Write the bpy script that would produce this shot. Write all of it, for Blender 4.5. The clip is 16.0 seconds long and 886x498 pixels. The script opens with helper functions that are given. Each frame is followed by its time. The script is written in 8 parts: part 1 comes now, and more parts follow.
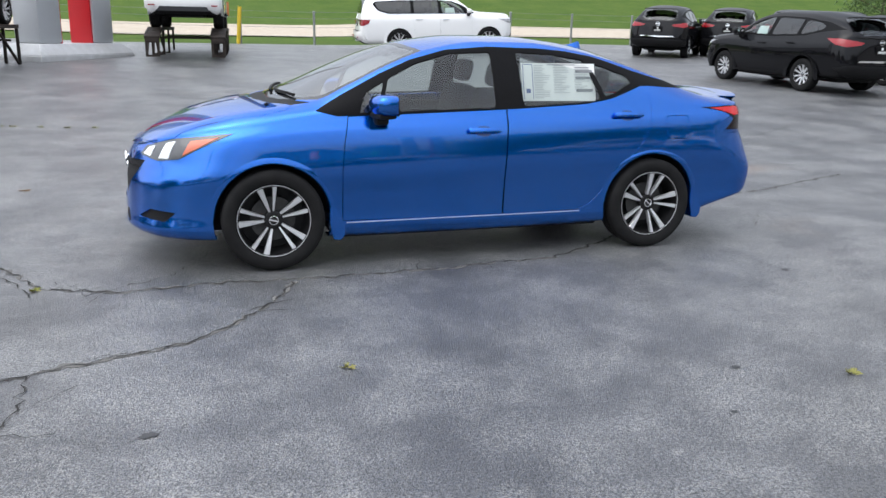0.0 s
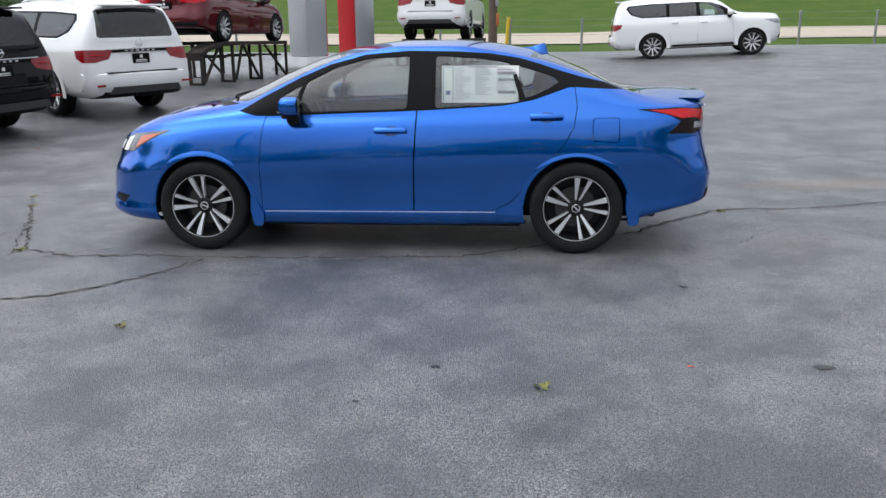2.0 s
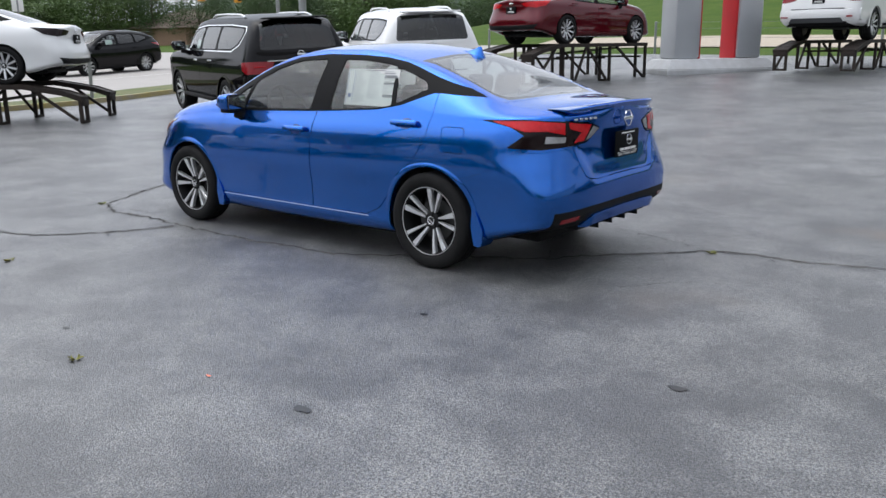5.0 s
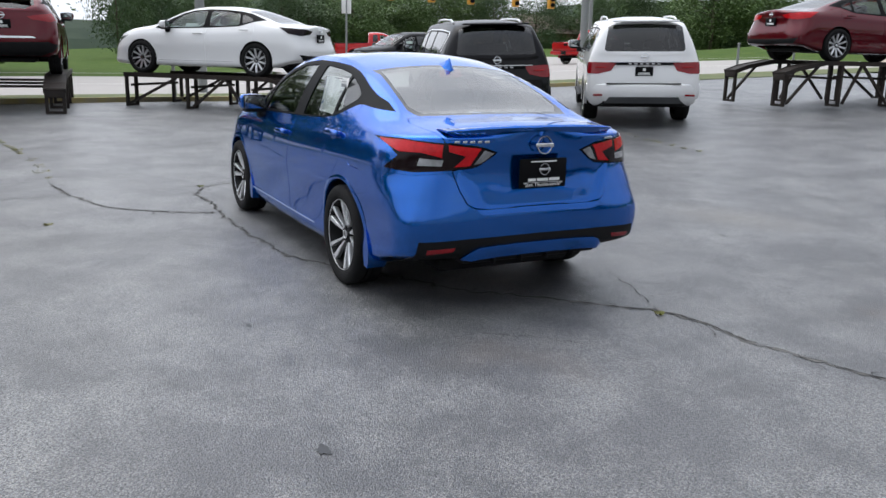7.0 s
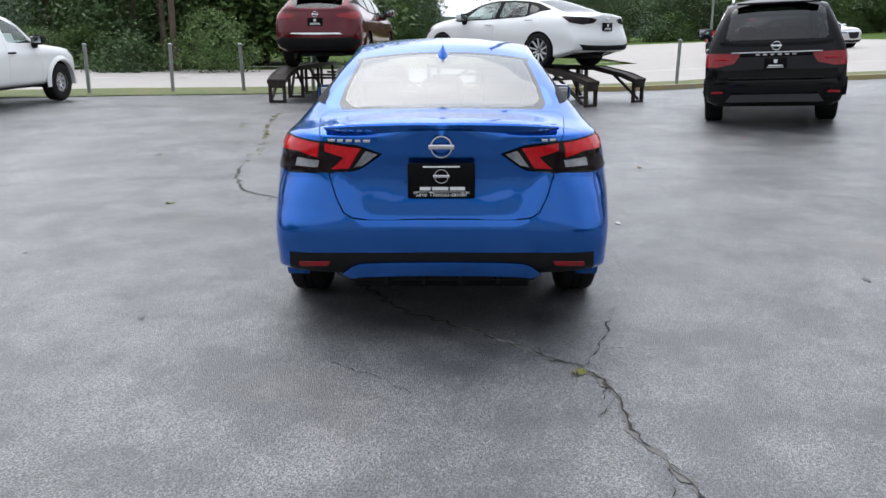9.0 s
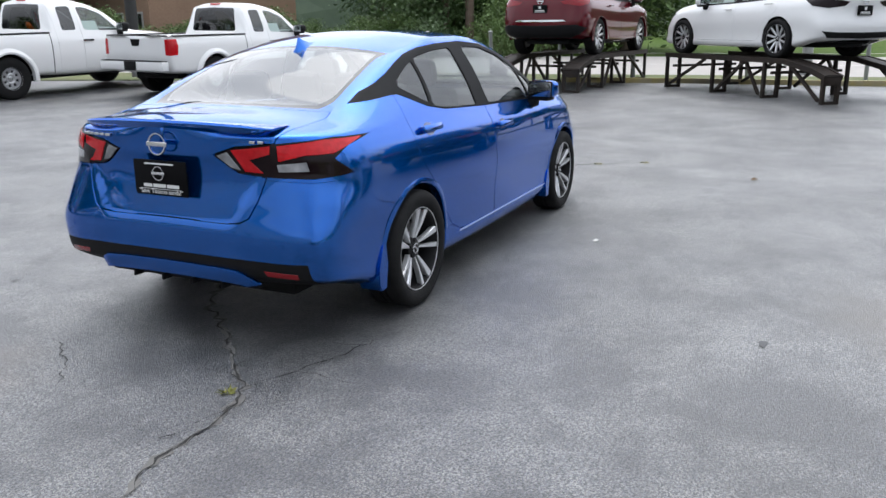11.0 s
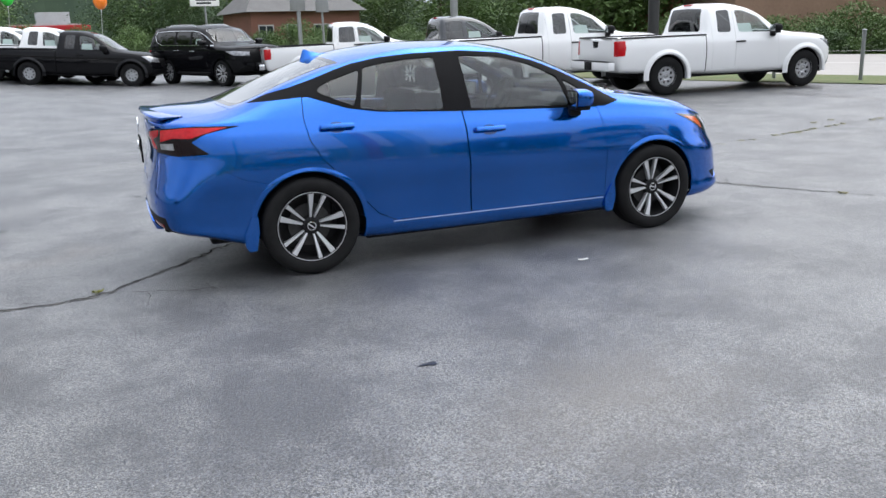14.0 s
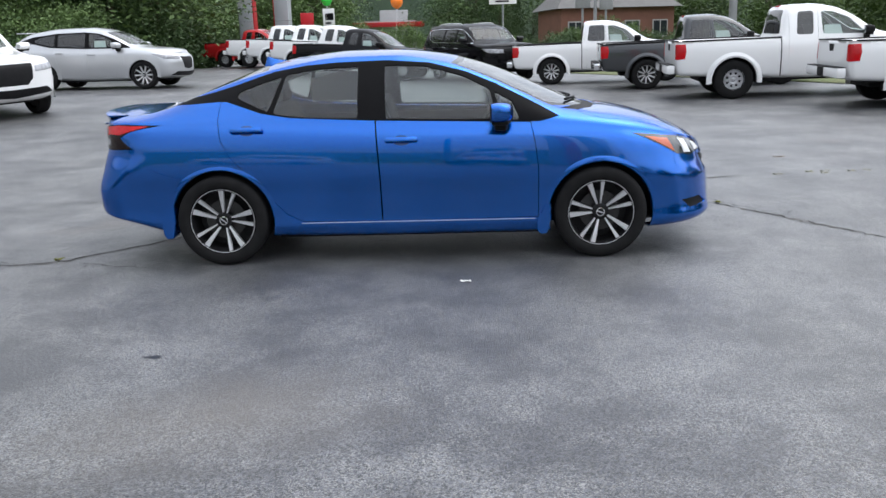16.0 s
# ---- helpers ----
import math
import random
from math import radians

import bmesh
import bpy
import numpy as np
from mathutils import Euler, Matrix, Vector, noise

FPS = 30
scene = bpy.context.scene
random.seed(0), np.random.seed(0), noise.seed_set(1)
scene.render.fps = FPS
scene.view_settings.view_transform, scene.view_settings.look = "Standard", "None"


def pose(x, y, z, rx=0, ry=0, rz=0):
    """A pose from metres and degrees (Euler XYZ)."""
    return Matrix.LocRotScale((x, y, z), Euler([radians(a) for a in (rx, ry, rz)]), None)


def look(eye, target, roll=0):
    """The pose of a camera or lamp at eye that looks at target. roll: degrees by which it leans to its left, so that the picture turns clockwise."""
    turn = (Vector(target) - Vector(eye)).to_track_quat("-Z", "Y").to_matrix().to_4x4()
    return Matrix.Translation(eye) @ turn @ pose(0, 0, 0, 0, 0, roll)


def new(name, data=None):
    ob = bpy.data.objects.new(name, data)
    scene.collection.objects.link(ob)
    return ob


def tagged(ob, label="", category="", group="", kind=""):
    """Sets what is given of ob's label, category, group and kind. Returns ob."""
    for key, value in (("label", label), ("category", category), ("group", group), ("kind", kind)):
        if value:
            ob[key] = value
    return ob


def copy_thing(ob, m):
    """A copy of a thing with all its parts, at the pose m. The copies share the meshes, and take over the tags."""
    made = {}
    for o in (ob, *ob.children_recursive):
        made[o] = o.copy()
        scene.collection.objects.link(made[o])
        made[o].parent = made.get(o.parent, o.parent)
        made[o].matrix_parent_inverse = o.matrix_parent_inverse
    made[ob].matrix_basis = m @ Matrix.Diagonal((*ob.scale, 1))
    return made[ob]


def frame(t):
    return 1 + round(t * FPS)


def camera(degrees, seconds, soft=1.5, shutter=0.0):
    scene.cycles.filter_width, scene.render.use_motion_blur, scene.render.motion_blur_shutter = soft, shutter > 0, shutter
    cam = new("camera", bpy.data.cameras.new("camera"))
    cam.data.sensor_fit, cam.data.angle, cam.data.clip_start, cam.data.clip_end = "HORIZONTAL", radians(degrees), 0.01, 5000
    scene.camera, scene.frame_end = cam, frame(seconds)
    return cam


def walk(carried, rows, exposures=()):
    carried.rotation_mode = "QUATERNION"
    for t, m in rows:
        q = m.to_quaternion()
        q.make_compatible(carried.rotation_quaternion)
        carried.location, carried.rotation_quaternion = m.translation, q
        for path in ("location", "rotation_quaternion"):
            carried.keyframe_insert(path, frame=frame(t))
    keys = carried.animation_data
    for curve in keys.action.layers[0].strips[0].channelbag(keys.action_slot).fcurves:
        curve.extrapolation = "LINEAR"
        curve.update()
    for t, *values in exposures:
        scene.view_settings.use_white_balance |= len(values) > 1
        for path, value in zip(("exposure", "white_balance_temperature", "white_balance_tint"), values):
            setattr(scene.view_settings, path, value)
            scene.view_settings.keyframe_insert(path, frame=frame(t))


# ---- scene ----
from mathutils.bvhtree import BVHTree
from mathutils.interpolate import poly_3d_calc

cam = camera(56.9, 16.0)

PATH = [
    (0, (-1.815, -5.823, 1.462), (-1.224, -3.982, 0.948), 1.2),
    (0.5, (-1.209, -6.07, 1.458), (-0.848, -4.179, 0.917), 1.4),
    (1, (-0.54, -6.279, 1.456), (-0.401, -4.364, 0.898), 0.9),
    (1.5, (0.172, -6.36, 1.451), (0.151, -4.433, 0.917), 0.3),
    (2, (0.897, -6.377, 1.458), (0.722, -4.448, 0.957), -0.6),
    (2.5, (1.619, -6.308, 1.457), (1.274, -4.397, 0.978), -1.6),
    (3, (2.302, -6.168, 1.459), (1.777, -4.295, 0.996), -0.6),
    (3.5, (2.961, -5.936, 1.466), (2.263, -4.118, 1.008), 0.4),
    (4, (3.559, -5.667, 1.459), (2.682, -3.93, 0.996), 0.3),
    (4.2, (3.797, -5.511, 1.423), (2.846, -3.814, 0.96), 0.0),
    (6.3, (5.762, -3.47, 1.441), (4.18, -2.349, 0.951), 0.4),
    (6.5, (5.88, -3.244, 1.47), (4.257, -2.178, 0.992), 0.9),
    (7, (6.072, -2.611, 1.467), (4.349, -1.712, 0.993), 1.4),
    (7.5, (6.168, -1.965, 1.471), (4.365, -1.248, 0.985), 1.0),
    (8, (6.21, -1.301, 1.483), (4.33, -0.82, 1.0), 0.9),
    (8.2, (6.188, -1.036, 1.468), (4.284, -0.66, 0.985), 0.8),
    (10.3, (5.479, 1.793, 1.453), (3.627, 1.265, 0.913), -1.0),
    (10.5, (5.36, 2.066, 1.474), (3.53, 1.467, 0.935), -0.8),
    (11, (5.097, 2.754, 1.48), (3.349, 1.94, 0.948), -0.6),
    (11.5, (4.76, 3.407, 1.476), (3.138, 2.366, 0.94), -0.8),
    (12, (4.397, 4.051, 1.489), (2.919, 2.815, 0.953), -1.3),
    (12.5, (3.936, 4.614, 1.483), (2.645, 3.187, 0.937), -1.6),
    (13, (3.494, 5.114, 1.487), (2.397, 3.533, 0.942), -1.2),
    (13.5, (2.965, 5.539, 1.496), (2.034, 3.853, 0.96), -1.0),
    (14, (2.396, 5.923, 1.471), (1.693, 4.12, 0.967), -2.0),
    (14.5, (1.758, 6.21, 1.499), (1.259, 4.337, 1.003), -1.2),
    (15, (1.071, 6.377, 1.48), (0.766, 4.462, 0.993), -1.0),
    (15.5, (0.338, 6.432, 1.5), (0.197, 4.499, 1.004), -1.2),
    (16, (-0.376, 6.382, 1.48), (-0.32, 4.444, 0.99), -1.7),
]
walk(cam, [(t, look(eye, target, roll)) for t, eye, target, roll in PATH],
     [(0, 0.58), (1.5, 0.32), (3.5, 0.20), (7, 0.17), (8, 0.28), (10.5, 0.44), (13.5, 0.58), (15, 0.38), (16, 0.44)])

# ---- world, sun and exposure ----
world = bpy.data.worlds.new("overcast_sky")
scene.world = world
world.use_nodes = True
wn, wl = world.node_tree.nodes, world.node_tree.links
wn.clear()
w_out = wn.new("ShaderNodeOutputWorld")
w_bg = wn.new("ShaderNodeBackground")
w_bg2 = wn.new("ShaderNodeBackground")
w_add = wn.new("ShaderNodeAddShader")
w_sky = wn.new("ShaderNodeTexSky")
w_sky.sky_type = "NISHITA"
w_sky.sun_disc = False
w_sky.sun_elevation = radians(64)
w_sky.sun_rotation = radians(252)
w_sky.dust_density = 6.0
w_hsv = wn.new("ShaderNodeHueSaturation")
w_hsv.inputs["Saturation"].default_value = 0.30
wl.new(w_sky.outputs[0], w_hsv.inputs["Color"])
wl.new(w_hsv.outputs[0], w_bg.inputs[0])
w_bg.inputs[1].default_value = 0.05
# soft broken cloud layer
w_tc = wn.new("ShaderNodeTexCoord")
w_noise = wn.new("ShaderNodeTexNoise")
w_noise.inputs["Scale"].default_value = 2.2
w_noise.inputs["Detail"].default_value = 5.0
w_ramp = wn.new("ShaderNodeValToRGB")
w_ramp.color_ramp.elements[0].position, w_ramp.color_ramp.elements[0].color = 0.32, (0.475, 0.545, 0.668, 1)
w_ramp.color_ramp.elements[1].position, w_ramp.color_ramp.elements[1].color = 0.70, (0.93, 0.965, 1.045, 1)
wl.new(w_tc.outputs["Generated"], w_noise.inputs["Vector"])
wl.new(w_noise.outputs["Fac"], w_ramp.inputs[0])
# an overcast sky is brighter overhead than at the horizon, most of all towards the hidden sun in the west
w_dot = wn.new("ShaderNodeVectorMath")
w_dot.operation = "DOT_PRODUCT"
w_dot.inputs[1].default_value = (-0.42, -0.08, 0.85)
w_up = wn.new("ShaderNodeMapRange")
w_up.inputs["To Min"].default_value, w_up.inputs["To Max"].default_value = 0.60, 1.90
w_mul = wn.new("ShaderNodeVectorMath")
w_mul.operation = "SCALE"
wl.new(w_tc.outputs["Generated"], w_dot.inputs[0])
wl.new(w_dot.outputs["Value"], w_up.inputs["Value"])
wl.new(w_ramp.outputs[0], w_mul.inputs[0])
wl.new(w_up.outputs[0], w_mul.inputs["Scale"])
wl.new(w_mul.outputs[0], w_bg2.inputs[0])
w_bg2.inputs[1].default_value = 1.0
wl.new(w_bg.outputs[0], w_add.inputs[0])
wl.new(w_bg2.outputs[0], w_add.inputs[1])
wl.new(w_add.outputs[0], w_out.inputs[0])

sun = new("sun", bpy.data.lights.new("sun", "SUN"))
sun.data.energy, sun.data.angle, sun.data.color = 0.5, radians(60), (1.0, 0.97, 0.92)
sun.matrix_world = look((-9, -3, 20), (0, 0, 0))

# ---- materials ----


def material(name, color, rough=0.5, metal=0.0, coat=0.0, spec=0.5):
    m = bpy.data.materials.new(name)
    m.use_nodes = True
    b = m.node_tree.nodes["Principled BSDF"]
    b.inputs["Base Color"].default_value = (*color, 1)
    b.inputs["Roughness"].default_value = rough
    b.inputs["Metallic"].default_value = metal
    b.inputs["Coat Weight"].default_value = coat
    b.inputs["Coat Roughness"].default_value = 0.03
    b.inputs["Specular IOR Level"].default_value = spec
    return m


def grain(m, color_b, scale=20.0, amount=0.5, bump=0.0, bump_scale=None, detail=6.0, rough_b=None):
    """Two-scale colour variation and fine relief, in object space."""
    nt = m.node_tree
    b = nt.nodes["Principled BSDF"]
    tc = nt.nodes.new("ShaderNodeTexCoord")
    n1, n2 = nt.nodes.new("ShaderNodeTexNoise"), nt.nodes.new("ShaderNodeTexNoise")
    n1.inputs["Scale"].default_value, n1.inputs["Detail"].default_value = scale, detail
    n2.inputs["Scale"].default_value, n2.inputs["Detail"].default_value = scale * 0.13, 4.0
    for n in (n1, n2):
        nt.links.new(tc.outputs["Object"], n.inputs["Vector"])
    mul = nt.nodes.new("ShaderNodeMath")
    mul.operation = "MULTIPLY_ADD"
    nt.links.new(n1.outputs["Fac"], mul.inputs[0])
    mul.inputs[1].default_value = 1.0
    nt.links.new(n2.outputs["Fac"], mul.inputs[2])
    rng = nt.nodes.new("ShaderNodeMapRange")
    rng.inputs["From Min"].default_value, rng.inputs["From Max"].default_value = 0.7, 1.3
    rng.inputs["To Max"].default_value = amount
    nt.links.new(mul.outputs[0], rng.inputs["Value"])
    mix = nt.nodes.new("ShaderNodeMix")
    mix.data_type = "RGBA"
    mix.inputs["A"].default_value = b.inputs["Base Color"].default_value
    mix.inputs["B"].default_value = (*color_b, 1)
    nt.links.new(rng.outputs[0], mix.inputs["Factor"])
    nt.links.new(mix.outputs["Result"], b.inputs["Base Color"])
    if rough_b is not None:
        r = nt.nodes.new("ShaderNodeMapRange")
        r.inputs["From Min"].default_value, r.inputs["From Max"].default_value = 0.35, 0.65
        r.inputs["To Min"].default_value, r.inputs["To Max"].default_value = b.inputs["Roughness"].default_value, rough_b
        nt.links.new(n2.outputs["Fac"], r.inputs["Value"])
        nt.links.new(r.outputs[0], b.inputs["Roughness"])
    if bump:
        n3 = nt.nodes.new("ShaderNodeTexNoise")
        n3.inputs["Scale"].default_value = bump_scale or scale * 3
        nt.links.new(tc.outputs["Object"], n3.inputs["Vector"])
        bp = nt.nodes.new("ShaderNodeBump")
        bp.inputs["Strength"].default_value, bp.inputs["Distance"].default_value = bump, 0.01
        nt.links.new(n3.outputs["Fac"], bp.inputs["Height"])
        nt.links.new(bp.outputs[0], b.inputs["Normal"])
    return m


def glass(name, tint, gloss=0.95, shine=0.075):
    """Thin clear sheet with a true gloss on both faces; shine: what it mirrors when seen straight on."""
    m = bpy.data.materials.new(name)
    m.use_nodes = True
    nt = m.node_tree
    nt.nodes.clear()
    out = nt.nodes.new("ShaderNodeOutputMaterial")
    tr, gl, mix, lw = (nt.nodes.new(k) for k in ("ShaderNodeBsdfTransparent", "ShaderNodeBsdfGlossy", "ShaderNodeMixShader", "ShaderNodeLayerWeight"))
    tr.inputs[0].default_value = (*tint, 1)
    gl.inputs[0].default_value, gl.inputs["Roughness"].default_value = (gloss, gloss, gloss, 1), 0.01
    lw.inputs["Blend"].default_value = 0.5
    rise, share = nt.nodes.new("ShaderNodeMath"), nt.nodes.new("ShaderNodeMath")
    rise.operation, share.operation = "POWER", "MULTIPLY_ADD"
    rise.inputs[1].default_value = 5.0
    share.inputs[1].default_value, share.inputs[2].default_value = 0.92, shine
    nt.links.new(lw.outputs["Facing"], rise.inputs[0])
    nt.links.new(rise.outputs[0], share.inputs[0])
    nt.links.new(share.outputs[0], mix.inputs[0])
    nt.links.new(tr.outputs[0], mix.inputs[1])
    nt.links.new(gl.outputs[0], mix.inputs[2])
    nt.links.new(mix.outputs[0], out.inputs[0])
    return m


def paint(name, color, flake, metal=0.55, rough=0.32, spec=0.0):
    """Metallic car paint under clear coat, with a fine flake."""
    m = material(name, color, rough, metal, 1.0, spec)
    return grain(m, flake, 900.0, 0.35, detail=2.0)


blue_paint = paint("blue_pearl_paint", (0.0004, 0.104, 0.45), (0.0012, 0.136, 0.55), 0.90, 0.18)
blue_paint.node_tree.nodes["Principled BSDF"].inputs["Coat Roughness"].default_value = 0.012
blue_paint.node_tree.nodes["Principled BSDF"].inputs["Specular Tint"].default_value = (0.30, 0.52, 0.95, 1)
white_paint = paint("white_paint", (0.80, 0.80, 0.79), (0.84, 0.84, 0.83), 0.0, 0.35)
black_paint = paint("black_paint", (0.004, 0.004, 0.005), (0.007, 0.007, 0.008), 0.0, 0.3)
black_paint.node_tree.nodes["Principled BSDF"].inputs["Coat Weight"].default_value = 0.5
red_paint = paint("dark_red_paint", (0.092, 0.003, 0.008), (0.125, 0.005, 0.012), 0.45, 0.3)
bright_red_paint = paint("red_paint", (0.42, 0.012, 0.015), (0.5, 0.02, 0.02), 0.2, 0.3)
silver_paint = paint("silver_paint", (0.52, 0.53, 0.54), (0.62, 0.63, 0.64), 0.6, 0.32)
grey_paint = paint("grey_paint", (0.055, 0.058, 0.062), (0.075, 0.078, 0.082), 0.5, 0.35)
trim_black = grain(material("black_trim", (0.004, 0.004, 0.0045), 0.55, spec=0.08), (0.007, 0.007, 0.008), 60, 0.6)
plastic = grain(material("black_plastic", (0.006, 0.006, 0.0065), 0.6, spec=0.18), (0.012, 0.012, 0.013), 80, 0.7, 0.15, 600)
rubber = grain(material("tyre_rubber", (0.007, 0.007, 0.0075), 0.8, spec=0.2), (0.018, 0.0175, 0.017), 14, 0.6, 0.2, 300)
alloy = grain(material("machined_alloy", (0.78, 0.79, 0.80), 0.28, 0.65), (0.66, 0.66, 0.67), 40, 0.6)
dark_alloy = grain(material("gloss_black_alloy", (0.008, 0.008, 0.009), 0.5, 0.0, 0.1, spec=0.2), (0.014, 0.014, 0.014), 40, 0.6)
steel_wheel = grain(material("silver_steel_wheel", (0.50, 0.51, 0.52), 0.35, 0.7), (0.4, 0.4, 0.41), 30, 0.6)
disc_steel = grain(material("dull_disc_steel", (0.035, 0.035, 0.035), 0.5, 0.4), (0.07, 0.068, 0.065), 30, 0.6)
chrome = material("chrome", (0.82, 0.83, 0.84), 0.08, 1.0)
lamp_red = grain(material("red_lamp_lens", (0.58, 0.010, 0.016), 0.12, 0.0, 0.3, spec=0.2), (0.36, 0.004, 0.007), 40.0, 0.9)
deep_red_lens = material("deep_red_lamp_lens", (0.24, 0.003, 0.008), 0.15, 0.0, 0.5, spec=0.3)
lamp_dark = material("smoked_lamp_lens", (0.010, 0.005, 0.006), 0.10, 0.0, 0.0, spec=0.22)
lamp_clear = grain(material("clear_lamp_lens", (0.10, 0.10, 0.105), 0.12, 0.3, 1.0), (0.55, 0.56, 0.58), 14.0, 0.9)
lamp_bezel = material("dark_headlamp_bezel", (0.035, 0.036, 0.038), 0.12, 0.3, 1.0)
lamp_amber = material("amber_lamp_lens", (0.50, 0.075, 0.008), 0.15, 0.0, 1.0)
lamp_white = material("white_lamp_lens", (0.82, 0.84, 0.86), 0.15, 0.0, 1.0)
clear_glass = glass("clear_car_glass", (0.72, 0.77, 0.75), 0.95, 0.06)
screen_glass = glass("damp_screen_glass", (0.66, 0.71, 0.70), 0.95, 0.16)
tint_glass = glass("tinted_car_glass", (0.10, 0.11, 0.115))
mid_glass = glass("green_tint_glass", (0.66, 0.76, 0.73))
mirror_glass = material("mirror_glass", (0.42, 0.44, 0.45), 0.02, 1.0)
frit = material("black_glass_border", (0.012, 0.013, 0.014), 0.06, 0.0, 0.0, spec=0.5)
cloth = grain(material("grey_seat_cloth", (0.018, 0.018, 0.020), 0.9, spec=0.1), (0.034, 0.034, 0.036), 22, 0.25)
paper = grain(material("white_paper", (0.80, 0.80, 0.78), 0.7), (0.72, 0.73, 0.72), 6, 0.5)
print_grey = material("grey_print", (0.22, 0.23, 0.24), 0.7)
print_light = material("pale_grey_print", (0.48, 0.49, 0.50), 0.7)
print_blue = material("blue_print", (0.10, 0.14, 0.30), 0.7)
rack_steel = grain(material("weathered_rack_steel", (0.022, 0.020, 0.019), 0.65, 0.2, spec=0.25), (0.055, 0.038, 0.028), 9, 0.6, 0.3, 60)


def mesh_from(bm, name, mat, smooth=True):
    bmesh.ops.recalc_face_normals(bm, faces=bm.faces[:])
    me = bpy.data.meshes.new(name)
    bm.to_mesh(me)
    bm.free()
    for m in mat if isinstance(mat, (list, tuple)) else [mat]:
        me.materials.append(m)
    if smooth:
        for p in me.polygons:
            p.use_smooth = True
        me.set_sharp_from_angle(angle=radians(38))
    return me


def part(name, bm, mat, parent, label="", smooth=True):
    ob = new(name, mesh_from(bm, name, mat, smooth))
    ob.parent = parent
    if label:
        ob["label"] = label
    return ob


def place(ob, m):
    ob.matrix_basis = m
    return ob


def box(bm, c, s, bevel=0.0, m=None):
    """A box with centre c and size s, its edges rounded, into bm."""
    t = Matrix.Translation(c) @ Matrix.Diagonal((*s, 1))
    if m is not None:
        t = m @ t
    geo = bmesh.ops.create_cube(bm, size=1.0, matrix=t)
    if bevel:
        edges = list({e for v in geo["verts"] for e in v.link_edges})
        bmesh.ops.bevel(bm, geom=edges, offset=bevel, segments=2, affect="EDGES", profile=0.5)
    return bm


def bar(bm, a, b, w, h=None, up=(0, 0, 1)):
    """A square bar from a to b."""
    a, b = Vector(a), Vector(b)
    d = b - a
    q = d.to_track_quat("X", "Z" if abs(d.normalized().dot(Vector(up))) < 0.95 else "Y")
    t = Matrix.Translation((a + b) / 2) @ q.to_matrix().to_4x4() @ Matrix.Diagonal((d.length, w, h or w, 1))
    bmesh.ops.create_cube(bm, size=1.0, matrix=t)
    return bm


def tube(bm, a, b, r1, r2=None, n=12):
    a, b = Vector(a), Vector(b)
    d = b - a
    t = Matrix.Translation((a + b) / 2) @ d.to_track_quat("Z", "Y").to_matrix().to_4x4()
    bmesh.ops.create_cone(bm, cap_ends=True, segments=n, radius1=r1, radius2=r1 if r2 is None else r2, depth=d.length, matrix=t)
    return bm


def lathe(bm, profile, n=40):
    """Turns a profile of (radius, y) round the y axis."""
    rings = []
    for k in range(n):
        a = 2 * math.pi * k / n
        rings.append([bm.verts.new((r * math.cos(a), y, r * math.sin(a))) for r, y in profile])
    for k in range(n):
        p, q = rings[k], rings[(k + 1) % n]
        for i in range(len(profile) - 1):
            bm.faces.new((p[i], p[i + 1], q[i + 1], q[i]))
    return bm


def slab(bm, pts, d, off=(0, 0, 0)):
    """A flat outline of 3D points, thickened by the vector d."""
    a = [bm.verts.new(Vector(p) + Vector(off)) for p in pts]
    b = [bm.verts.new(Vector(p) + Vector(off) + Vector(d)) for p in pts]
    n = len(pts)
    bm.faces.new(a)
    bm.faces.new(b[::-1])
    for i in range(n):
        bm.faces.new((a[i], b[i], b[(i + 1) % n], a[(i + 1) % n]))
    return bm


def curve(pts):
    """A smooth monotone curve through (x, y) points."""
    x, y = np.array(pts, float).T
    h, d = np.diff(x), np.diff(y) / np.diff(x)
    m = np.zeros(len(x))
    m[0], m[-1] = d[0], d[-1]
    for i in range(1, len(x) - 1):
        if d[i - 1] * d[i] > 0:
            w1, w2 = 2 * h[i] + h[i - 1], h[i] + 2 * h[i - 1]
            m[i] = (w1 + w2) / (w1 / d[i - 1] + w2 / d[i])

    def f(v):
        v = np.clip(np.asarray(v, float), x[0], x[-1])
        i = np.clip(np.searchsorted(x, v) - 1, 0, len(x) - 2)
        t = (v - x[i]) / h[i]
        return (2 * t**3 - 3 * t**2 + 1) * y[i] + (t**3 - 2 * t**2 + t) * h[i] * m[i] + (-2 * t**3 + 3 * t**2) * y[i + 1] + (t**3 - t**2) * h[i] * m[i + 1]

    return f


# ---- the shape of the ground ----


def step(a, b, v):
    t = min(max((v - a) / (b - a), 0.0), 1.0)
    return t * t * (3 - 2 * t)


def ground_z(x, y):
    """The lot is flat round its middle and rises gently towards its edges."""
    west = 0.11 * step(-3, -11, x)
    north = 0.036 * max(y - 2.5, 0) * step(2.5, 9, y) if y < 24 else 0.774 + 0.03 * (y - 24)
    south = 0.14 * step(-6, -20, y) + 0.36 * step(0, 9, x) * step(-4, -16, y) + 0.10 * step(-18, -30, y)
    east = 0.19 * step(4, 10, x) * step(2, 8, y)
    return west + north + south + east


# ---- car bodies ----


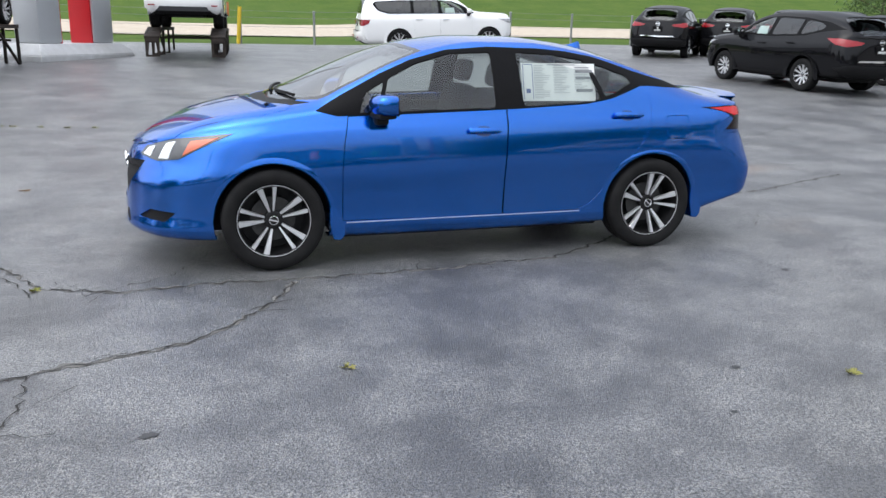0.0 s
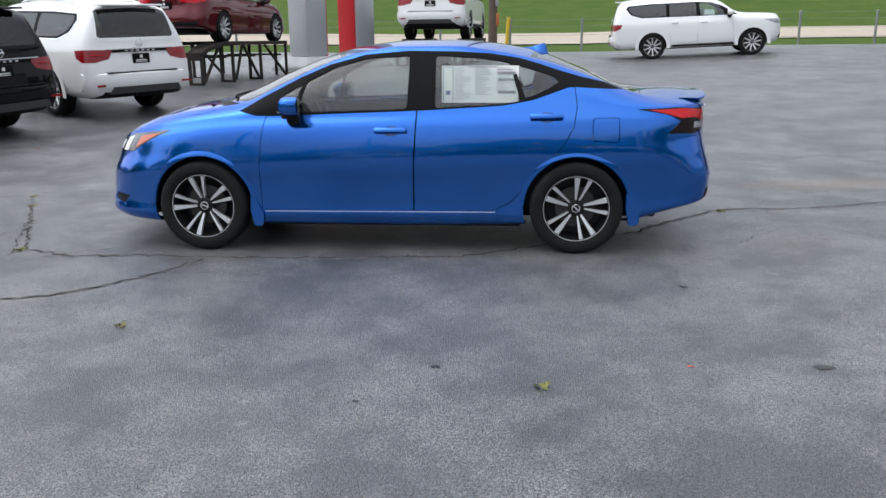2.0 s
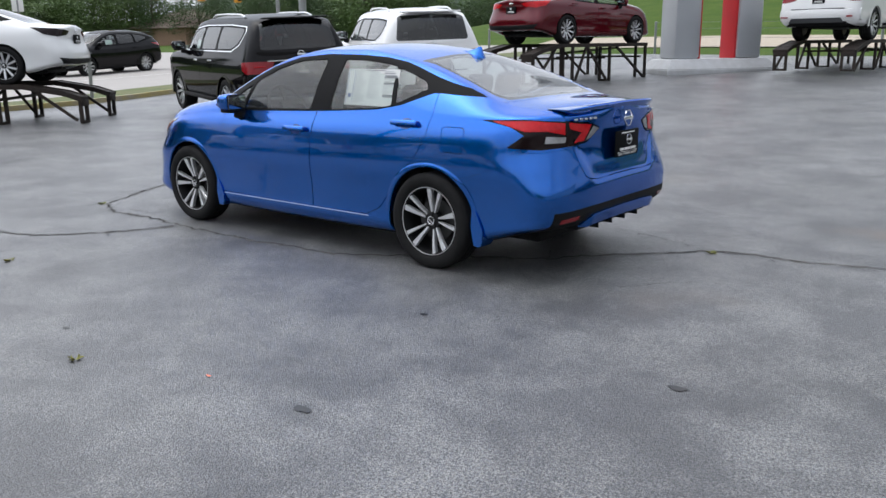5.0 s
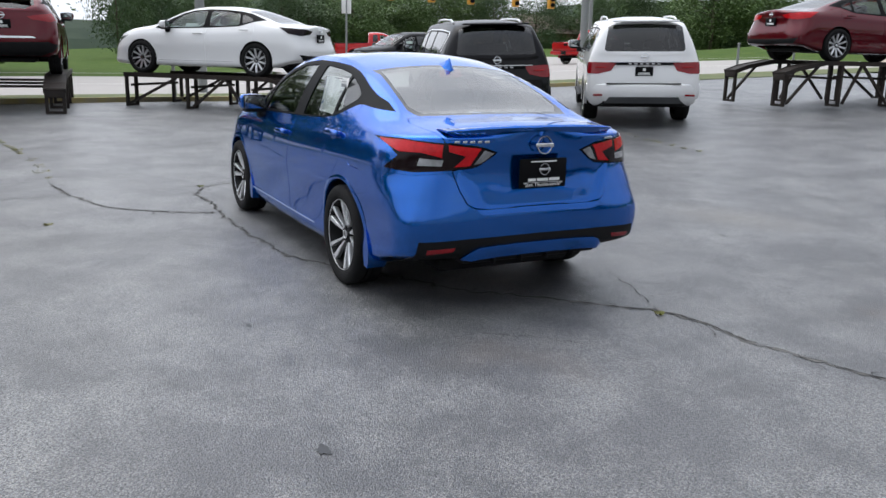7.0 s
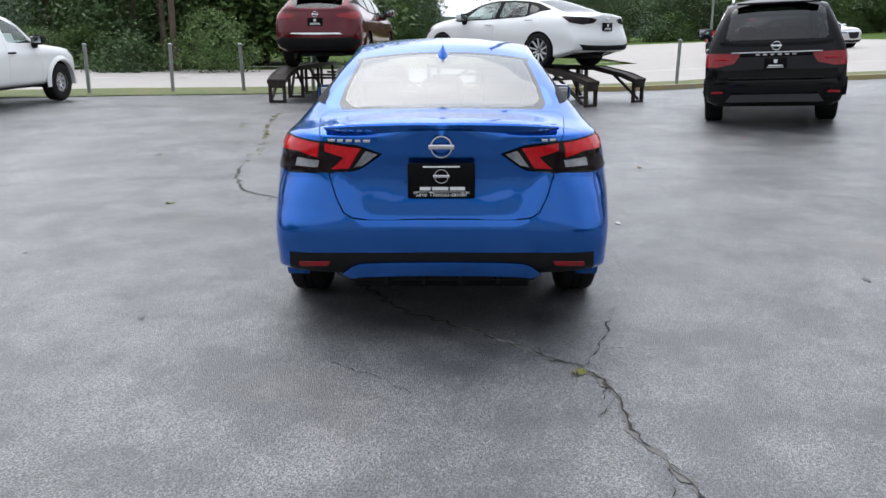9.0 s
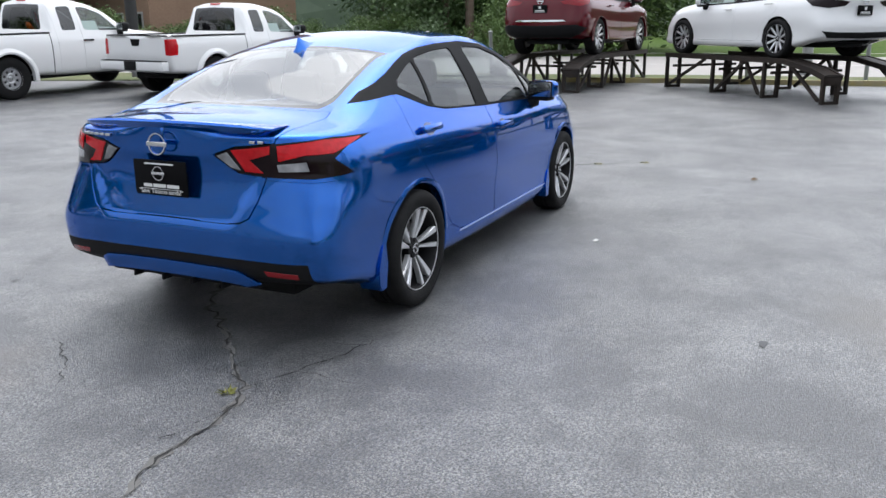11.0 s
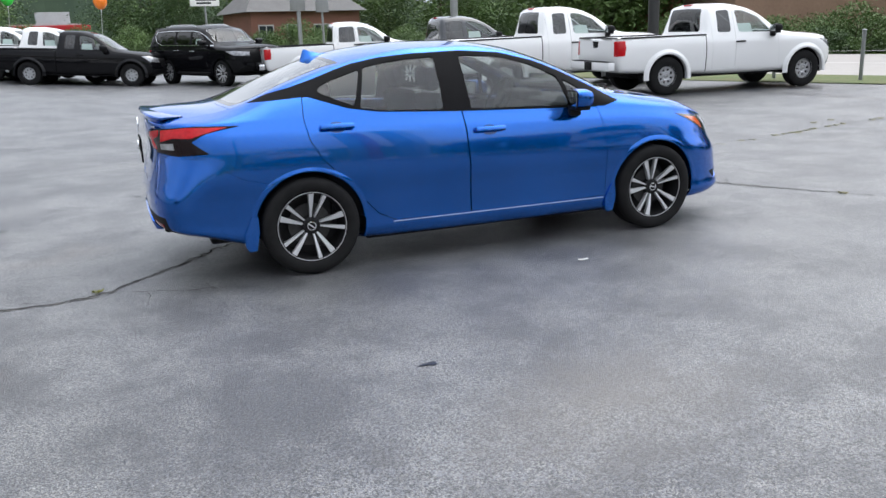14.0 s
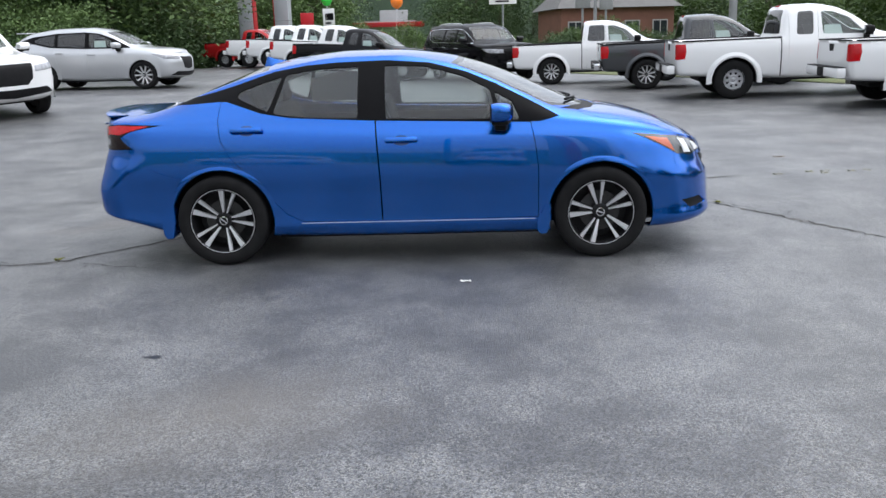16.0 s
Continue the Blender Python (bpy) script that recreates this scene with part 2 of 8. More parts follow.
def body_grid(s):
    """The left half of a car's skin as a grid of points: rows from sill to belt, then over to the middle line."""
    nn, ns, nt = s["cols"]
    th = np.linspace(0, math.pi / 2, nn + 1)
    tt = np.linspace(math.pi / 2, 0, nt + 1)
    barrel = s["barrel"]
    low = []
    for zc, w, xf, xb, *own in s["rows"]:
        lf, lb, nf, nb = own or (s["lf"], s["lb"], s["nf"], s["nb"])
        fx = xf + lf * (1 - np.cos(th) ** (2 / nf))
        fy = np.sin(th) ** (2 / nf)
        bx = xb - lb * (1 - np.cos(tt) ** (2 / nb))
        by = np.sin(tt) ** (2 / nb)
        f = np.array(s["stations"]) if "stations" in s else np.linspace(0, 1, ns + 1)
        sx = xf + lf + f * (xb - lb - xf - lf)
        x = np.concatenate([fx[:-1], sx, bx[1:]])
        y = np.concatenate([fy[:-1], np.ones(len(sx)), by[1:]]) * w
        y = y * (1 - barrel * (x / 2.3) ** 2)
        low.append(np.stack([x, -y, curve(zc)(x)], 1))
    low = np.array(low)
    k = np.arange(len(low))
    fine = np.linspace(0, len(low) - 1, s["fine"])
    dense = np.zeros((len(fine), low.shape[1], 3))
    for c in range(low.shape[1]):
        for a in range(3):
            dense[:, c, a] = curve(np.stack([k, low[:, c, a]], 1))(fine)
    belt = dense[-1]
    rail_y, rail_z, mid_z = curve(s["rail_y"]), curve(s["rail_z"]), curve(s["mid_z"])
    x, yb, zb = belt[:, 0], -belt[:, 1], belt[:, 2]
    yr = np.minimum(rail_y(x), yb * s.get("rail_share", 0.86))
    zr, zm = rail_z(x), mid_z(x)
    top = []
    k1, k2 = s["glass_rows"], s["roof_rows"]
    for i in range(1, k1 + 1):
        f = i / k1
        bulge = 0.022 * math.sin(math.pi * f) * s.get("bulge", 1.0)
        top.append(np.stack([x, -(yb + (yr - yb) * f + bulge * (yb > 0.3)), zb + (zr - zb) * f], 1))
    p = s.get("crown", 2.3)
    for i in range(1, k2 + 1):
        f = 1 - math.cos(math.pi / 2 * i / k2) if s.get("even", False) else i / k2
        y = yr * (1 - f)
        top.append(np.stack([x, -y, zr + (zm - zr) * (1 - (1 - f) ** p)], 1))
    top = np.array(top)
    if "fold" in s:
        # an upright fold in the corner of the tail
        x0, z0, z1, amp = s["fold"]
        px, py, pz = dense[..., 0], -dense[..., 1], dense[..., 2]
        phi = np.degrees(np.arctan2(py, px - x0))
        ridge = 49 + 8 * np.clip(0.80 - pz, 0, 0.4)
        d = amp * np.clip(1 - np.abs(phi - ridge) / 13, 0, 1) * np.clip((z1 - pz) / 0.06, 0, 1) * np.clip((pz - z0) / 0.12, 0, 1) * (px > x0 + 0.1)
        dense[..., 0] += d * np.cos(np.radians(phi))
        dense[..., 1] -= d * np.sin(np.radians(phi))
        # the lid lies behind the bumper's ledge, with a hollow round the plate
        inset = np.clip((pz - 0.598) / 0.022, 0, 1) * np.clip((0.92 - pz) / 0.10, 0, 1) * np.clip((0.40 + 0.55 * (pz - 0.62) - py) / 0.04, 0, 1)
        hollow = np.clip((pz - 0.655) / 0.08, 0, 1) * np.clip((0.915 - pz) / 0.05, 0, 1) * np.clip((0.29 + 0.62 * (pz - 0.66) - py) / 0.10, 0, 1)
        dense[..., 0] -= (px > 2.0) * (0.014 * inset + 0.005 * hollow)
    for c in (0, -1):
        top[:, c, :] = belt[c]
    return np.concatenate([dense, top])


def cut(bm, layer, poly, a, b, keep, mark):
    """Cuts an outline, given in the plane of the axes a and b, through the skin and marks the faces within. keep: which faces may be cut."""
    a, b = Vector(a).normalized(), Vector(b).normalized()
    poly = [Vector((p[0], p[1])) for p in poly]
    lo = Vector((min(p.x for p in poly), min(p.y for p in poly)))
    hi = Vector((max(p.x for p in poly), max(p.y for p in poly)))

    def flat(v):
        return v.dot(a), v.dot(b)

    def near(f, l, h, e):
        q = [flat(v.co) for v in f.verts]
        return min(u for u, _ in q) < h.x + e and max(u for u, _ in q) > l.x - e and min(w for _, w in q) < h.y + e and max(w for _, w in q) > l.y - e

    cand = {f for f in bm.faces if near(f, lo, hi, 0.002) and keep(f.calc_center_median(), f.normal)}
    n = len(poly)
    for i in range(n):
        p, q = poly[i], poly[(i + 1) % n]
        if (q - p).length < 1e-6:
            continue
        l, h = Vector((min(p.x, q.x), min(p.y, q.y))), Vector((max(p.x, q.x), max(p.y, q.y)))
        cand = {f for f in cand if f.is_valid}
        faces = [f for f in cand if near(f, l, h, 0.0015)]
        if not faces:
            continue
        edges = {e for f in faces for e in f.edges}
        verts = {v for f in faces for v in f.verts}
        d = q - p
        no = (a * -d.y + b * d.x).normalized()
        got = bmesh.ops.bisect_plane(bm, geom=list(verts) + list(edges) + faces, dist=2e-5, plane_co=a * p.x + b * p.y, plane_no=no)
        cand |= {g for g in got["geom"] if isinstance(g, bmesh.types.BMFace)}
    for f in cand:
        if not f.is_valid:
            continue
        u, w = flat(f.calc_center_median())
        inside = False
        for i in range(n):
            p, q = poly[i], poly[(i + 1) % n]
            if (p.y > w) != (q.y > w) and u < p.x + (w - p.y) / (q.y - p.y) * (q.x - p.x):
                inside = not inside
        if inside:
            f[layer] = mark


def rounded(pts, r=0.04, n=4):
    """Rounds the corners of an outline."""
    out = []
    m = len(pts)
    for i in range(m):
        p, c, q = (Vector(pts[(i + k) % m]) for k in (-1, 0, 1))
        u, v = (p - c), (q - c)
        d = min(r, u.length * 0.45, v.length * 0.45)
        a, b = c + u.normalized() * d, c + v.normalized() * d
        for k in range(n + 1):
            t = k / n
            out.append(tuple((1 - t) ** 2 * a + 2 * t * (1 - t) * c + t * t * b))
    return out


def arch(x, z, r, n=26):
    pts = [(x + r * math.cos(radians(a)), z + r * math.sin(radians(a))) for a in np.linspace(-38, 218, n)]
    return pts + [(x - r * 0.75, 0.02), (x + r * 0.75, 0.02)]


def skin_panels(s, cuts):
    """Builds half a skin, makes all the cuts, and returns panels as {mark: [list of faces as lists of points]}, with a normal finder."""
    g = body_grid(s)
    bm = bmesh.new()
    layer = bm.faces.layers.int.new("panel")
    rows = [[bm.verts.new(p) for p in row] for row in g]
    for r in range(len(rows) - 1):
        for c in range(len(rows[0]) - 1):
            q = (rows[r][c], rows[r][c + 1], rows[r + 1][c + 1], rows[r + 1][c])
            bm.faces.new(q)
    bmesh.ops.remove_doubles(bm, verts=bm.verts[:], dist=1e-4)
    bmesh.ops.dissolve_degenerate(bm, dist=1e-5, edges=bm.edges[:])
    bm.normal_update()
    # outward normals
    if sum(f.normal.y for f in bm.faces) > 0:
        bmesh.ops.reverse_faces(bm, faces=bm.faces[:])
    bm.normal_update()
    # the finder of smooth normals uses the whole, uncut skin
    ref = bm.copy()
    geo = bmesh.ops.duplicate(ref, geom=ref.verts[:] + ref.edges[:] + ref.faces[:])["geom"]
    for v in geo:
        if isinstance(v, bmesh.types.BMVert):
            v.co.y = -v.co.y
    bmesh.ops.reverse_faces(ref, faces=[f for f in geo if isinstance(f, bmesh.types.BMFace)])
    bmesh.ops.remove_doubles(ref, verts=ref.verts[:], dist=2e-4)
    bmesh.ops.triangulate(ref, faces=ref.faces[:])
    ref.normal_update()
    ref.faces.ensure_lookup_table()
    tree = BVHTree.FromBMesh(ref)
    tri_co = [[v.co.copy() for v in f.verts] for f in ref.faces]
    tri_no = [[v.normal.copy() for v in f.verts] for f in ref.faces]
    ref.free()

    def normal_at(p):
        loc, no, i, _ = tree.find_nearest(p)
        if i is None:
            return Vector((0, 0, 1))
        w = poly_3d_calc(tri_co[i], loc)
        return sum((n * k for n, k in zip(tri_no[i], w)), Vector()).normalized()

    for poly, a, b, keep, mark in cuts:
        cut(bm, layer, poly, a, b, keep, mark)
    panels = {}
    for f in bm.faces:
        panels.setdefault(f[layer], []).append([v.co.copy() for v in f.verts])
    bm.free()
    return panels, normal_at


def panel_mesh(name, faces, normal_at, mat, sides=(1, -1), gap=0.0, rim=0.016, lift=0.0):
    """One panel as a mesh: welded, drawn in at its edges by the gap, and folded inwards at the rim. sides: 1 the left, -1 the right."""
    bm = bmesh.new()
    for side in sides:
        for f in faces:
            vs = [bm.verts.new((p.x, p.y * side, p.z)) for p in (f if side == 1 else f[::-1])]
            bm.faces.new(vs)
    bmesh.ops.remove_doubles(bm, verts=bm.verts[:], dist=1.5e-4)
    bmesh.ops.dissolve_degenerate(bm, dist=1e-5, edges=bm.edges[:])
    if gap:
        ring = bmesh.ops.inset_region(bm, faces=bm.faces[:], thickness=gap, use_boundary=True, use_even_offset=True)["faces"]
        bmesh.ops.delete(bm, geom=ring, context="FACES")
        bmesh.ops.delete(bm, geom=[v for v in bm.verts if not v.link_faces], context="VERTS")
    normals = {}
    for v in bm.verts:
        normals[v] = normal_at(v.co)
        if lift:
            v.co += normals[v] * lift
    edge = [e for e in bm.edges if e.is_boundary]
    if rim and edge:
        ex = bmesh.ops.extrude_edge_only(bm, edges=edge)["geom"]
        for v in ex:
            if isinstance(v, bmesh.types.BMVert):
                v.co -= normal_at(v.co) * rim
    bm.verts.index_update()
    bm.faces.index_update()
    known = {v.index: n for v, n in normals.items() if v.is_valid}
    me = bpy.data.meshes.new(name)
    bm.to_mesh(me)
    bm.free()
    me.materials.append(mat)
    loops = []
    for p in me.polygons:
        p.use_smooth = True
        inner = all(v in known for v in p.vertices)
        for v in p.vertices:
            loops.append(known[v] if inner else Vector((0, 0, 0)))
    me.normals_split_custom_set(loops)
    return me


def skin_part(name, faces, normal_at, mat, parent, label="", **k):
    ob = new(name, panel_mesh(name, faces, normal_at, mat, **k))
    ob.parent = parent
    if label:
        ob["label"] = label
    return ob


def left(c, n):
    return n.y < -0.12


def up(c, n):
    return n.z > 0.15


def back(c, n):
    return n.x > 0.12 and c.x > 0.5


def front(c, n):
    return n.x < -0.12 and c.x < -0.5


X, Y, Z = (1, 0, 0), (0, 1, 0), (0, 0, 1)
REAR_CORNER = (1, 1, 0)   # runs from the left side round to the tail
NOSE_CORNER = (-1, 1, 0)  # runs from the left side round to the nose


def rear_corner(c, n):
    return c.x > 0.9 and (n.x - n.y) > 0.35


def nose_corner(c, n):
    return c.x < -0.9 and (-n.x - n.y) > 0.35

# ---- wheels ----


def tyre_profile(r, rim, w):
    h = r - rim
    return [(rim * 0.985, -w * 0.40), (rim * 1.02, -w * 0.46), (rim + h * 0.25, -w * 0.50), (rim + h * 0.6, -w * 0.52), (rim + h * 0.86, -w * 0.47), (r * 0.985, -w * 0.42), (r, -w * 0.36), (r, -w * 0.12), (r - 0.008, -w * 0.11), (r - 0.008, -w * 0.07), (r, -w * 0.06), (r, w * 0.06), (r - 0.008, w * 0.07), (r - 0.008, w * 0.11), (r, w * 0.12), (r, w * 0.36), (r * 0.985, w * 0.42), (rim + h * 0.6, w * 0.5), (rim, w * 0.4)]


def spoke_blade(bm, r0, r1, a0, a1, wide0, wide1, y0, y1, thick=0.03):
    """One spoke blade in the wheel's plane, whose outer face looks to -y."""
    p0 = Vector((math.cos(a0) * r0, 0, math.sin(a0) * r0))
    p1 = Vector((math.cos(a1) * r1, 0, math.sin(a1) * r1))
    side = (p1 - p0).cross(Vector((0, 1, 0))).normalized()
    quads = []
    for p, w, y in ((p0, wide0, y0), ((p0 + p1) / 2, (wide0 + wide1) / 2, (y0 + y1) / 2 - 0.004), (p1, wide1, y1)):
        quads.append([bm.verts.new(p + side * (w * k) + Vector((0, y + dy, 0))) for k, dy in ((-0.5, 0.006), (-0.38, 0), (0.38, 0), (0.5, 0.006), (0.42, thick), (-0.42, thick))])
    for a, b in zip(quads, quads[1:]):
        for i in range(6):
            bm.faces.new((a[i], a[(i + 1) % 6], b[(i + 1) % 6], b[i]))
    bm.faces.new(quads[0][::-1])
    bm.faces.new(quads[-1])


def make_wheel(parent, m, r, rim, w, style, meshes):
    """A wheel, whose outer face looks to -y of its own axes. meshes: shared between the wheels of a kind."""
    if not meshes:
        bm = lathe(bmesh.new(), [(rim * 1.0, -w * 0.42), (rim * 0.985, -w * 0.44), (rim * 0.955, -w * 0.43), (rim * 0.93, -w * 0.36), (rim * 0.90, w * 0.1), (rim * 0.88, w * 0.3), (rim * 0.3, w * 0.32), (0.02, w * 0.32)])
        meshes["wheel"] = mesh_from(bm, "wheel", dark_alloy if style != "steel" else plastic)
        meshes["tyre"] = mesh_from(lathe(bmesh.new(), tyre_profile(r, rim, w), 48), "tyre", rubber)
        lip = lathe(bmesh.new(), [(rim * 0.997, -w * 0.425), (rim * 0.990, -w * 0.452), (rim * 0.978, -w * 0.45), (rim * 0.972, -w * 0.42)], 48)
        meshes["rim_lip"] = mesh_from(lip, "rim_lip", alloy if style != "steel" else steel_wheel)
        disc = lathe(bmesh.new(), [(rim * 0.62, w * 0.02), (rim * 0.62, w * 0.0), (rim * 0.25, w * 0.0), (rim * 0.25, w * 0.06)], 30)
        meshes["brake_disc"] = mesh_from(disc, "brake_disc", disc_steel)
        hub = lathe(bmesh.new(), [(rim * 0.27, -w * 0.10), (rim * 0.26, -w * 0.24), (rim * 0.2, -w * 0.27), (0.030, -w * 0.27), (0.028, -w * 0.30), (0.001, -w * 0.31)], 24)
        for k in range(5):
            a = 2 * math.pi * (k + 0.5) / 5 + 0.3
            tube(hub, (math.cos(a) * rim * 0.19, -w * 0.30, math.sin(a) * rim * 0.19), (math.cos(a) * rim * 0.19, -w * 0.2, math.sin(a) * rim * 0.19), 0.011, 0.011, 6)
        meshes["hub"] = mesh_from(hub, "hub", dark_alloy if style != "steel" else steel_wheel)
        cap = lathe(bmesh.new(), [(0.031, -w * 0.30), (0.030, -w * 0.325), (0.024, -w * 0.33), (0.0225, -w * 0.32)], 20)
        box(cap, (0, -w * 0.325, 0), (0.056, 0.006, 0.010))
        meshes["centre_cap"] = mesh_from(cap, "centre_cap", chrome)
        bm = bmesh.new()
        if style == "steel":
            ring = lathe(bmesh.new(), [(rim * 0.975, -w * 0.40), (rim * 0.90, -w * 0.30), (rim * 0.74, -w * 0.29), (rim * 0.73, -w * 0.20)], 40)
            lathe(ring, [(rim * 0.50, -w * 0.20), (rim * 0.48, -w * 0.28), (rim * 0.40, -w * 0.30), (rim * 0.30, -w * 0.24), (rim * 0.20, -w * 0.24)], 40)
            meshes["dish"] = mesh_from(ring, "dish", steel_wheel)
        if style == "twin":
            spoke_blade(bm, rim * 0.25, rim * 0.975, -0.06, -0.10, 0.014, 0.042, -w * 0.26, -w * 0.43)
            meshes["spoke"] = mesh_from(bm, "spoke", alloy)
        elif style == "steel":
            spoke_blade(bm, rim * 0.40, rim * 0.84, 0, 0, rim * 0.24, rim * 0.34, -w * 0.27, -w * 0.30)
            meshes["spoke"] = mesh_from(bm, "spoke", steel_wheel)
        else:
            spoke_blade(bm, rim * 0.2, rim * 0.97, 0, 0.12 if style == "swirl" else 0, rim * 0.13, rim * 0.17, -w * 0.28, -w * 0.42)
            meshes["spoke"] = mesh_from(bm, "spoke", alloy)
    wheel = new("wheel", meshes["wheel"])
    wheel.parent = parent
    wheel.matrix_basis = m
    for key in [k for k in meshes if k not in ("wheel", "spoke")]:
        new(key, meshes[key]).parent = wheel
    count = {"twin": 10, "steel": 8, "swirl": 10, "five": 10}[style]
    for k in range(count):
        ob = new("spoke", meshes["spoke"])
        ob.parent = wheel
        a = 360 / count * k
        if style == "twin":
            a = 72 * (k // 2) + (11.5 if k % 2 else -11.5) + (6 if k % 2 else 3)
        ob.matrix_basis = pose(0, 0, 0, 0, a + 90, 0)
        if style == "twin" and k % 2:
            ob.matrix_basis = ob.matrix_basis @ Matrix.Diagonal((1, 1, 0.70, 1))
    return wheel


def four_wheels(car, s, style, rims):
    meshes = {}
    for x in (s["wf"], s["wr"]):
        for side in (-1, 1):
            m = pose(x, side * s["track"], s["r"], 0, 17 if x < 0 else 40, 0 if side < 0 else 180)
            make_wheel(car, m, s["r"], rims, s["tyre_w"], style, meshes)


def liner(car, s, mat, r):
    """Dark wheel housings and the underside."""
    for x in (s["wf"], s["wr"]):
        for side in (-1, 1):
            bm = bmesh.new()
            n = 14
            y0, y1 = side * (s["track"] + s["tyre_w"] * 0.30), side * (s["track"] - s["tyre_w"] * 0.95)
            rows = []
            for k in range(n + 1):
                a = radians(-10 + 200 * k / n)
                rows.append([bm.verts.new((x + (r + 0.012) * math.cos(a), y, s["r"] + (r + 0.012) * math.sin(a))) for y in (y0, y1)])
            for p, q in zip(rows, rows[1:]):
                bm.faces.new((p[0], p[1], q[1], q[0]))
            c = bm.verts.new((x, y1, s["r"]))
            for p, q in zip(rows, rows[1:]):
                bm.faces.new((p[1], c, q[1]))
            part("wheel_housing", bm, mat, car)
    bm = bmesh.new()
    zu = s["under"]
    box(bm, ((s["wf"] + s["wr"]) / 2, 0, zu + 0.07), (s["wr"] - s["wf"] - 2 * r - 0.02, 2 * s["track"] + 0.02, 0.10), 0.02)
    box(bm, ((s["wf"] + s["wr"]) / 2, 0, zu + 0.07), (s["wr"] - s["wf"] + 1.2, 1.2 * s["track"], 0.08), 0.02)
    part("underbody", bm, mat, car)


def add_seat(car, x, y, z, w=0.50, bench=False, mat=None):
    bm = bmesh.new()
    box(bm, (x, y, z + 0.12), (0.50, w, 0.16), 0.05)
    part("seat_cushion", bm, mat or cloth, car)
    bm = bmesh.new()
    box(bm, (0, 0, 0.31), (0.14, w, 0.62), 0.05, pose(x + 0.24, y, z + 0.14, 0, 16, 0))
    part("seat_back", bm, mat or cloth, car)
    for dy in ([-0.36, 0.0, 0.36] if bench else [0]):
        bm = bmesh.new()
        box(bm, (0, 0, 0.72), (0.10, 0.25, 0.17), 0.045, pose(x + 0.25, y + dy, z + 0.14, 0, 14, 0))
        part("headrest", bm, mat or cloth, car)


def add_mirror(car, x, y, z, side, paint_mat, s=1.0):
    """A door mirror: a rounded shell that tapers outwards, its glass to the rear, on a dark foot."""
    t = pose(x, side * y, z, 0, 0, -10 * side)
    bm = bmesh.new()
    rings = []
    for f, hx, hz, dx, dz in ((0.0, 0.074, 0.046, 0.0, 0.012), (0.15, 0.088, 0.062, 0.0, 0.012), (0.5, 0.096, 0.066, 0.0, 0.014), (0.85, 0.088, 0.060, 0.004, 0.016), (0.96, 0.066, 0.048, 0.010, 0.016), (1.0, 0.036, 0.030, 0.016, 0.016)):
        ring = []
        for k in range(16):
            a = 2 * math.pi * k / 16
            c, sn = math.cos(a), math.sin(a)
            px = min(abs(c) ** 0.7 * math.copysign(1, c), 0.46) * hx
            pz = abs(sn) ** 0.8 * math.copysign(1, sn) * hz
            ring.append(bm.verts.new(t @ Vector(((px + dx) * s, side * f * 0.212 * s, (pz + dz) * s))))
        rings.append(ring)
    for p, q in zip(rings, rings[1:]):
        for k in range(16):
            bm.faces.new((p[k], p[(k + 1) % 16], q[(k + 1) % 16], q[k]))
    bm.faces.new(rings[0])
    bm.faces.new(rings[-1][::-1])
    door_mirror = part("door_mirror", bm, paint_mat, car)
    bm = bmesh.new()
    box(bm, (0.044 * s, side * 0.104 * s, 0.012 * s), (0.008, 0.192 * s, 0.118 * s), 0.003, t)
    part("mirror_rim", bm, plastic, door_mirror, "black rim round the mirror glass")
    bm = bmesh.new()
    box(bm, (0.047 * s, side * 0.104 * s, 0.013 * s), (0.008, 0.178 * s, 0.100 * s), 0.003, t)
    part("mirror_glass", bm, mirror_glass, door_mirror, "reflecting mirror glass")
    bm = bmesh.new()
    box(bm, (-0.012 * s, side * 0.085 * s, -0.050 * s), (0.115 * s, 0.17 * s, 0.034 * s), 0.014 * s, t)
    box(bm, (0.0, side * 0.01 * s, -0.085 * s), (0.09 * s, 0.10 * s, 0.06 * s), 0.02 * s, t)
    box(bm, (0.0, -side * 0.04 * s, -0.098 * s), (0.085 * s, 0.12 * s, 0.05 * s), 0.012 * s, t)
    part("mirror_foot", bm, plastic, door_mirror, "black plastic mirror foot")


def window_rows(x0, x1, n):
    return [x0 + (x1 - x0) * i / n for i in range(n + 1)]


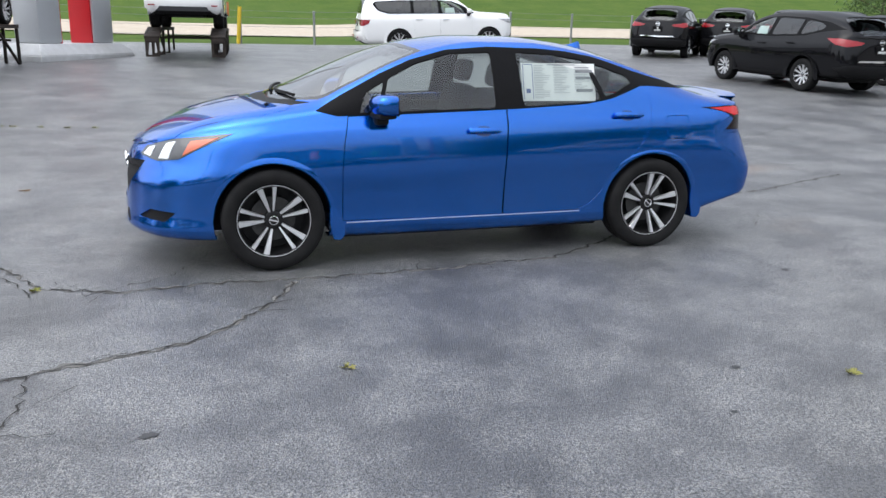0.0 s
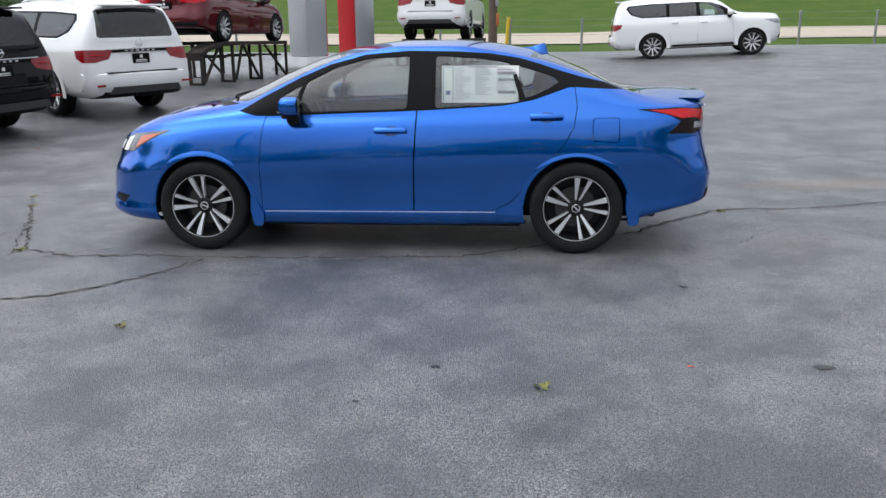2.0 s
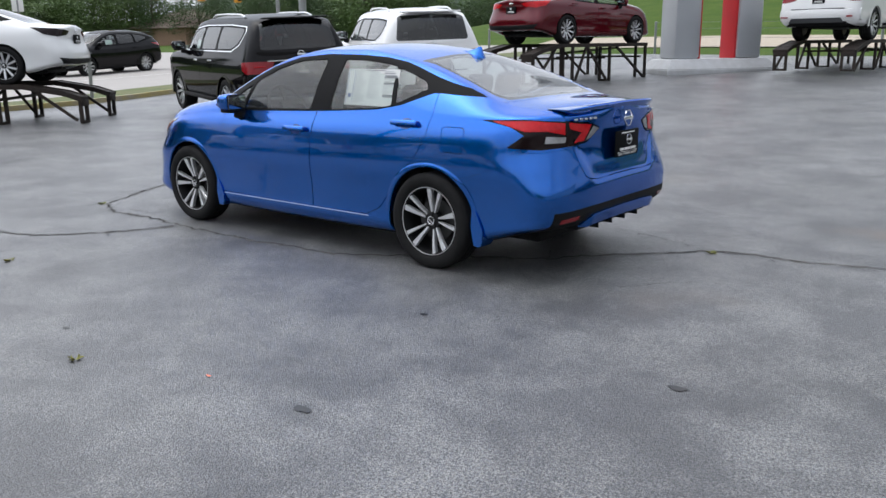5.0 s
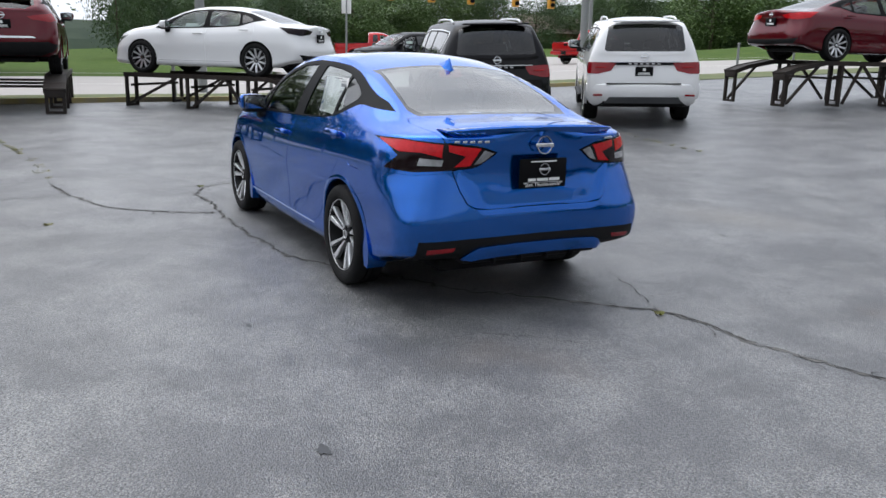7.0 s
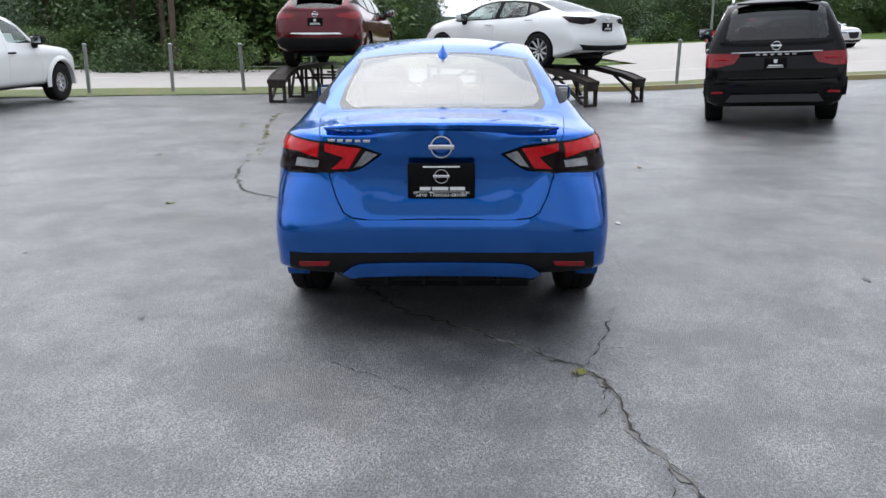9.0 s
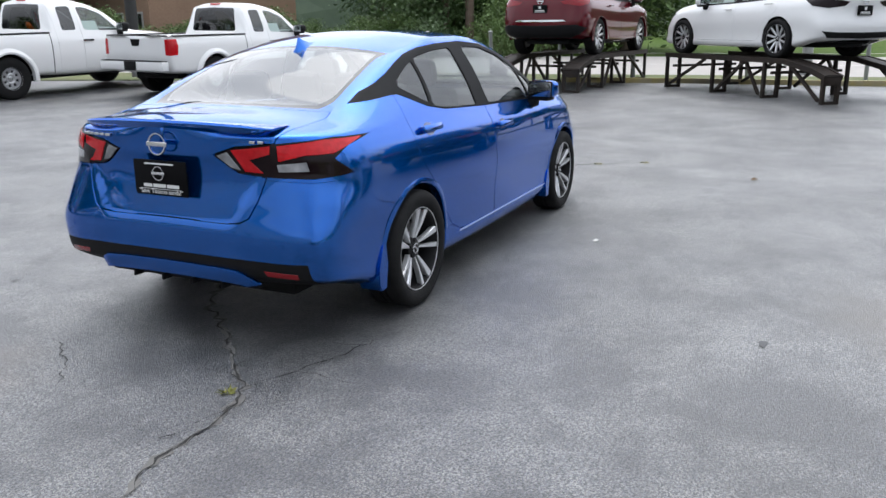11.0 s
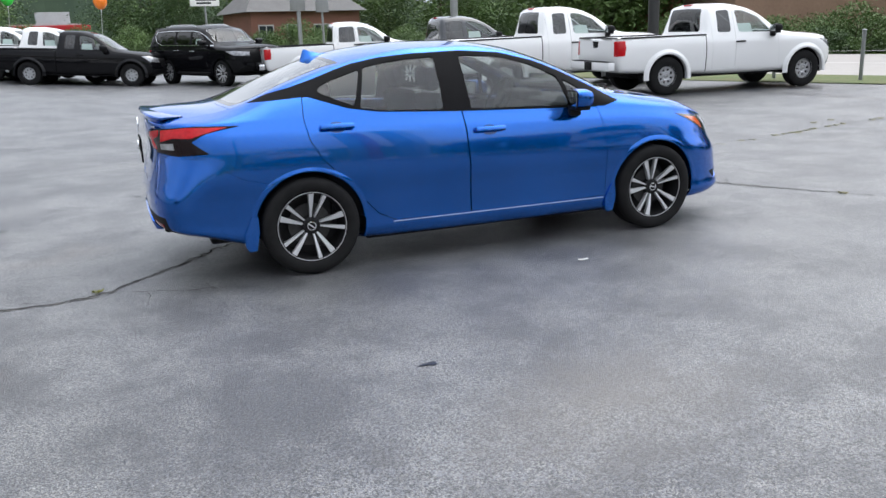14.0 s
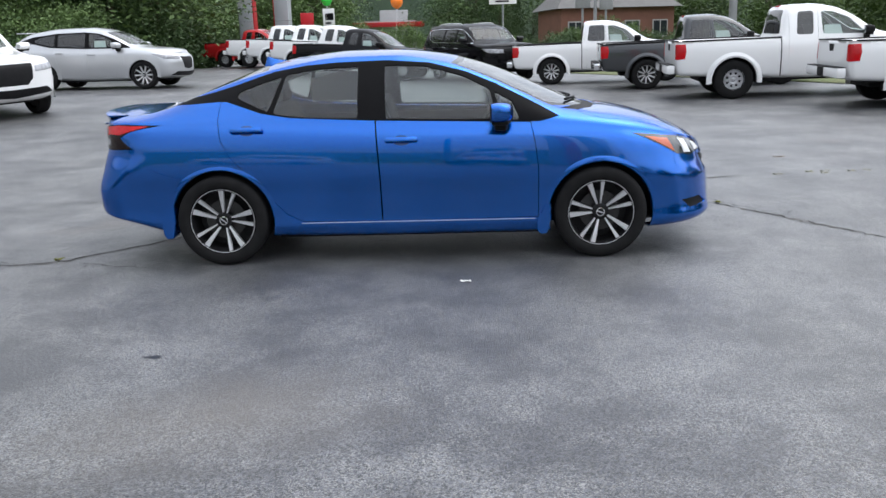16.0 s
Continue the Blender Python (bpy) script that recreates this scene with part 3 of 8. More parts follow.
# ---- the blue sedan ----
HERO = dict(
    fold=(1.55, 0.36, 0.83, 0.018), cols=(16, 84, 36), fine=52, glass_rows=9, roof_rows=14, barrel=0.035, lf=0.80, lb=0.62, nf=2.25, nb=2.5, crown=2.2,
    wf=-1.31, wr=1.31, track=0.765, r=0.316, tyre_w=0.205, under=0.15,
    rows=[
        ([(-2.25, 0.19), (-1.7, 0.185), (0, 0.175), (1.6, 0.20), (2.0, 0.30), (2.27, 0.335)], 0.70, -2.06, 2.13, 0.62, 0.38, 2.6, 3.4),
        ([(-2.25, 0.21), (-1.7, 0.20), (0, 0.19), (1.6, 0.22), (2.0, 0.315), (2.27, 0.35)], 0.81, -2.165, 2.20, 0.66, 0.37, 2.6, 3.5),
        ([(-2.25, 0.265), (-1.7, 0.27), (0, 0.265), (1.6, 0.28), (2.0, 0.35), (2.27, 0.39)], 0.848, -2.208, 2.250, 0.68, 0.36, 2.8, 4.0),
        ([(-2.25, 0.33), (-1.7, 0.34), (0, 0.33), (1.6, 0.36), (2.27, 0.435)], 0.846, -2.200, 2.262, 0.70, 0.37, 2.75, 4.0),
        ([(-2.25, 0.41), (-1.7, 0.45), (0, 0.47), (1.6, 0.50), (2.27, 0.54)], 0.852, -2.196, 2.266, 0.72, 0.39, 2.65, 3.9),
        ([(-2.25, 0.50), (-1.7, 0.57), (0, 0.63), (1.6, 0.66), (2.27, 0.68)], 0.868, -2.195, 2.250, 0.75, 0.47, 2.5, 3.2),
        ([(-2.25, 0.57), (-1.7, 0.68), (0, 0.765), (1.6, 0.80), (2.27, 0.80)], 0.857, -2.185, 2.232, 0.78, 0.51, 2.25, 2.95),
        ([(-2.25, 0.640), (-1.7, 0.775), (-0.9, 0.85), (0, 0.865), (1.6, 0.905), (2.27, 0.91)], 0.838, -2.160, 2.226, 0.80, 0.50, 2.25, 3.0),
        ([(-2.25, 0.685), (-1.9, 0.798), (-1.5, 0.876), (-1.0, 0.928), (0, 0.95), (1.0, 0.985), (1.6, 1.0), (2.27, 0.99)], 0.795, -2.130, 2.226, 0.80, 0.52, 2.25, 3.0),
    ],
    rail_y=[(-2.2, 0.55), (-1.6, 0.66), (-1.15, 0.70), (-0.9, 0.685), (-0.55, 0.635), (-0.2, 0.575), (0.2, 0.545), (0.7, 0.545), (1.1, 0.575), (1.5, 0.615), (1.8, 0.63), (2.25, 0.56)],
    rail_z=[(-2.16, 0.698), (-1.88, 0.845), (-1.55, 0.943), (-1.2, 0.996), (-1.0, 1.028), (-0.8, 1.115), (-0.5, 1.255), (-0.22, 1.352), (0.1, 1.398), (0.45, 1.396), (0.8, 1.350), (1.1, 1.280), (1.4, 1.188), (1.7, 1.080), (1.85, 1.046), (2.25, 1.010)],
    mid_z=[(-2.16, 0.708), (-1.97, 0.832), (-1.7, 0.944), (-1.45, 0.998), (-1.28, 1.018), (-1.1, 1.090), (-0.8, 1.225), (-0.5, 1.338), (-0.25, 1.402), (0.1, 1.440), (0.4, 1.442), (0.75, 1.415), (1.02, 1.365), (1.35, 1.245), (1.72, 1.097), (1.85, 1.083), (2.05, 1.079), (2.25, 1.058)],
)


def plate_text(parent, mat, c, spans, ax=(0, 1, 0), up_=(0, 0, 1), off=(1, 0, 0)):
    """Rows of writing as plain bars on a flat face: spans of (across, up, width, height)."""
    ax, up_, off = Vector(ax), Vector(up_), Vector(off)
    bm = bmesh.new()
    for a, u, w, h in spans:
        p = Vector(c) + ax * a + up_ * u
        pts = [p - ax * w / 2 - up_ * h / 2, p + ax * w / 2 - up_ * h / 2, p + ax * w / 2 + up_ * h / 2, p - ax * w / 2 + up_ * h / 2]
        slab(bm, pts, off * 0.002)
    return part("writing", bm, mat, parent)


def ring_badge(parent, m, r, mat=None):
    """A round emblem: a ring crossed by a bar, facing +x."""
    bm = lathe(bmesh.new(), [(r, 0.0), (r * 0.98, -0.008), (r * 0.86, -0.008), (r * 0.82, 0.0)], 28)
    box(bm, (0, -0.004, 0), (r * 2.3, 0.012, r * 0.42), 0.003)
    bmesh.ops.transform(bm, matrix=m @ pose(0, 0, 0, 0, 0, 90), verts=bm.verts[:])
    return part("badge", bm, mat or chrome, parent, "chrome ring badge")


def blue_sedan():
    s = HERO
    car = tagged(new("sedan"), "bright metallic blue four-door sedan parked on the asphalt", "car")
    A_DOOR_F = [(-0.885, 0.295), (-0.885, 0.62), (-0.865, 0.80), (-0.83, 0.97), (-0.70, 1.10), (-0.45, 1.235), (-0.2, 1.325), (0.1, 1.355), (0.225, 1.355), (0.222, 0.98), (0.20, 0.62), (0.195, 0.295)]
    A_DOOR_R = [(0.195, 0.295), (0.20, 0.62), (0.222, 0.98), (0.225, 1.355), (0.5, 1.35), (0.9, 1.305), (1.2, 1.20), (1.29, 1.13), (1.305, 1.0), (1.285, 0.87), (1.22, 0.75), (1.08, 0.60), (0.96, 0.46), (0.86, 0.35), (0.74, 0.295)]
    DLO = [(-1.03, 0.975), (-0.90, 0.944), (-0.4, 0.960), (0.25, 0.982), (0.80, 1.012), (1.0, 1.045), (1.25, 1.128), (1.50, 1.112), (1.74, 1.100), (1.52, 1.148), (1.35, 1.186), (1.2, 1.228), (1.05, 1.277), (0.92, 1.315), (0.72, 1.348), (0.5, 1.364), (0.15, 1.371), (-0.15, 1.348), (-0.4, 1.283), (-0.6, 1.200), (-0.85, 1.075)]
    GL_F = rounded([(-0.618, 0.968), (0.150, 0.988), (0.160, 1.338), (-0.12, 1.325), (-0.36, 1.263), (-0.555, 1.170)], 0.02, 2)
    GL_Q = rounded([(-0.76, 0.962), (-0.648, 0.967), (-0.588, 1.150), (-0.715, 1.080)], 0.015, 2)
    GL_R = rounded([(0.345, 0.994), (0.78, 1.016), (0.925, 1.038), (0.845, 1.291), (0.60, 1.326), (0.342, 1.337)], 0.02, 2)
    GL_R2 = rounded([(0.955, 1.053), (1.02, 1.075), (1.185, 1.150), (1.155, 1.190), (1.02, 1.238), (0.875, 1.280)], 0.02, 2)
    ry = curve(s["rail_y"])
    wind = [(-1.265, 0.1), (-1.26, -0.2), (-1.215, -0.42), (-1.13, -0.575), (-1.0, -0.655)] + [(x, -(float(ry(x)) - 0.035)) for x in window_rows(-0.92, -0.30, 7)] + [(-0.34, -0.35), (-0.37, 0.1)]
    shrink = 0.03
    wind_in = [(-1.225, 0.1), (-1.215, -0.2), (-1.17, -0.42), (-1.09, -0.55), (-0.97, -0.62)] + [(x, -(float(ry(x)) - 0.035 - shrink)) for x in window_rows(-0.88, -0.345, 7)] + [(-0.39, -0.35), (-0.415, 0.1)]
    rear = [(1.035, 0.1), (1.015, -0.3), (0.985, -float(ry(0.98)) + 0.05)] + [(x, -(float(ry(x)) - 0.075)) for x in window_rows(1.08, 1.62, 6)] + [(1.715, -0.52), (1.745, -0.3), (1.755, 0.1)]
    rear_in = [(1.075, 0.1), (1.055, -0.3), (1.04, -float(ry(1.02)) + 0.10)] + [(x, -(float(ry(x)) - 0.10)) for x in window_rows(1.12, 1.58, 5)] + [(1.672, -0.47), (1.700, -0.3), (1.712, 0.1)]
    hood = [(-2.085, 0.1), (-2.07, -0.25), (-2.02, -0.44), (-1.93, -0.60), (-1.6, -0.70), (-1.35, -0.735), (-1.20, -0.715), (-1.14, -0.64), (-1.23, -0.45), (-1.30, -0.2), (-1.31, 0.1)]
    trunk_top = [(1.775, 0.1), (1.765, -0.35), (1.73, -0.60), (1.80, -0.622), (2.0, -0.60), (2.30, -0.555), (2.30, 0.1)]
    trunk_rear = [(0.1, 1.12), (-0.585, 1.12), (-0.575, 1.0), (-0.567, 0.965), (-0.55, 0.87), (-0.503, 0.72), (-0.465, 0.645), (-0.42, 0.622), (-0.35, 0.614), (0.1, 0.618)]
    d2 = math.sqrt(2)

    def rc(x, y, z):
        return ((x + y) / d2, z)

    def nc(x, y, z):
        return ((-x + y) / d2, z)

    tail = [rc(1.71, -0.810, 0.982), rc(1.955, -0.745, 0.992), rc(2.15, -0.565, 0.975), rc(2.206, -0.389, 0.957), rc(2.219, -0.285, 0.922), rc(2.202, -0.354, 0.870), rc(2.20, -0.404, 0.845), rc(2.183, -0.556, 0.828), rc(2.095, -0.74, 0.815), rc(1.905, -0.832, 0.826), rc(1.995, -0.780, 0.900), rc(1.900, -0.790, 0.948)]
    tail_red = [rc(2.148, -0.578, 0.965), rc(2.0, -0.727, 0.982), rc(1.790, -0.800, 0.976), rc(1.985, -0.765, 0.922), rc(2.10, -0.69, 0.922), rc(2.155, -0.588, 0.898)]
    tail_inner = [rc(2.209, -0.376, 0.946), rc(2.160, -0.550, 0.966), rc(2.168, -0.552, 0.930), rc(2.195, -0.461, 0.905), rc(2.184, -0.528, 0.846), rc(2.196, -0.440, 0.853)]
    tail_clear = [rc(2.165, -0.588, 0.884), rc(2.10, -0.70, 0.892), rc(2.095, -0.71, 0.852), rc(2.160, -0.592, 0.852)]
    tail_tip = [rc(2.217, -0.300, 0.920), rc(2.209, -0.350, 0.936), rc(2.199, -0.415, 0.858), rc(2.202, -0.370, 0.868)]
    bumper = [(1.95, 0.802), (1.72, 0.66), (1.50, 0.60), (1.50, 0.10), (2.5, 0.10), (2.5, 0.845), (2.20, 0.845), (2.18, 0.815), (2.09, 0.800)]
    cowl = [(-1.36, 0.1), (-1.35, -0.2), (-1.28, -0.46), (-1.17, -0.655), (-1.04, -0.675), (-1.13, -0.575), (-1.215, -0.42), (-1.26, -0.2), (-1.265, 0.1)]
    head = [nc(-1.53, -0.80, 0.850), nc(-1.88, -0.67, 0.808), nc(-2.07, -0.49, 0.745), nc(-2.10, -0.45, 0.690), nc(-1.98, -0.63, 0.668), nc(-1.86, -0.73, 0.690), nc(-1.70, -0.78, 0.772)]
    amber = [nc(-1.62, -0.785, 0.822), nc(-1.79, -0.728, 0.796), nc(-1.825, -0.722, 0.712), nc(-1.74, -0.770, 0.762)]
    projector = [nc(-1.895, -0.680, 0.788), nc(-1.945, -0.640, 0.772), nc(-1.985, -0.635, 0.684), nc(-1.925, -0.685, 0.690)]
    light_bar = [nc(-2.015, -0.575, 0.752), nc(-2.05, -0.53, 0.738), nc(-2.075, -0.50, 0.698), nc(-2.03, -0.565, 0.690)]
    grille = [(0.1, 0.64), (-0.22, 0.645), (-0.50, 0.66), (-0.40, 0.50), (-0.30, 0.40), (0.1, 0.395)]
    intake = [(0.1, 0.345), (-0.40, 0.345), (-0.46, 0.28), (-0.38, 0.245), (0.1, 0.245)]
    fog = [nc(-1.86, -0.74, 0.375), nc(-2.02, -0.63, 0.385), nc(-2.10, -0.55, 0.33), nc(-1.93, -0.71, 0.315)]
    fuel = rounded([(1.405, 0.775), (1.585, 0.765), (1.585, 0.93), (1.405, 0.93)], 0.03, 4)
    bumper_black = [(0.1, 0.460), (-0.45, 0.456), (-0.60, 0.450), (-0.735, 0.446), (-0.745, 0.34), (-0.72, 0.20), (-0.515, 0.20), (-0.505, 0.31), (-0.42, 0.384), (-0.38, 0.398), (0.1, 0.408)]
    reflector = [(-0.535, 0.412), (-0.69, 0.402), (-0.69, 0.376), (-0.545, 0.388)]
    skirt_line = [(-0.83, 0.245), (0.80, 0.255), (0.80, 0.272), (-0.83, 0.262)]
    cuts = [
        (bumper, X, Z, lambda c, n: c.x > 1.45 and c.z < 0.9, 7),
        (arch(s["wf"], s["r"], 0.362, 34), X, Z, lambda c, n: c.y < -0.45 and c.z < 0.75, 99),
        (arch(s["wr"], s["r"], 0.362, 34), X, Z, lambda c, n: c.y < -0.45 and c.z < 0.75, 99),
        (A_DOOR_F, X, Z, left, 1), (A_DOOR_R, X, Z, left, 2),
        (hood, X, Y, up, 3), (cowl, X, Y, lambda c, n: n.z > 0.1 and c.x < -0.9 and c.z > 0.93, 24),
        (trunk_top, X, Y, lambda c, n: c.x > 1.6 and n.z > 0.3 and c.z > 0.97, 4), (trunk_rear, Y, Z, lambda c, n: c.x > 2.0 and n.x > 0.3 and c.z < 1.05, 4),
        (DLO, X, Z, left, 10), (GL_F, X, Z, left, 11), (GL_Q, X, Z, left, 12), (GL_R, X, Z, left, 13), (GL_R2, X, Z, left, 14),
        (wind, X, Y, lambda c, n: n.z > 0.1 and c.x < 0 and c.z > 0.99, 20), (wind_in, X, Y, lambda c, n: n.z > 0.1 and c.x < 0 and c.z > 0.99, 21),
        (rear, X, Y, lambda c, n: n.z > 0.1 and c.x > 0.8, 22), (rear_in, X, Y, lambda c, n: n.z > 0.1 and c.x > 0.8, 23),
        (tail, REAR_CORNER, Z, rear_corner, 30), (tail_red, REAR_CORNER, Z, rear_corner, 31), (tail_inner, REAR_CORNER, Z, rear_corner, 37), (tail_clear, REAR_CORNER, Z, rear_corner, 32), (tail_tip, REAR_CORNER, Z, rear_corner, 36),
        (head, NOSE_CORNER, Z, nose_corner, 33), (amber, NOSE_CORNER, Z, nose_corner, 34), (projector, NOSE_CORNER, Z, nose_corner, 35), (light_bar, NOSE_CORNER, Z, nose_corner, 38),
        (grille, Y, Z, front, 40), (intake, Y, Z, front, 41), (fog, NOSE_CORNER, Z, nose_corner, 42),
        (fuel, X, Z, left, 5), (bumper_black, Y, Z, back, 43), (reflector, Y, Z, back, 44), (skirt_line, X, Z, lambda c, n: c.y < -0.7, 6),
    ]
    P, N = skin_panels(s, cuts)
    body = skin_part("body", P[0] + P.get(6, []), N, blue_paint, car, "bright metallic blue painted body shell")
    for side, k in ((1, "left"), (-1, "right")):
        one = dict(sides=(side,))
        doors = []
        for mark, nm in ((1, "front_door"), (2, "rear_door")):
            doors.append(skin_part(nm, P[mark], N, blue_paint, car, gap=0.005, **one))
        skin_part("window_trim", P[10], N, trim_black, car, "satin black window surround", lift=0.001, **one)
        for mark, d in ((11, 0), (12, 0), (13, 1), (14, 1)):
            skin_part("window_pane", P[mark], N, clear_glass, doors[d], "clear side window glass", lift=-0.004, rim=0, **one).visible_shadow = False
        tl = skin_part("tail_lamp", P[30], N, lamp_dark, car, "dark smoked tail lamp", gap=0.002, lift=0.004, **one)
        skin_part("red_lens", P[31], N, lamp_red, tl, "red lamp lens", lift=0.007, **one)
        skin_part("clear_lens", P[32], N, lamp_clear, tl, "clear reversing lamp lens", lift=0.006, **one)
        skin_part("clear_lens", P[36], N, lamp_clear, tl, "clear lens tip", lift=0.006, **one)
        skin_part("red_lens", P[37], N, lamp_red, tl, "red lamp lens", lift=0.007, **one)
        hl = skin_part("headlamp", P[33], N, lamp_bezel, car, "dark headlamp with bright light bars", gap=0.002, lift=0.003, **one)
        skin_part("turn_signal", P[34], N, lamp_amber, hl, "amber turn signal lens", lift=0.006, **one)
        skin_part("projector_lens", P[35], N, lamp_white, hl, "bright white light bar", lift=0.008, **one)
        skin_part("light_bar", P[38], N, lamp_white, hl, "bright white inner light bar", lift=0.008, **one)
        skin_part("fog_recess", P[42], N, plastic, car, "black fog lamp recess", lift=-0.012, **one)
        skin_part("reflector", P[44], N, deep_red_lens, car, "red bumper reflector", lift=0.003, **one)
    skin_part("rear_bumper", P[7], N, blue_paint, car, gap=0.002)
    skin_part("cowl", P[24], N, plastic, car, "black plastic cowl below the windshield", lift=-0.004)
    skin_part("hood", P[3], N, blue_paint, car, gap=0.005)
    trunk = skin_part("trunk_lid", P[4], N, blue_paint, car, gap=0.005)
    skin_part("fuel_door", P[5], N, blue_paint, car, sides=(1,), gap=0.005)
    skin_part("fuel_door_blank", P[5], N, blue_paint, car, sides=(-1,), rim=0.0)
    skin_part("windshield_border", P[20], N, frit, car, "black glass border")
    skin_part("windshield", P[21], N, screen_glass, car, "raked clear windshield", rim=0).visible_shadow = False
    skin_part("rear_window_border", P[22], N, frit, car, "dark glass border")
    skin_part("rear_window", P[23], N, screen_glass, car, "sloping clear rear window", rim=0).visible_shadow = False
    skin_part("grille", P[40], N, plastic, car, "black front grille", lift=-0.015)
    skin_part("lower_intake", P[41], N, plastic, car, "black lower air intake", lift=-0.015)
    skin_part("bumper_insert", P[43], N, plastic, car, "black lower rear bumper insert", lift=0.001)
    # grille slats follow the curve of the nose
    def nose_x(y, w, xf, lf=0.76, n=2.3):
        return xf + lf * (1 - (1 - min(abs(y) / w, 0.999) ** n) ** (1 / n))

    def tail_x(y, w=0.84, xb=2.265, lb=0.46, n=3.0):
        return xb - lb * (1 - (1 - min(abs(y) / w, 0.999) ** n) ** (1 / n))

    for k in range(5):
        z = 0.43 + 0.045 * k
        w = 0.28 + 0.04 * k
        bm = bmesh.new()
        ys_ = [-w + 2 * w * i / 10 for i in range(11)]
        for a, b in zip(ys_, ys_[1:]):
            bar(bm, (nose_x(a, 0.80, -2.165), a, z), (nose_x(b, 0.80, -2.165), b, z), 0.018, 0.012)
        part("grille_slat", bm, plastic, car)
    ring_badge(car, pose(-2.178, 0, 0.60, 0, 0, 180), 0.055)
    # bright lip above the lower edge of the tail
    bm = bmesh.new()
    half = [(0.482, 0.338), (0.460, 0.356), (0.43, 0.382), (0.39, 0.398), (0.28, 0.404), (0.14, 0.407)]
    prev = None
    for y, z in half + [(0.0, 0.408)] + [(-y, z) for y, z in half[::-1]]:
        f = min(1.0, 0.12 + (0.482 - abs(y)) / 0.07)
        xs = tail_x(y, 0.85, 2.263 - max(0.385 - z, 0) * 0.75, 0.37, 3.6)
        ring = [bm.verts.new(p) for p in ((xs - 0.012, y, z + 0.008 * f), (xs - 0.002 + 0.010 * f, y, z + 0.004 * f), (xs - 0.002 + 0.010 * f, y, z - 0.010 * f), (xs - 0.014, y, z - 0.002 - 0.066 * f))]
        if prev:
            for k in range(4):
                bm.faces.new((prev[k], prev[(k + 1) % 4], ring[(k + 1) % 4], ring[k]))
        else:
            bm.faces.new(ring)
        prev = ring
    bm.faces.new(prev[::-1])
    part("diffuser_strip", bm, blue_paint, car, "bright blue lip under the rear bumper")
    bm = bmesh.new()
    box(bm, (2.05, 0, 0.335), (0.28, 0.92, 0.08), 0.02)
    for k in range(4):
        box(bm, (2.165, -0.27 + 0.18 * k, 0.306), (0.12, 0.014, 0.034), 0.004)
    part("rear_valance", bm, plastic, car, "black finned rear valance")
    for y in (-0.63, -0.24, 0.24, 0.63):
        xs = tail_x(y, 0.852, 2.264, 0.39, 3.9)
        part("parking_sensor", tube(bmesh.new(), (xs - 0.02, y, 0.53), (xs + 0.003, y, 0.53), 0.011, 0.010, 14), blue_paint, car, "round blue parking sensor")
    # spoiler lip on the trunk edge
    bm = bmesh.new()
    n = 20
    prev = None
    for i in range(n + 1):
        y = -0.555 + 1.11 * i / n
        f = max(1 - (abs(y) / 0.60) ** 4, 0.0)
        xb = tail_x(y, 0.795, 2.222, 0.52, 3.0)
        z = 1.048 - 0.012 * (y / 0.555) ** 2
        run = 0.15 + 0.85 * min(1.0, (0.555 - abs(y)) / 0.07)
        ring = [bm.verts.new(p) for p in ((xb - 0.15, y, z + 0.006), (xb - 0.06, y, z + 0.006 + 0.010 * f * run), (xb - 0.012 + 0.026 * run, y, z + 0.004 + 0.018 * f * run), (xb - 0.012 + 0.034 * run, y, z + 0.012 * f * run), (xb - 0.008 + 0.010 * run, y, z - 0.026 * run + 0.008 * f), (xb - 0.02, y, z - 0.045 * run))]
        if prev:
            for a in range(5):
                bm.faces.new((prev[a], prev[a + 1], ring[a + 1], ring[a]))
        else:
            bm.faces.new(ring)
        prev = ring
    bm.faces.new(prev[::-1])
    part("spoiler", bm, blue_paint, trunk, "blue trunk lip spoiler with dark trailing edge")
    # shark fin
    bm = bmesh.new()
    secs = []
    for x, w, h in ((0.93, 0.012, 0.004), (0.99, 0.034, 0.016), (1.05, 0.038, 0.045), (1.09, 0.034, 0.072), (1.105, 0.020, 0.076), (1.125, 0.026, 0.030), (1.135, 0.018, 0.004)):
        zb = float(curve(s["mid_z"])(x)) - 0.006
        secs.append([bm.verts.new(p) for p in ((x, -w, zb), (x, -w * 0.35, zb + h * 0.6), (x, 0, zb + h), (x, w * 0.35, zb + h * 0.6), (x, w, zb))])
    for a, b in zip(secs, secs[1:]):
        for i in range(4):
            bm.faces.new((a[i], a[i + 1], b[i + 1], b[i]))
    bm.faces.new(secs[0])
    bm.faces.new(secs[-1][::-1])
    part("antenna_fin", bm, blue_paint, car, "blue shark fin antenna")
    # door handles, mirrors, mud flaps, painted sill highlights
    grid = body_grid(s)[:s["fine"]]

    def side_y(x, z):
        """Half the body's width at a place on its side."""
        c = int(np.argmin(np.abs(grid[20, :, 0] - x)))
        return float(np.interp(z, grid[:, c, 2], -grid[:, c, 1]))

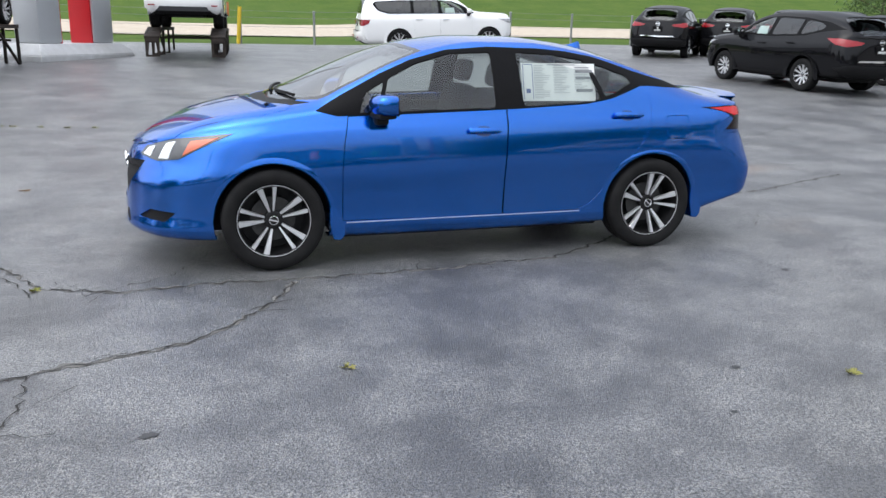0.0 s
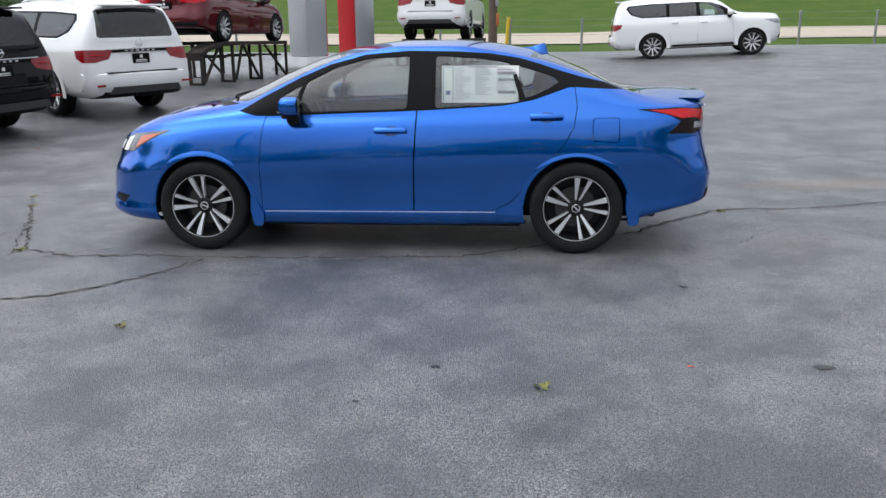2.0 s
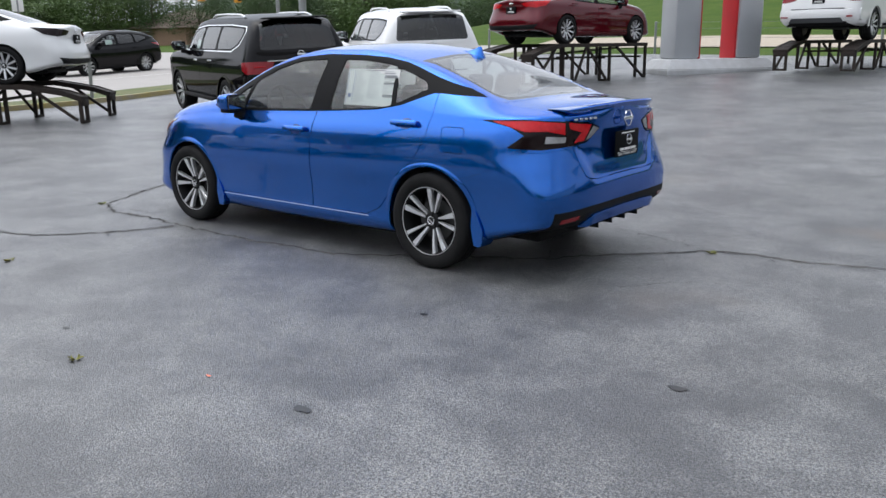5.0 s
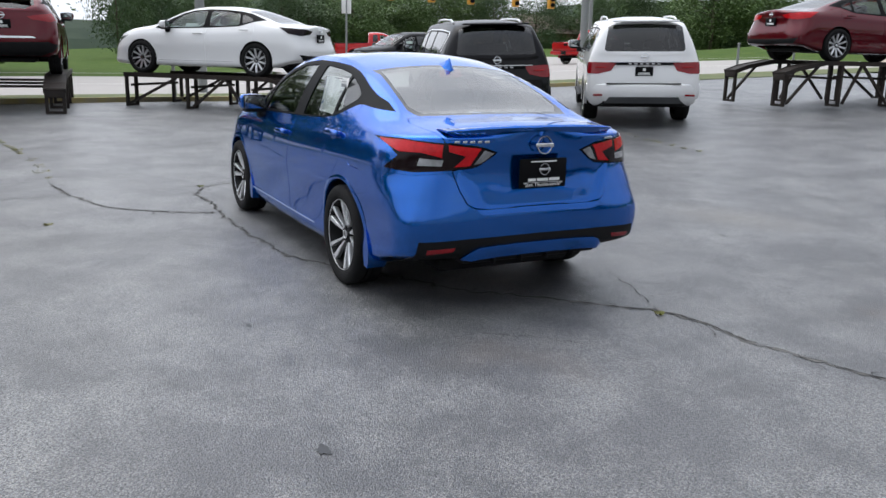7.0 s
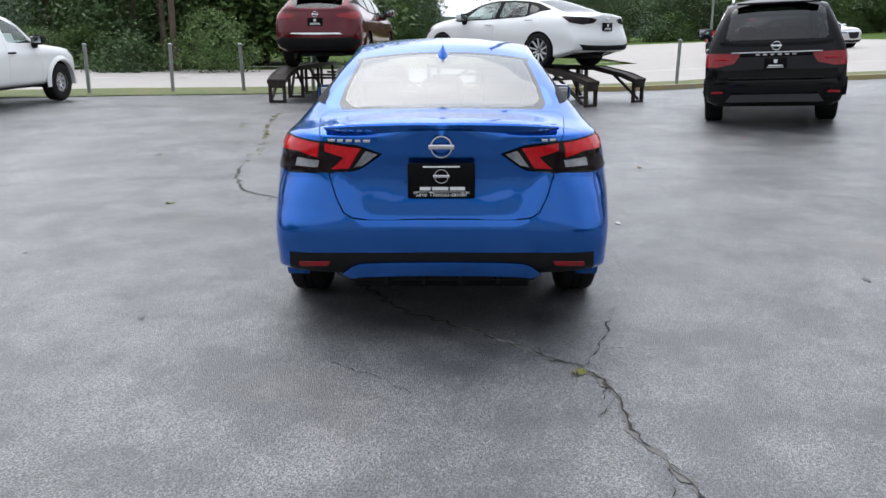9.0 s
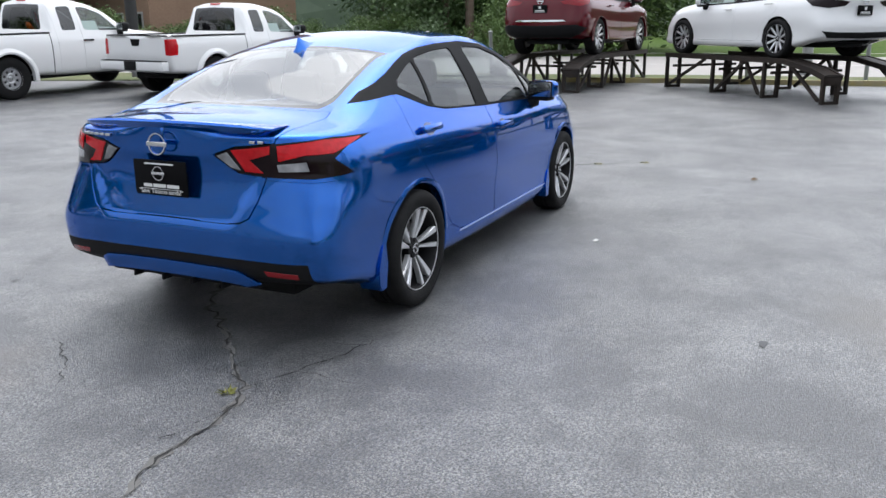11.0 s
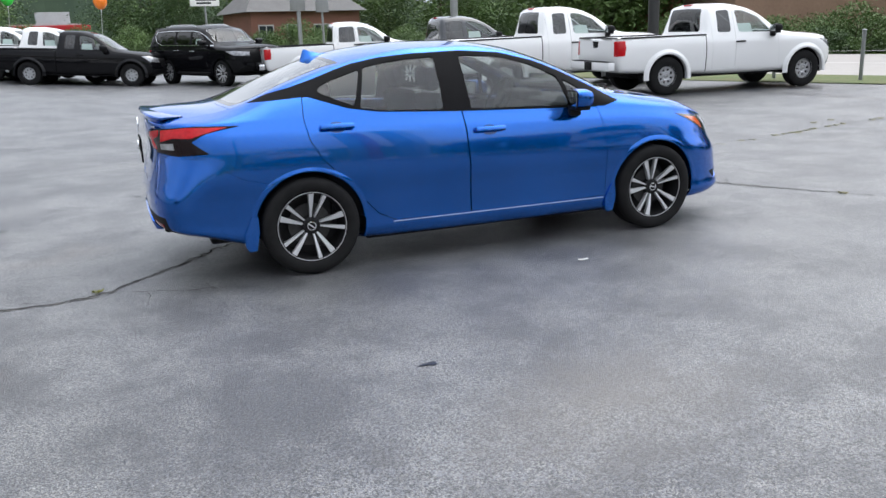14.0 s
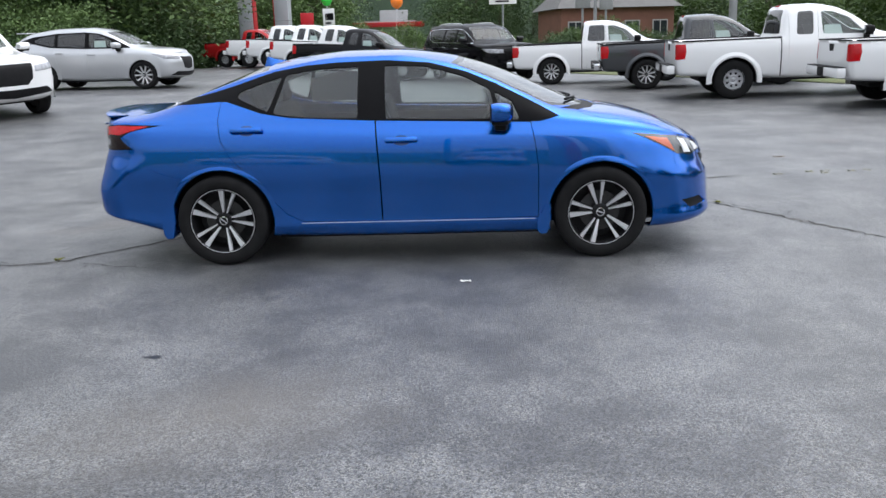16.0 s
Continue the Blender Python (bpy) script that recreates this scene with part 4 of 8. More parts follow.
    for side in (-1, 1):
        for x, z in ((0.045, 0.850), (1.10, 0.938)):
            # flat disc in a darker blue, painting the shade of the handle recess
            bm = bmesh.new()
            rim_pts = [(x + 0.060 * math.cos(a), z - 0.006 + 0.034 * math.sin(a)) for a in np.linspace(0, 2 * math.pi, 24, endpoint=False)]
            hub_v = bm.verts.new((x, side * (side_y(x, z - 0.006) + 0.0015), z - 0.006))
            cup_v = [bm.verts.new((u, side * (side_y(u, w) + 0.0008), w)) for u, w in rim_pts]
            for i in range(24):
                bm.faces.new((hub_v, cup_v[i], cup_v[(i + 1) % 24]))
            part("handle_cup", bm, cup_shade, car, "handle cup with the shade of its recess in the colour")
            bm = bmesh.new()
            y = side * side_y(x, z)
            box(bm, (0, 0, 0), (0.225, 0.026, 0.038), 0.0125, pose(x, y + side * 0.026, z + 0.002, side * 22, 0, 0))
            box(bm, (x - 0.092, y + side * 0.012, z), (0.032, 0.034, 0.028), 0.006)
            box(bm, (x + 0.092, y + side * 0.012, z), (0.036, 0.034, 0.030), 0.006)
            part("door_handle", bm, blue_paint, car)
        add_mirror(car, -0.635, 0.795, 1.005, side, blue_paint)
        for x, z0, h, y in ((-0.955, 0.175, 0.22, 0.853), (1.655, 0.195, 0.25, 0.842)):
            bm = bmesh.new()
            pts = [(x - 0.008, z0 + h), (x + 0.022, z0 + h * 0.97), (x + 0.085, z0 + h * 0.45), (x + 0.082, z0 + 0.03), (x + 0.06, z0), (x + 0.012, z0 + 0.004), (x - 0.012, z0 + h * 0.5)]
            slab(bm, [(u, side * (y + 0.009 * min((z0 + h - w) / 0.1, 1) - 0.006), w) for u, w in pts], (0, -side * 0.12, 0))
            bmesh.ops.bevel(bm, geom=bm.edges[:], offset=0.004, segments=2, affect="EDGES")
            part("mud_flap", bm, blue_paint, car)
        # pale bar that paints the highlight on the crease of the sill
        bm = bmesh.new()
        bar(bm, (-0.86, side * 0.851, 0.286), (0.76, side * 0.849, 0.289), 0.008, 0.006)
        part("sill_glint_bar", bm, sill_glint, car, "thin pale bar painted as the highlight along the sill")
    # raised lips round the wheel arches
    width_at = curve([(0.15, 0.79), (0.265, 0.848), (0.33, 0.846), (0.47, 0.852), (0.63, 0.868), (0.76, 0.858)])
    for x0 in (s["wf"], s["wr"]):
        for side in (-1, 1):
            bm = bmesh.new()
            prev = None
            for a in np.linspace(4, 176, 30):
                cs, sn = math.cos(radians(a)), math.sin(radians(a))
                ring = []
                for r_, dy in ((0.354, -0.045), (0.354, 0.001), (0.360, 0.006), (0.374, 0.005), (0.392, -0.001)):
                    px, pz = x0 + r_ * cs, s["r"] + r_ * sn
                    ring.append(bm.verts.new((px, side * (float(width_at(pz)) * (1 - s["barrel"] * (px / 2.3) ** 2) + dy), pz)))
                if prev:
                    for i in range(4):
                        bm.faces.new((prev[i], prev[i + 1], ring[i + 1], ring[i]))
                prev = ring
            part("arch_lip", bm, blue_paint, car)
    # plate, badges, lettering bars
    bm = bmesh.new()
    box(bm, (2.262, 0, 0.805), (0.012, 0.315, 0.165), 0.008)
    plate = part("dealer_plate", bm, trim_black, car, "black dealer plate in a black frame")
    plate_text(plate, print_white, (2.2685, 0, 0.805), [(0, 0.066, 0.17, 0.007), (-0.075, -0.036, 0.05, 0.016), (-0.005, -0.036, 0.075, 0.016), (0.075, -0.036, 0.07, 0.016), (0, -0.0515, 0.24, 0.002)])
    fc = bpy.data.curves.new("slogan", "FONT")
    fc.body, fc.size, fc.extrude, fc.align_x = '"Save Thouuu-sands!"', 0.030, 0.0006, "CENTER"
    txt = new("slogan", fc)
    txt.matrix_basis = pose(2.269, 0, 0.732, 90, 0, 90)
    txt.data.materials.append(print_white)
    txt.parent = plate
    ring_badge(plate, pose(2.272, 0, 0.828, 0, 0, 0), 0.034)
    ring_badge(trunk, pose(2.262, 0, 0.962, 0, -3, 0), 0.052)
    bm = bmesh.new()
    for k, (w, gapx) in enumerate(((0.038, 0), (0.032, 0), (0.036, 0), (0.032, 0), (0.038, 0))):
        box(bm, (tail_x(-0.515 + 0.042 * k, 0.83, 2.232, 0.52, 3.0), -0.515 + 0.042 * k, 0.984), (0.010, w * 0.85, 0.013), 0.002)
    part("lettering", bm, chrome, trunk, "chrome lettering shown as plain bars")
    bm = bmesh.new()
    for y in (0.482, 0.520):
        box(bm, (tail_x(y, 0.83, 2.232, 0.52, 3.0), y, 0.984), (0.010, 0.028, 0.013), 0.002)
    part("lettering", bm, chrome, trunk, "chrome trim letters shown as plain bars")
    # wipers resting low on the windshield
    zm_, zr_ = curve(s["mid_z"]), curve(s["rail_z"])

    def glass_z(x, y):
        f = 1 - abs(y) / float(ry(x))
        return float(zr_(x)) + (float(zm_(x)) - float(zr_(x))) * (1 - (1 - f) ** s["crown"])

    for y0, y1 in ((-0.52, 0.02), (0.0, 0.50)):
        wiper = part("wiper", tube(bmesh.new(), (-1.30, y0, 0.97), (-1.30, y0, 1.006), 0.014), plastic, car, "black windshield wiper")
        bm = bmesh.new()
        prev = None
        for k in range(9):
            f = k / 8
            yy = y0 + (y1 - y0) * f
            xx = -1.225 + 0.035 * f + 0.13 * (abs(yy) / 0.6) ** 2
            p = Vector((xx, yy, glass_z(xx, yy) + 0.014))
            ring = [bm.verts.new(p + Vector(d)) for d in ((-0.007, 0, -0.009), (0.007, 0, -0.009), (0.007, 0, 0.009), (-0.007, 0, 0.009))]
            if prev:
                for i in range(4):
                    bm.faces.new((prev[i], prev[(i + 1) % 4], ring[(i + 1) % 4], ring[i]))
            else:
                bm.faces.new(ring)
            prev = ring
        bm.faces.new(prev[::-1])
        part("wiper_blade", bm, plastic, wiper)
    # cabin
    bm = bmesh.new()
    box(bm, (0.1, 0, 0.30), (2.5, 1.40, 0.06), 0.02)
    box(bm, (1.25, 0, 0.86), (0.75, 1.15, 0.04), 0.015)
    box(bm, (1.50, 0, 0.97), (0.42, 1.10, 0.03), 0.012)
    box(bm, (0.0, 0, 0.275), (1.78, 1.66, 0.04), 0.01)
    part("cabin_floor", bm, cloth, car, "dark cabin floor and parcel shelf")
    bm = bmesh.new()
    box(bm, (-0.98, 0, 0.86), (0.50, 1.36, 0.22), 0.06)
    box(bm, (-0.80, -0.36, 0.98), (0.22, 0.42, 0.07), 0.03)
    part("dashboard", bm, plastic, car, "black dashboard")
    bm = bmesh.new()
    box(bm, (-0.47, 0, 0.50), (0.9, 0.24, 0.30), 0.04)
    part("centre_console", bm, plastic, car)
    bm = bmesh.new()
    bmesh.ops.create_circle(bm, segments=6, radius=0.014, matrix=Matrix.Translation((0.185, 0, 0)) @ pose(0, 0, 0, 90, 0, 0))
    bmesh.ops.spin(bm, geom=bm.verts[:] + bm.edges[:], cent=(0, 0, 0), axis=(0, 0, 1), angle=2 * math.pi, steps=28, use_merge=True)
    box(bm, (0, 0, -0.01), (0.12, 0.12, 0.04), 0.02)
    bar(bm, (-0.18, 0, 0), (0.18, 0, 0), 0.03, 0.012)
    bmesh.ops.transform(bm, matrix=pose(-0.60, -0.36, 0.95, 0, 62, 0), verts=bm.verts[:])
    part("steering_wheel", bm, plastic, car)
    for y in (-0.36, 0.36):
        add_seat(car, -0.12, y, 0.34)
    add_seat(car, 0.66, 0, 0.30, 1.20, True)
    # inner side walls and roof lining
    for side in (-1, 1):
        bm = bmesh.new()
        box(bm, (0.1, side * 0.715, 0.62), (2.1, 0.04, 0.60), 0.015)
        part("door_card", bm, cloth, car, "dark grey inner door trim")
    bm = bmesh.new()
    box(bm, (-0.42, 0, 1.315), (0.04, 0.22, 0.06), 0.015)
    part("rear_view_mirror", bm, plastic, car)
    liner(car, s, plastic, 0.362)
    four_wheels(car, s, "twin", 0.226)
    return car


# body blue darkened to stand for shade inside the handle cups
cup_shade = material("cup_shade_blue", (0.001, 0.04, 0.19), 0.35, 0.6, 1.0)
# pale tone for the highlight drawn along the sill
sill_glint = material("painted_sill_glint", (0.48, 0.56, 0.74), 0.25, 0.5)
print_white = material("white_print", (0.78, 0.78, 0.76), 0.6)
hero = blue_sedan()


def window_sticker():
    """The price sheet behind the rear door glass."""
    ob = new("price_sticker")
    tagged(ob, "large white printed price sheet inside the rear door window", "sticker")
    o, ax, upv = Vector((0.645, -0.655, 1.145)), Vector((1, -0.07, 0)).normalized(), Vector((0, 0.27, 1)).normalized()
    off = ax.cross(upv).normalized()

    def plate_at(name, a, b, w, h, mat, d, label=""):
        p = o + ax * a + upv * b + off * d
        bm = bmesh.new()
        slab(bm, [p - ax * w / 2 - upv * h / 2, p + ax * w / 2 - upv * h / 2, p + ax * w / 2 + upv * h / 2, p - ax * w / 2 + upv * h / 2], off * 0.0012)
        return part(name, bm, mat, ob, label)

    plate_at("sheet", 0, 0, 0.53, 0.255, paper, 0, "white paper sheet")
    plate_at("side_band", -0.22, 0, 0.07, 0.235, paper, 0.002)
    bm = bmesh.new()
    rnd = random.Random(4)
    for a, b, w, h in [(-0.22, -0.06, 0.03, 0.03), (-0.253, 0, 0.004, 0.235), (-0.187, 0, 0.004, 0.235), (-0.22, 0.118, 0.07, 0.004)]:
        p = o + ax * a + upv * b + off * 0.0035
        slab(bm, [p - ax * w / 2 - upv * h / 2, p + ax * w / 2 - upv * h / 2, p + ax * w / 2 + upv * h / 2, p - ax * w / 2 + upv * h / 2], off * 0.001)
    part("blue_print", bm, print_blue, ob, "blue printed border")
    bm = bmesh.new()
    for col, n in ((-0.115, 20), (0.025, 17), (0.175, 15)):
        for k in range(n):
            w = rnd.uniform(0.05, 0.12)
            p = o + ax * (col - 0.06 + w / 2) + upv * (0.112 - 0.0115 * k) + off * 0.0022
            slab(bm, [p - ax * w / 2 - upv * 0.002, p + ax * w / 2 - upv * 0.002, p + ax * w / 2 + upv * 0.002, p - ax * w / 2 + upv * 0.002], off * 0.001)
    for a, b, w, h in [(0.185, 0.075, 0.12, 0.02), (0.185, 0.03, 0.12, 0.016), (0.185, -0.055, 0.12, 0.02), (0.17, 0.10, 0.10, 0.006), (0.02, 0.118, 0.2, 0.006)]:
        p = o + ax * a + upv * b + off * 0.0035
        bm2 = bmesh.new()
        slab(bm2, [p - ax * w / 2 - upv * h / 2, p + ax * w / 2 - upv * h / 2, p + ax * w / 2 + upv * h / 2, p - ax * w / 2 + upv * h / 2], off * 0.001)
        part("print_box", bm2, print_grey, ob, "dark grey printed box")
    part("print_lines", bm, print_light, ob, "fine grey lines of print")
    return ob


window_sticker()

# ---- ground ----


def asphalt_material():
    m = material("worn_asphalt", (0.05, 0.052, 0.056), 0.5)
    nt = m.node_tree
    b = nt.nodes["Principled BSDF"]
    tc = nt.nodes.new("ShaderNodeTexCoord")

    def noise_tex(scale, detail=5.0, rough=0.55, kind="ShaderNodeTexNoise"):
        n = nt.nodes.new(kind)
        n.inputs["Scale"].default_value = scale
        if kind == "ShaderNodeTexNoise":
            n.inputs["Detail"].default_value, n.inputs["Roughness"].default_value = detail, rough
        nt.links.new(tc.outputs["Object"], n.inputs["Vector"])
        return n

    big, mid, fine = noise_tex(0.22), noise_tex(0.9, 9.0, 0.68), noise_tex(85.0, 2.0, 0.8)
    stones = noise_tex(150.0, kind="ShaderNodeTexVoronoi")

    def ramp(src, p0, c0, p1, c1):
        r = nt.nodes.new("ShaderNodeValToRGB")
        r.color_ramp.elements[0].position, r.color_ramp.elements[0].color = p0, (*c0, 1)
        r.color_ramp.elements[1].position, r.color_ramp.elements[1].color = p1, (*c1, 1)
        nt.links.new(src, r.inputs[0])
        return r.outputs[0]

    def mix(kind, fac, a, bb):
        x = nt.nodes.new("ShaderNodeMix")
        x.data_type, x.blend_type = "RGBA", kind
        if isinstance(fac, float):
            x.inputs["Factor"].default_value = fac
        else:
            nt.links.new(fac, x.inputs["Factor"])
        nt.links.new(a, x.inputs["A"])
        nt.links.new(bb, x.inputs["B"])
        return x.outputs["Result"]

    base = ramp(mid.outputs["Fac"], 0.32, (0.036, 0.0375, 0.042), 0.68, (0.066, 0.0685, 0.0745))
    large = ramp(big.outputs["Fac"], 0.35, (0.80, 0.81, 0.83), 0.68, (1.16, 1.15, 1.13))
    speck = ramp(fine.outputs["Fac"], 0.42, (0.12, 0.12, 0.13), 0.60, (2.7, 2.7, 2.66))
    col = mix("MULTIPLY", 1.0, base, large)
    worn = noise_tex(1.25, 12.0, 0.76)
    col = mix("MULTIPLY", 1.0, col, ramp(worn.outputs["Fac"], 0.43, (0.70, 0.70, 0.72), 0.59, (1.34, 1.34, 1.32)))
    col = mix("MULTIPLY", 0.85, col, speck)
    chips = noise_tex(210.0, kind="ShaderNodeTexVoronoi")
    pale = nt.nodes.new("ShaderNodeRGB")
    pale.outputs[0].default_value = (0.40, 0.385, 0.35, 1)
    shown = mix("MULTIPLY", 1.0, ramp(chips.outputs["Color"], 0.63, (0, 0, 0), 0.69, (0.58, 0.58, 0.58)), ramp(worn.outputs["Fac"], 0.43, (0.25, 0.25, 0.25), 0.58, (1, 1, 1)))
    col = mix("MIX", shown, col, pale.outputs[0])
    tan = nt.nodes.new("ShaderNodeRGB")
    tan.outputs[0].default_value = (0.15, 0.115, 0.085, 1)
    stain = noise_tex(0.5, 3.0)
    col = mix("MIX", ramp(stain.outputs["Fac"], 0.66, (0, 0, 0), 0.80, (0.35, 0.35, 0.35)), col, tan.outputs[0])
    # stains left by spilt soil and grit: centre, half sizes, turn, strength
    for cx, cy, sx, sy, turn, k, tint in ((4.1, 2.0, 1.0, 0.34, 8, 0.55, (0.21, 0.135, 0.085)), (0.7, 3.3, 1.0, 0.55, 20, 0.34, (0.20, 0.175, 0.14)), (5.6, -0.9, 1.2, 0.5, 60, 0.22, (0.20, 0.165, 0.13))):
        mp = nt.nodes.new("ShaderNodeMapping")
        mp.vector_type = "TEXTURE"
        mp.inputs["Location"].default_value = (cx, cy, 0)
        mp.inputs["Rotation"].default_value = (0, 0, radians(turn))
        mp.inputs["Scale"].default_value = (sx, sy, 100)
        nt.links.new(tc.outputs["Object"], mp.inputs["Vector"])
        ln = nt.nodes.new("ShaderNodeVectorMath")
        ln.operation = "LENGTH"
        nt.links.new(mp.outputs[0], ln.inputs[0])
        ragged = nt.nodes.new("ShaderNodeMath")
        ragged.operation = "MULTIPLY_ADD"
        nt.links.new(worn.outputs["Fac"], ragged.inputs[0])
        ragged.inputs[1].default_value = 2.4
        nt.links.new(ln.outputs["Value"], ragged.inputs[2])
        soil = nt.nodes.new("ShaderNodeRGB")
        soil.outputs[0].default_value = (*tint, 1)
        cover = ramp(ragged.outputs[0], 0.0, (k, k, k), 1.0, (0, 0, 0))
        fade = nt.nodes.new("ShaderNodeMapRange")
        fade.inputs["From Min"].default_value, fade.inputs["From Max"].default_value = 1.2, 2.2
        nt.links.new(ragged.outputs[0], fade.inputs["Value"])
        nt.links.new(fade.outputs[0], cover.node.inputs[0])
        col = mix("MIX", cover, col, soil.outputs[0])
    nt.links.new(col, b.inputs["Base Color"])
    damp = nt.nodes.new("ShaderNodeMapRange")
    damp.inputs["From Min"].default_value, damp.inputs["From Max"].default_value = 0.38, 0.66
    damp.inputs["To Min"].default_value, damp.inputs["To Max"].default_value = 0.32, 0.46
    wet = noise_tex(0.45, 8.0, 0.66)
    nt.links.new(wet.outputs["Fac"], damp.inputs["Value"])
    nt.links.new(damp.outputs[0], b.inputs["Roughness"])
    b.inputs["Specular IOR Level"].default_value = 0.95
    bp = nt.nodes.new("ShaderNodeBump")
    bp.inputs["Strength"].default_value, bp.inputs["Distance"].default_value = 0.55, 0.007
    nt.links.new(stones.outputs["Distance"], bp.inputs["Height"])
    nt.links.new(bp.outputs[0], b.inputs["Normal"])
    return m


asphalt = asphalt_material()
grass_mat = grain(material("mown_grass", (0.034, 0.076, 0.008), 0.9, spec=0.1), (0.082, 0.118, 0.020), 5.0, 0.9, 0.5, 40)
road_mat = grain(material("pale_road_surface", (0.34, 0.315, 0.295), 0.8), (0.41, 0.385, 0.36), 14.0, 0.7, 0.2, 120)
gravel_mat = grain(material("tan_gravel_track", (0.36, 0.30, 0.23), 0.9), (0.46, 0.40, 0.32), 20.0, 0.8, 0.3, 90)
concrete = grain(material("weathered_concrete", (0.34, 0.33, 0.31), 0.85), (0.45, 0.44, 0.42), 5.0, 0.8, 0.3, 80)
galvanised = grain(material("galvanised_post", (0.25, 0.26, 0.26), 0.5, 0.6), (0.34, 0.35, 0.35), 12.0, 0.6)
leaf_dark = grain(material("dark_green_leaves", (0.036, 0.075, 0.020), 0.6), (0.065, 0.115, 0.030), 1.6, 0.9)
leaf_mid = grain(material("green_leaves", (0.070, 0.130, 0.028), 0.6), (0.12, 0.185, 0.05), 1.6, 0.9)
bark = grain(material("tree_bark", (0.07, 0.052, 0.038), 0.9), (0.11, 0.085, 0.06), 6.0, 0.8, 0.6, 25)


def heights(name, xs, ys, fz, mat, kind="structure", label="", category=""):
    bm = bmesh.new()
    v = [[bm.verts.new((x, y, fz(x, y))) for x in xs] for y in ys]
    for j in range(len(ys) - 1):
        for i in range(len(xs) - 1):
            bm.faces.new((v[j][i], v[j][i + 1], v[j + 1][i + 1], v[j + 1][i]))
    ob = new(name, mesh_from(bm, name, mat))
    return tagged(ob, label, category, "", kind)


# western edge of the lot, from the north to the south-east
EDGE = [Vector(p) for p in ((-16.5, 40.0), (-15.2, 24.0), (-14.5, 0.0), (-13.3, -7.5), (-7.8, -18.6), (2.4, -38.0), (14.0, -62.0))]


def along_edge(n=60):
    """Points along the lot's edge, with the direction away from the lot."""
    out = []
    for a, b in zip(EDGE, EDGE[1:]):
        for k in range(n // (len(EDGE) - 1)):
            out.append(a.lerp(b, k / (n // (len(EDGE) - 1))))
    out.append(EDGE[-1])
    res = []
    for i, p in enumerate(out):
        d = (out[min(i + 2, len(out) - 1)] - out[max(i - 2, 0)]).normalized()
        res.append((p, Vector((d.y, -d.x))))
    return res


def lot_west(y):
    for a, b in zip(EDGE, EDGE[1:]):
        if b.y <= y <= a.y:
            return a.x + (b.x - a.x) * (a.y - y) / (a.y - b.y)
    return EDGE[-1].x


def land_z(x, y):
    z = ground_z(max(min(x, 60), -60), max(min(y, 60), -60)) - 0.08
    if y > 40:
        z += 13.0 * step(40, 130, y) * step(-62, -34, x)
    return z


xs = [-900, -500, -250, -140, -90] + [float(v) for v in np.arange(-60, 61, 4)] + [90, 140, 250, 500, 900]
ys = [-900, -500, -250, -140, -90] + [float(v) for v in np.arange(-60, 61, 4)] + [70, 80, 90, 100, 115, 140, 250, 500, 900]
heights("ground", xs, ys, land_z, grass_mat, label="green mown grass land rising to a hill", category="ground")

bm = bmesh.new()
cols = [0, 0.06, 0.12, 0.18, 0.24] + [0.28 + 0.72 * k / 34 for k in range(35)]
ylist = [float(v) for v in np.arange(-61, 27.1, 1.0)]
grid = []
for y in ylist:
    x0 = lot_west(y)
    grid.append([bm.verts.new((x0 + f * (48 - x0), y, ground_z(x0 + f * (48 - x0), y))) for f in cols])
for p, q in zip(grid, grid[1:]):
    for i in range(len(cols) - 1):
        bm.faces.new((p[i], p[i + 1], q[i + 1], q[i]))
lot = tagged(new("parking_lot", mesh_from(bm, "parking_lot", asphalt)), "damp dark grey worn asphalt car lot with pale patches", "pavement", "", "structure")


def ribbon(name, d0, d1, lift0, lift1, mat, label, category):
    """A strip beside the lot's edge, from d0 to d1 metres away from it."""
    bm = bmesh.new()
    prev = None
    for p, o in along_edge(90):
        ring = []
        for k in range(5):
            d = d0 + (d1 - d0) * k / 4
            q = p + o * d
            ring.append(bm.verts.new((q.x, q.y, ground_z(q.x, q.y) + lift0 + (lift1 - lift0) * k / 4)))
        if prev:
            for i in range(4):
                bm.faces.new((prev[i], prev[i + 1], ring[i + 1], ring[i]))
        prev = ring
    return tagged(new(name, mesh_from(bm, name, mat)), label, category, "", "structure")


verge_mat = grain(material("verge_grass", (0.075, 0.115, 0.03), 0.9), (0.16, 0.15, 0.07), 7.0, 0.9, 0.6, 50)
ribbon("verge", 0.0, 2.6, 0.02, 0.03, verge_mat, "patchy grass verge beside the lot", "verge")
ribbon("road", 2.6, 14.0, 0.0, 0.04, road_mat, "pale concrete road beyond the lot", "road")
ribbon("far_kerb", 14.0, 14.25, 0.16, 0.16, concrete, "grey concrete kerb of the road", "kerb")
ribbon("road_markings", 8.2, 8.32, 0.026, 0.027, material("worn_white_line", (0.6, 0.6, 0.57), 0.8), "worn white line on the road", "marking")
# yellow kerb on the lot's edge
bm = bmesh.new()
pts = [(p, o) for p, o in along_edge(90) if -3 < p.y < 13]
for (p, o), (q, _) in zip(pts, pts[1:]):
    bar(bm, (p.x, p.y, ground_z(p.x, p.y) + 0.05), (q.x, q.y, ground_z(q.x, q.y) + 0.05), 0.14, 0.12)
tagged(new("kerb", mesh_from(bm, "kerb", grain(material("faded_yellow_kerb", (0.38, 0.30, 0.09), 0.8), (0.30, 0.28, 0.24), 4.0, 0.9))), "faded yellow painted kerb", "kerb", "", "structure")
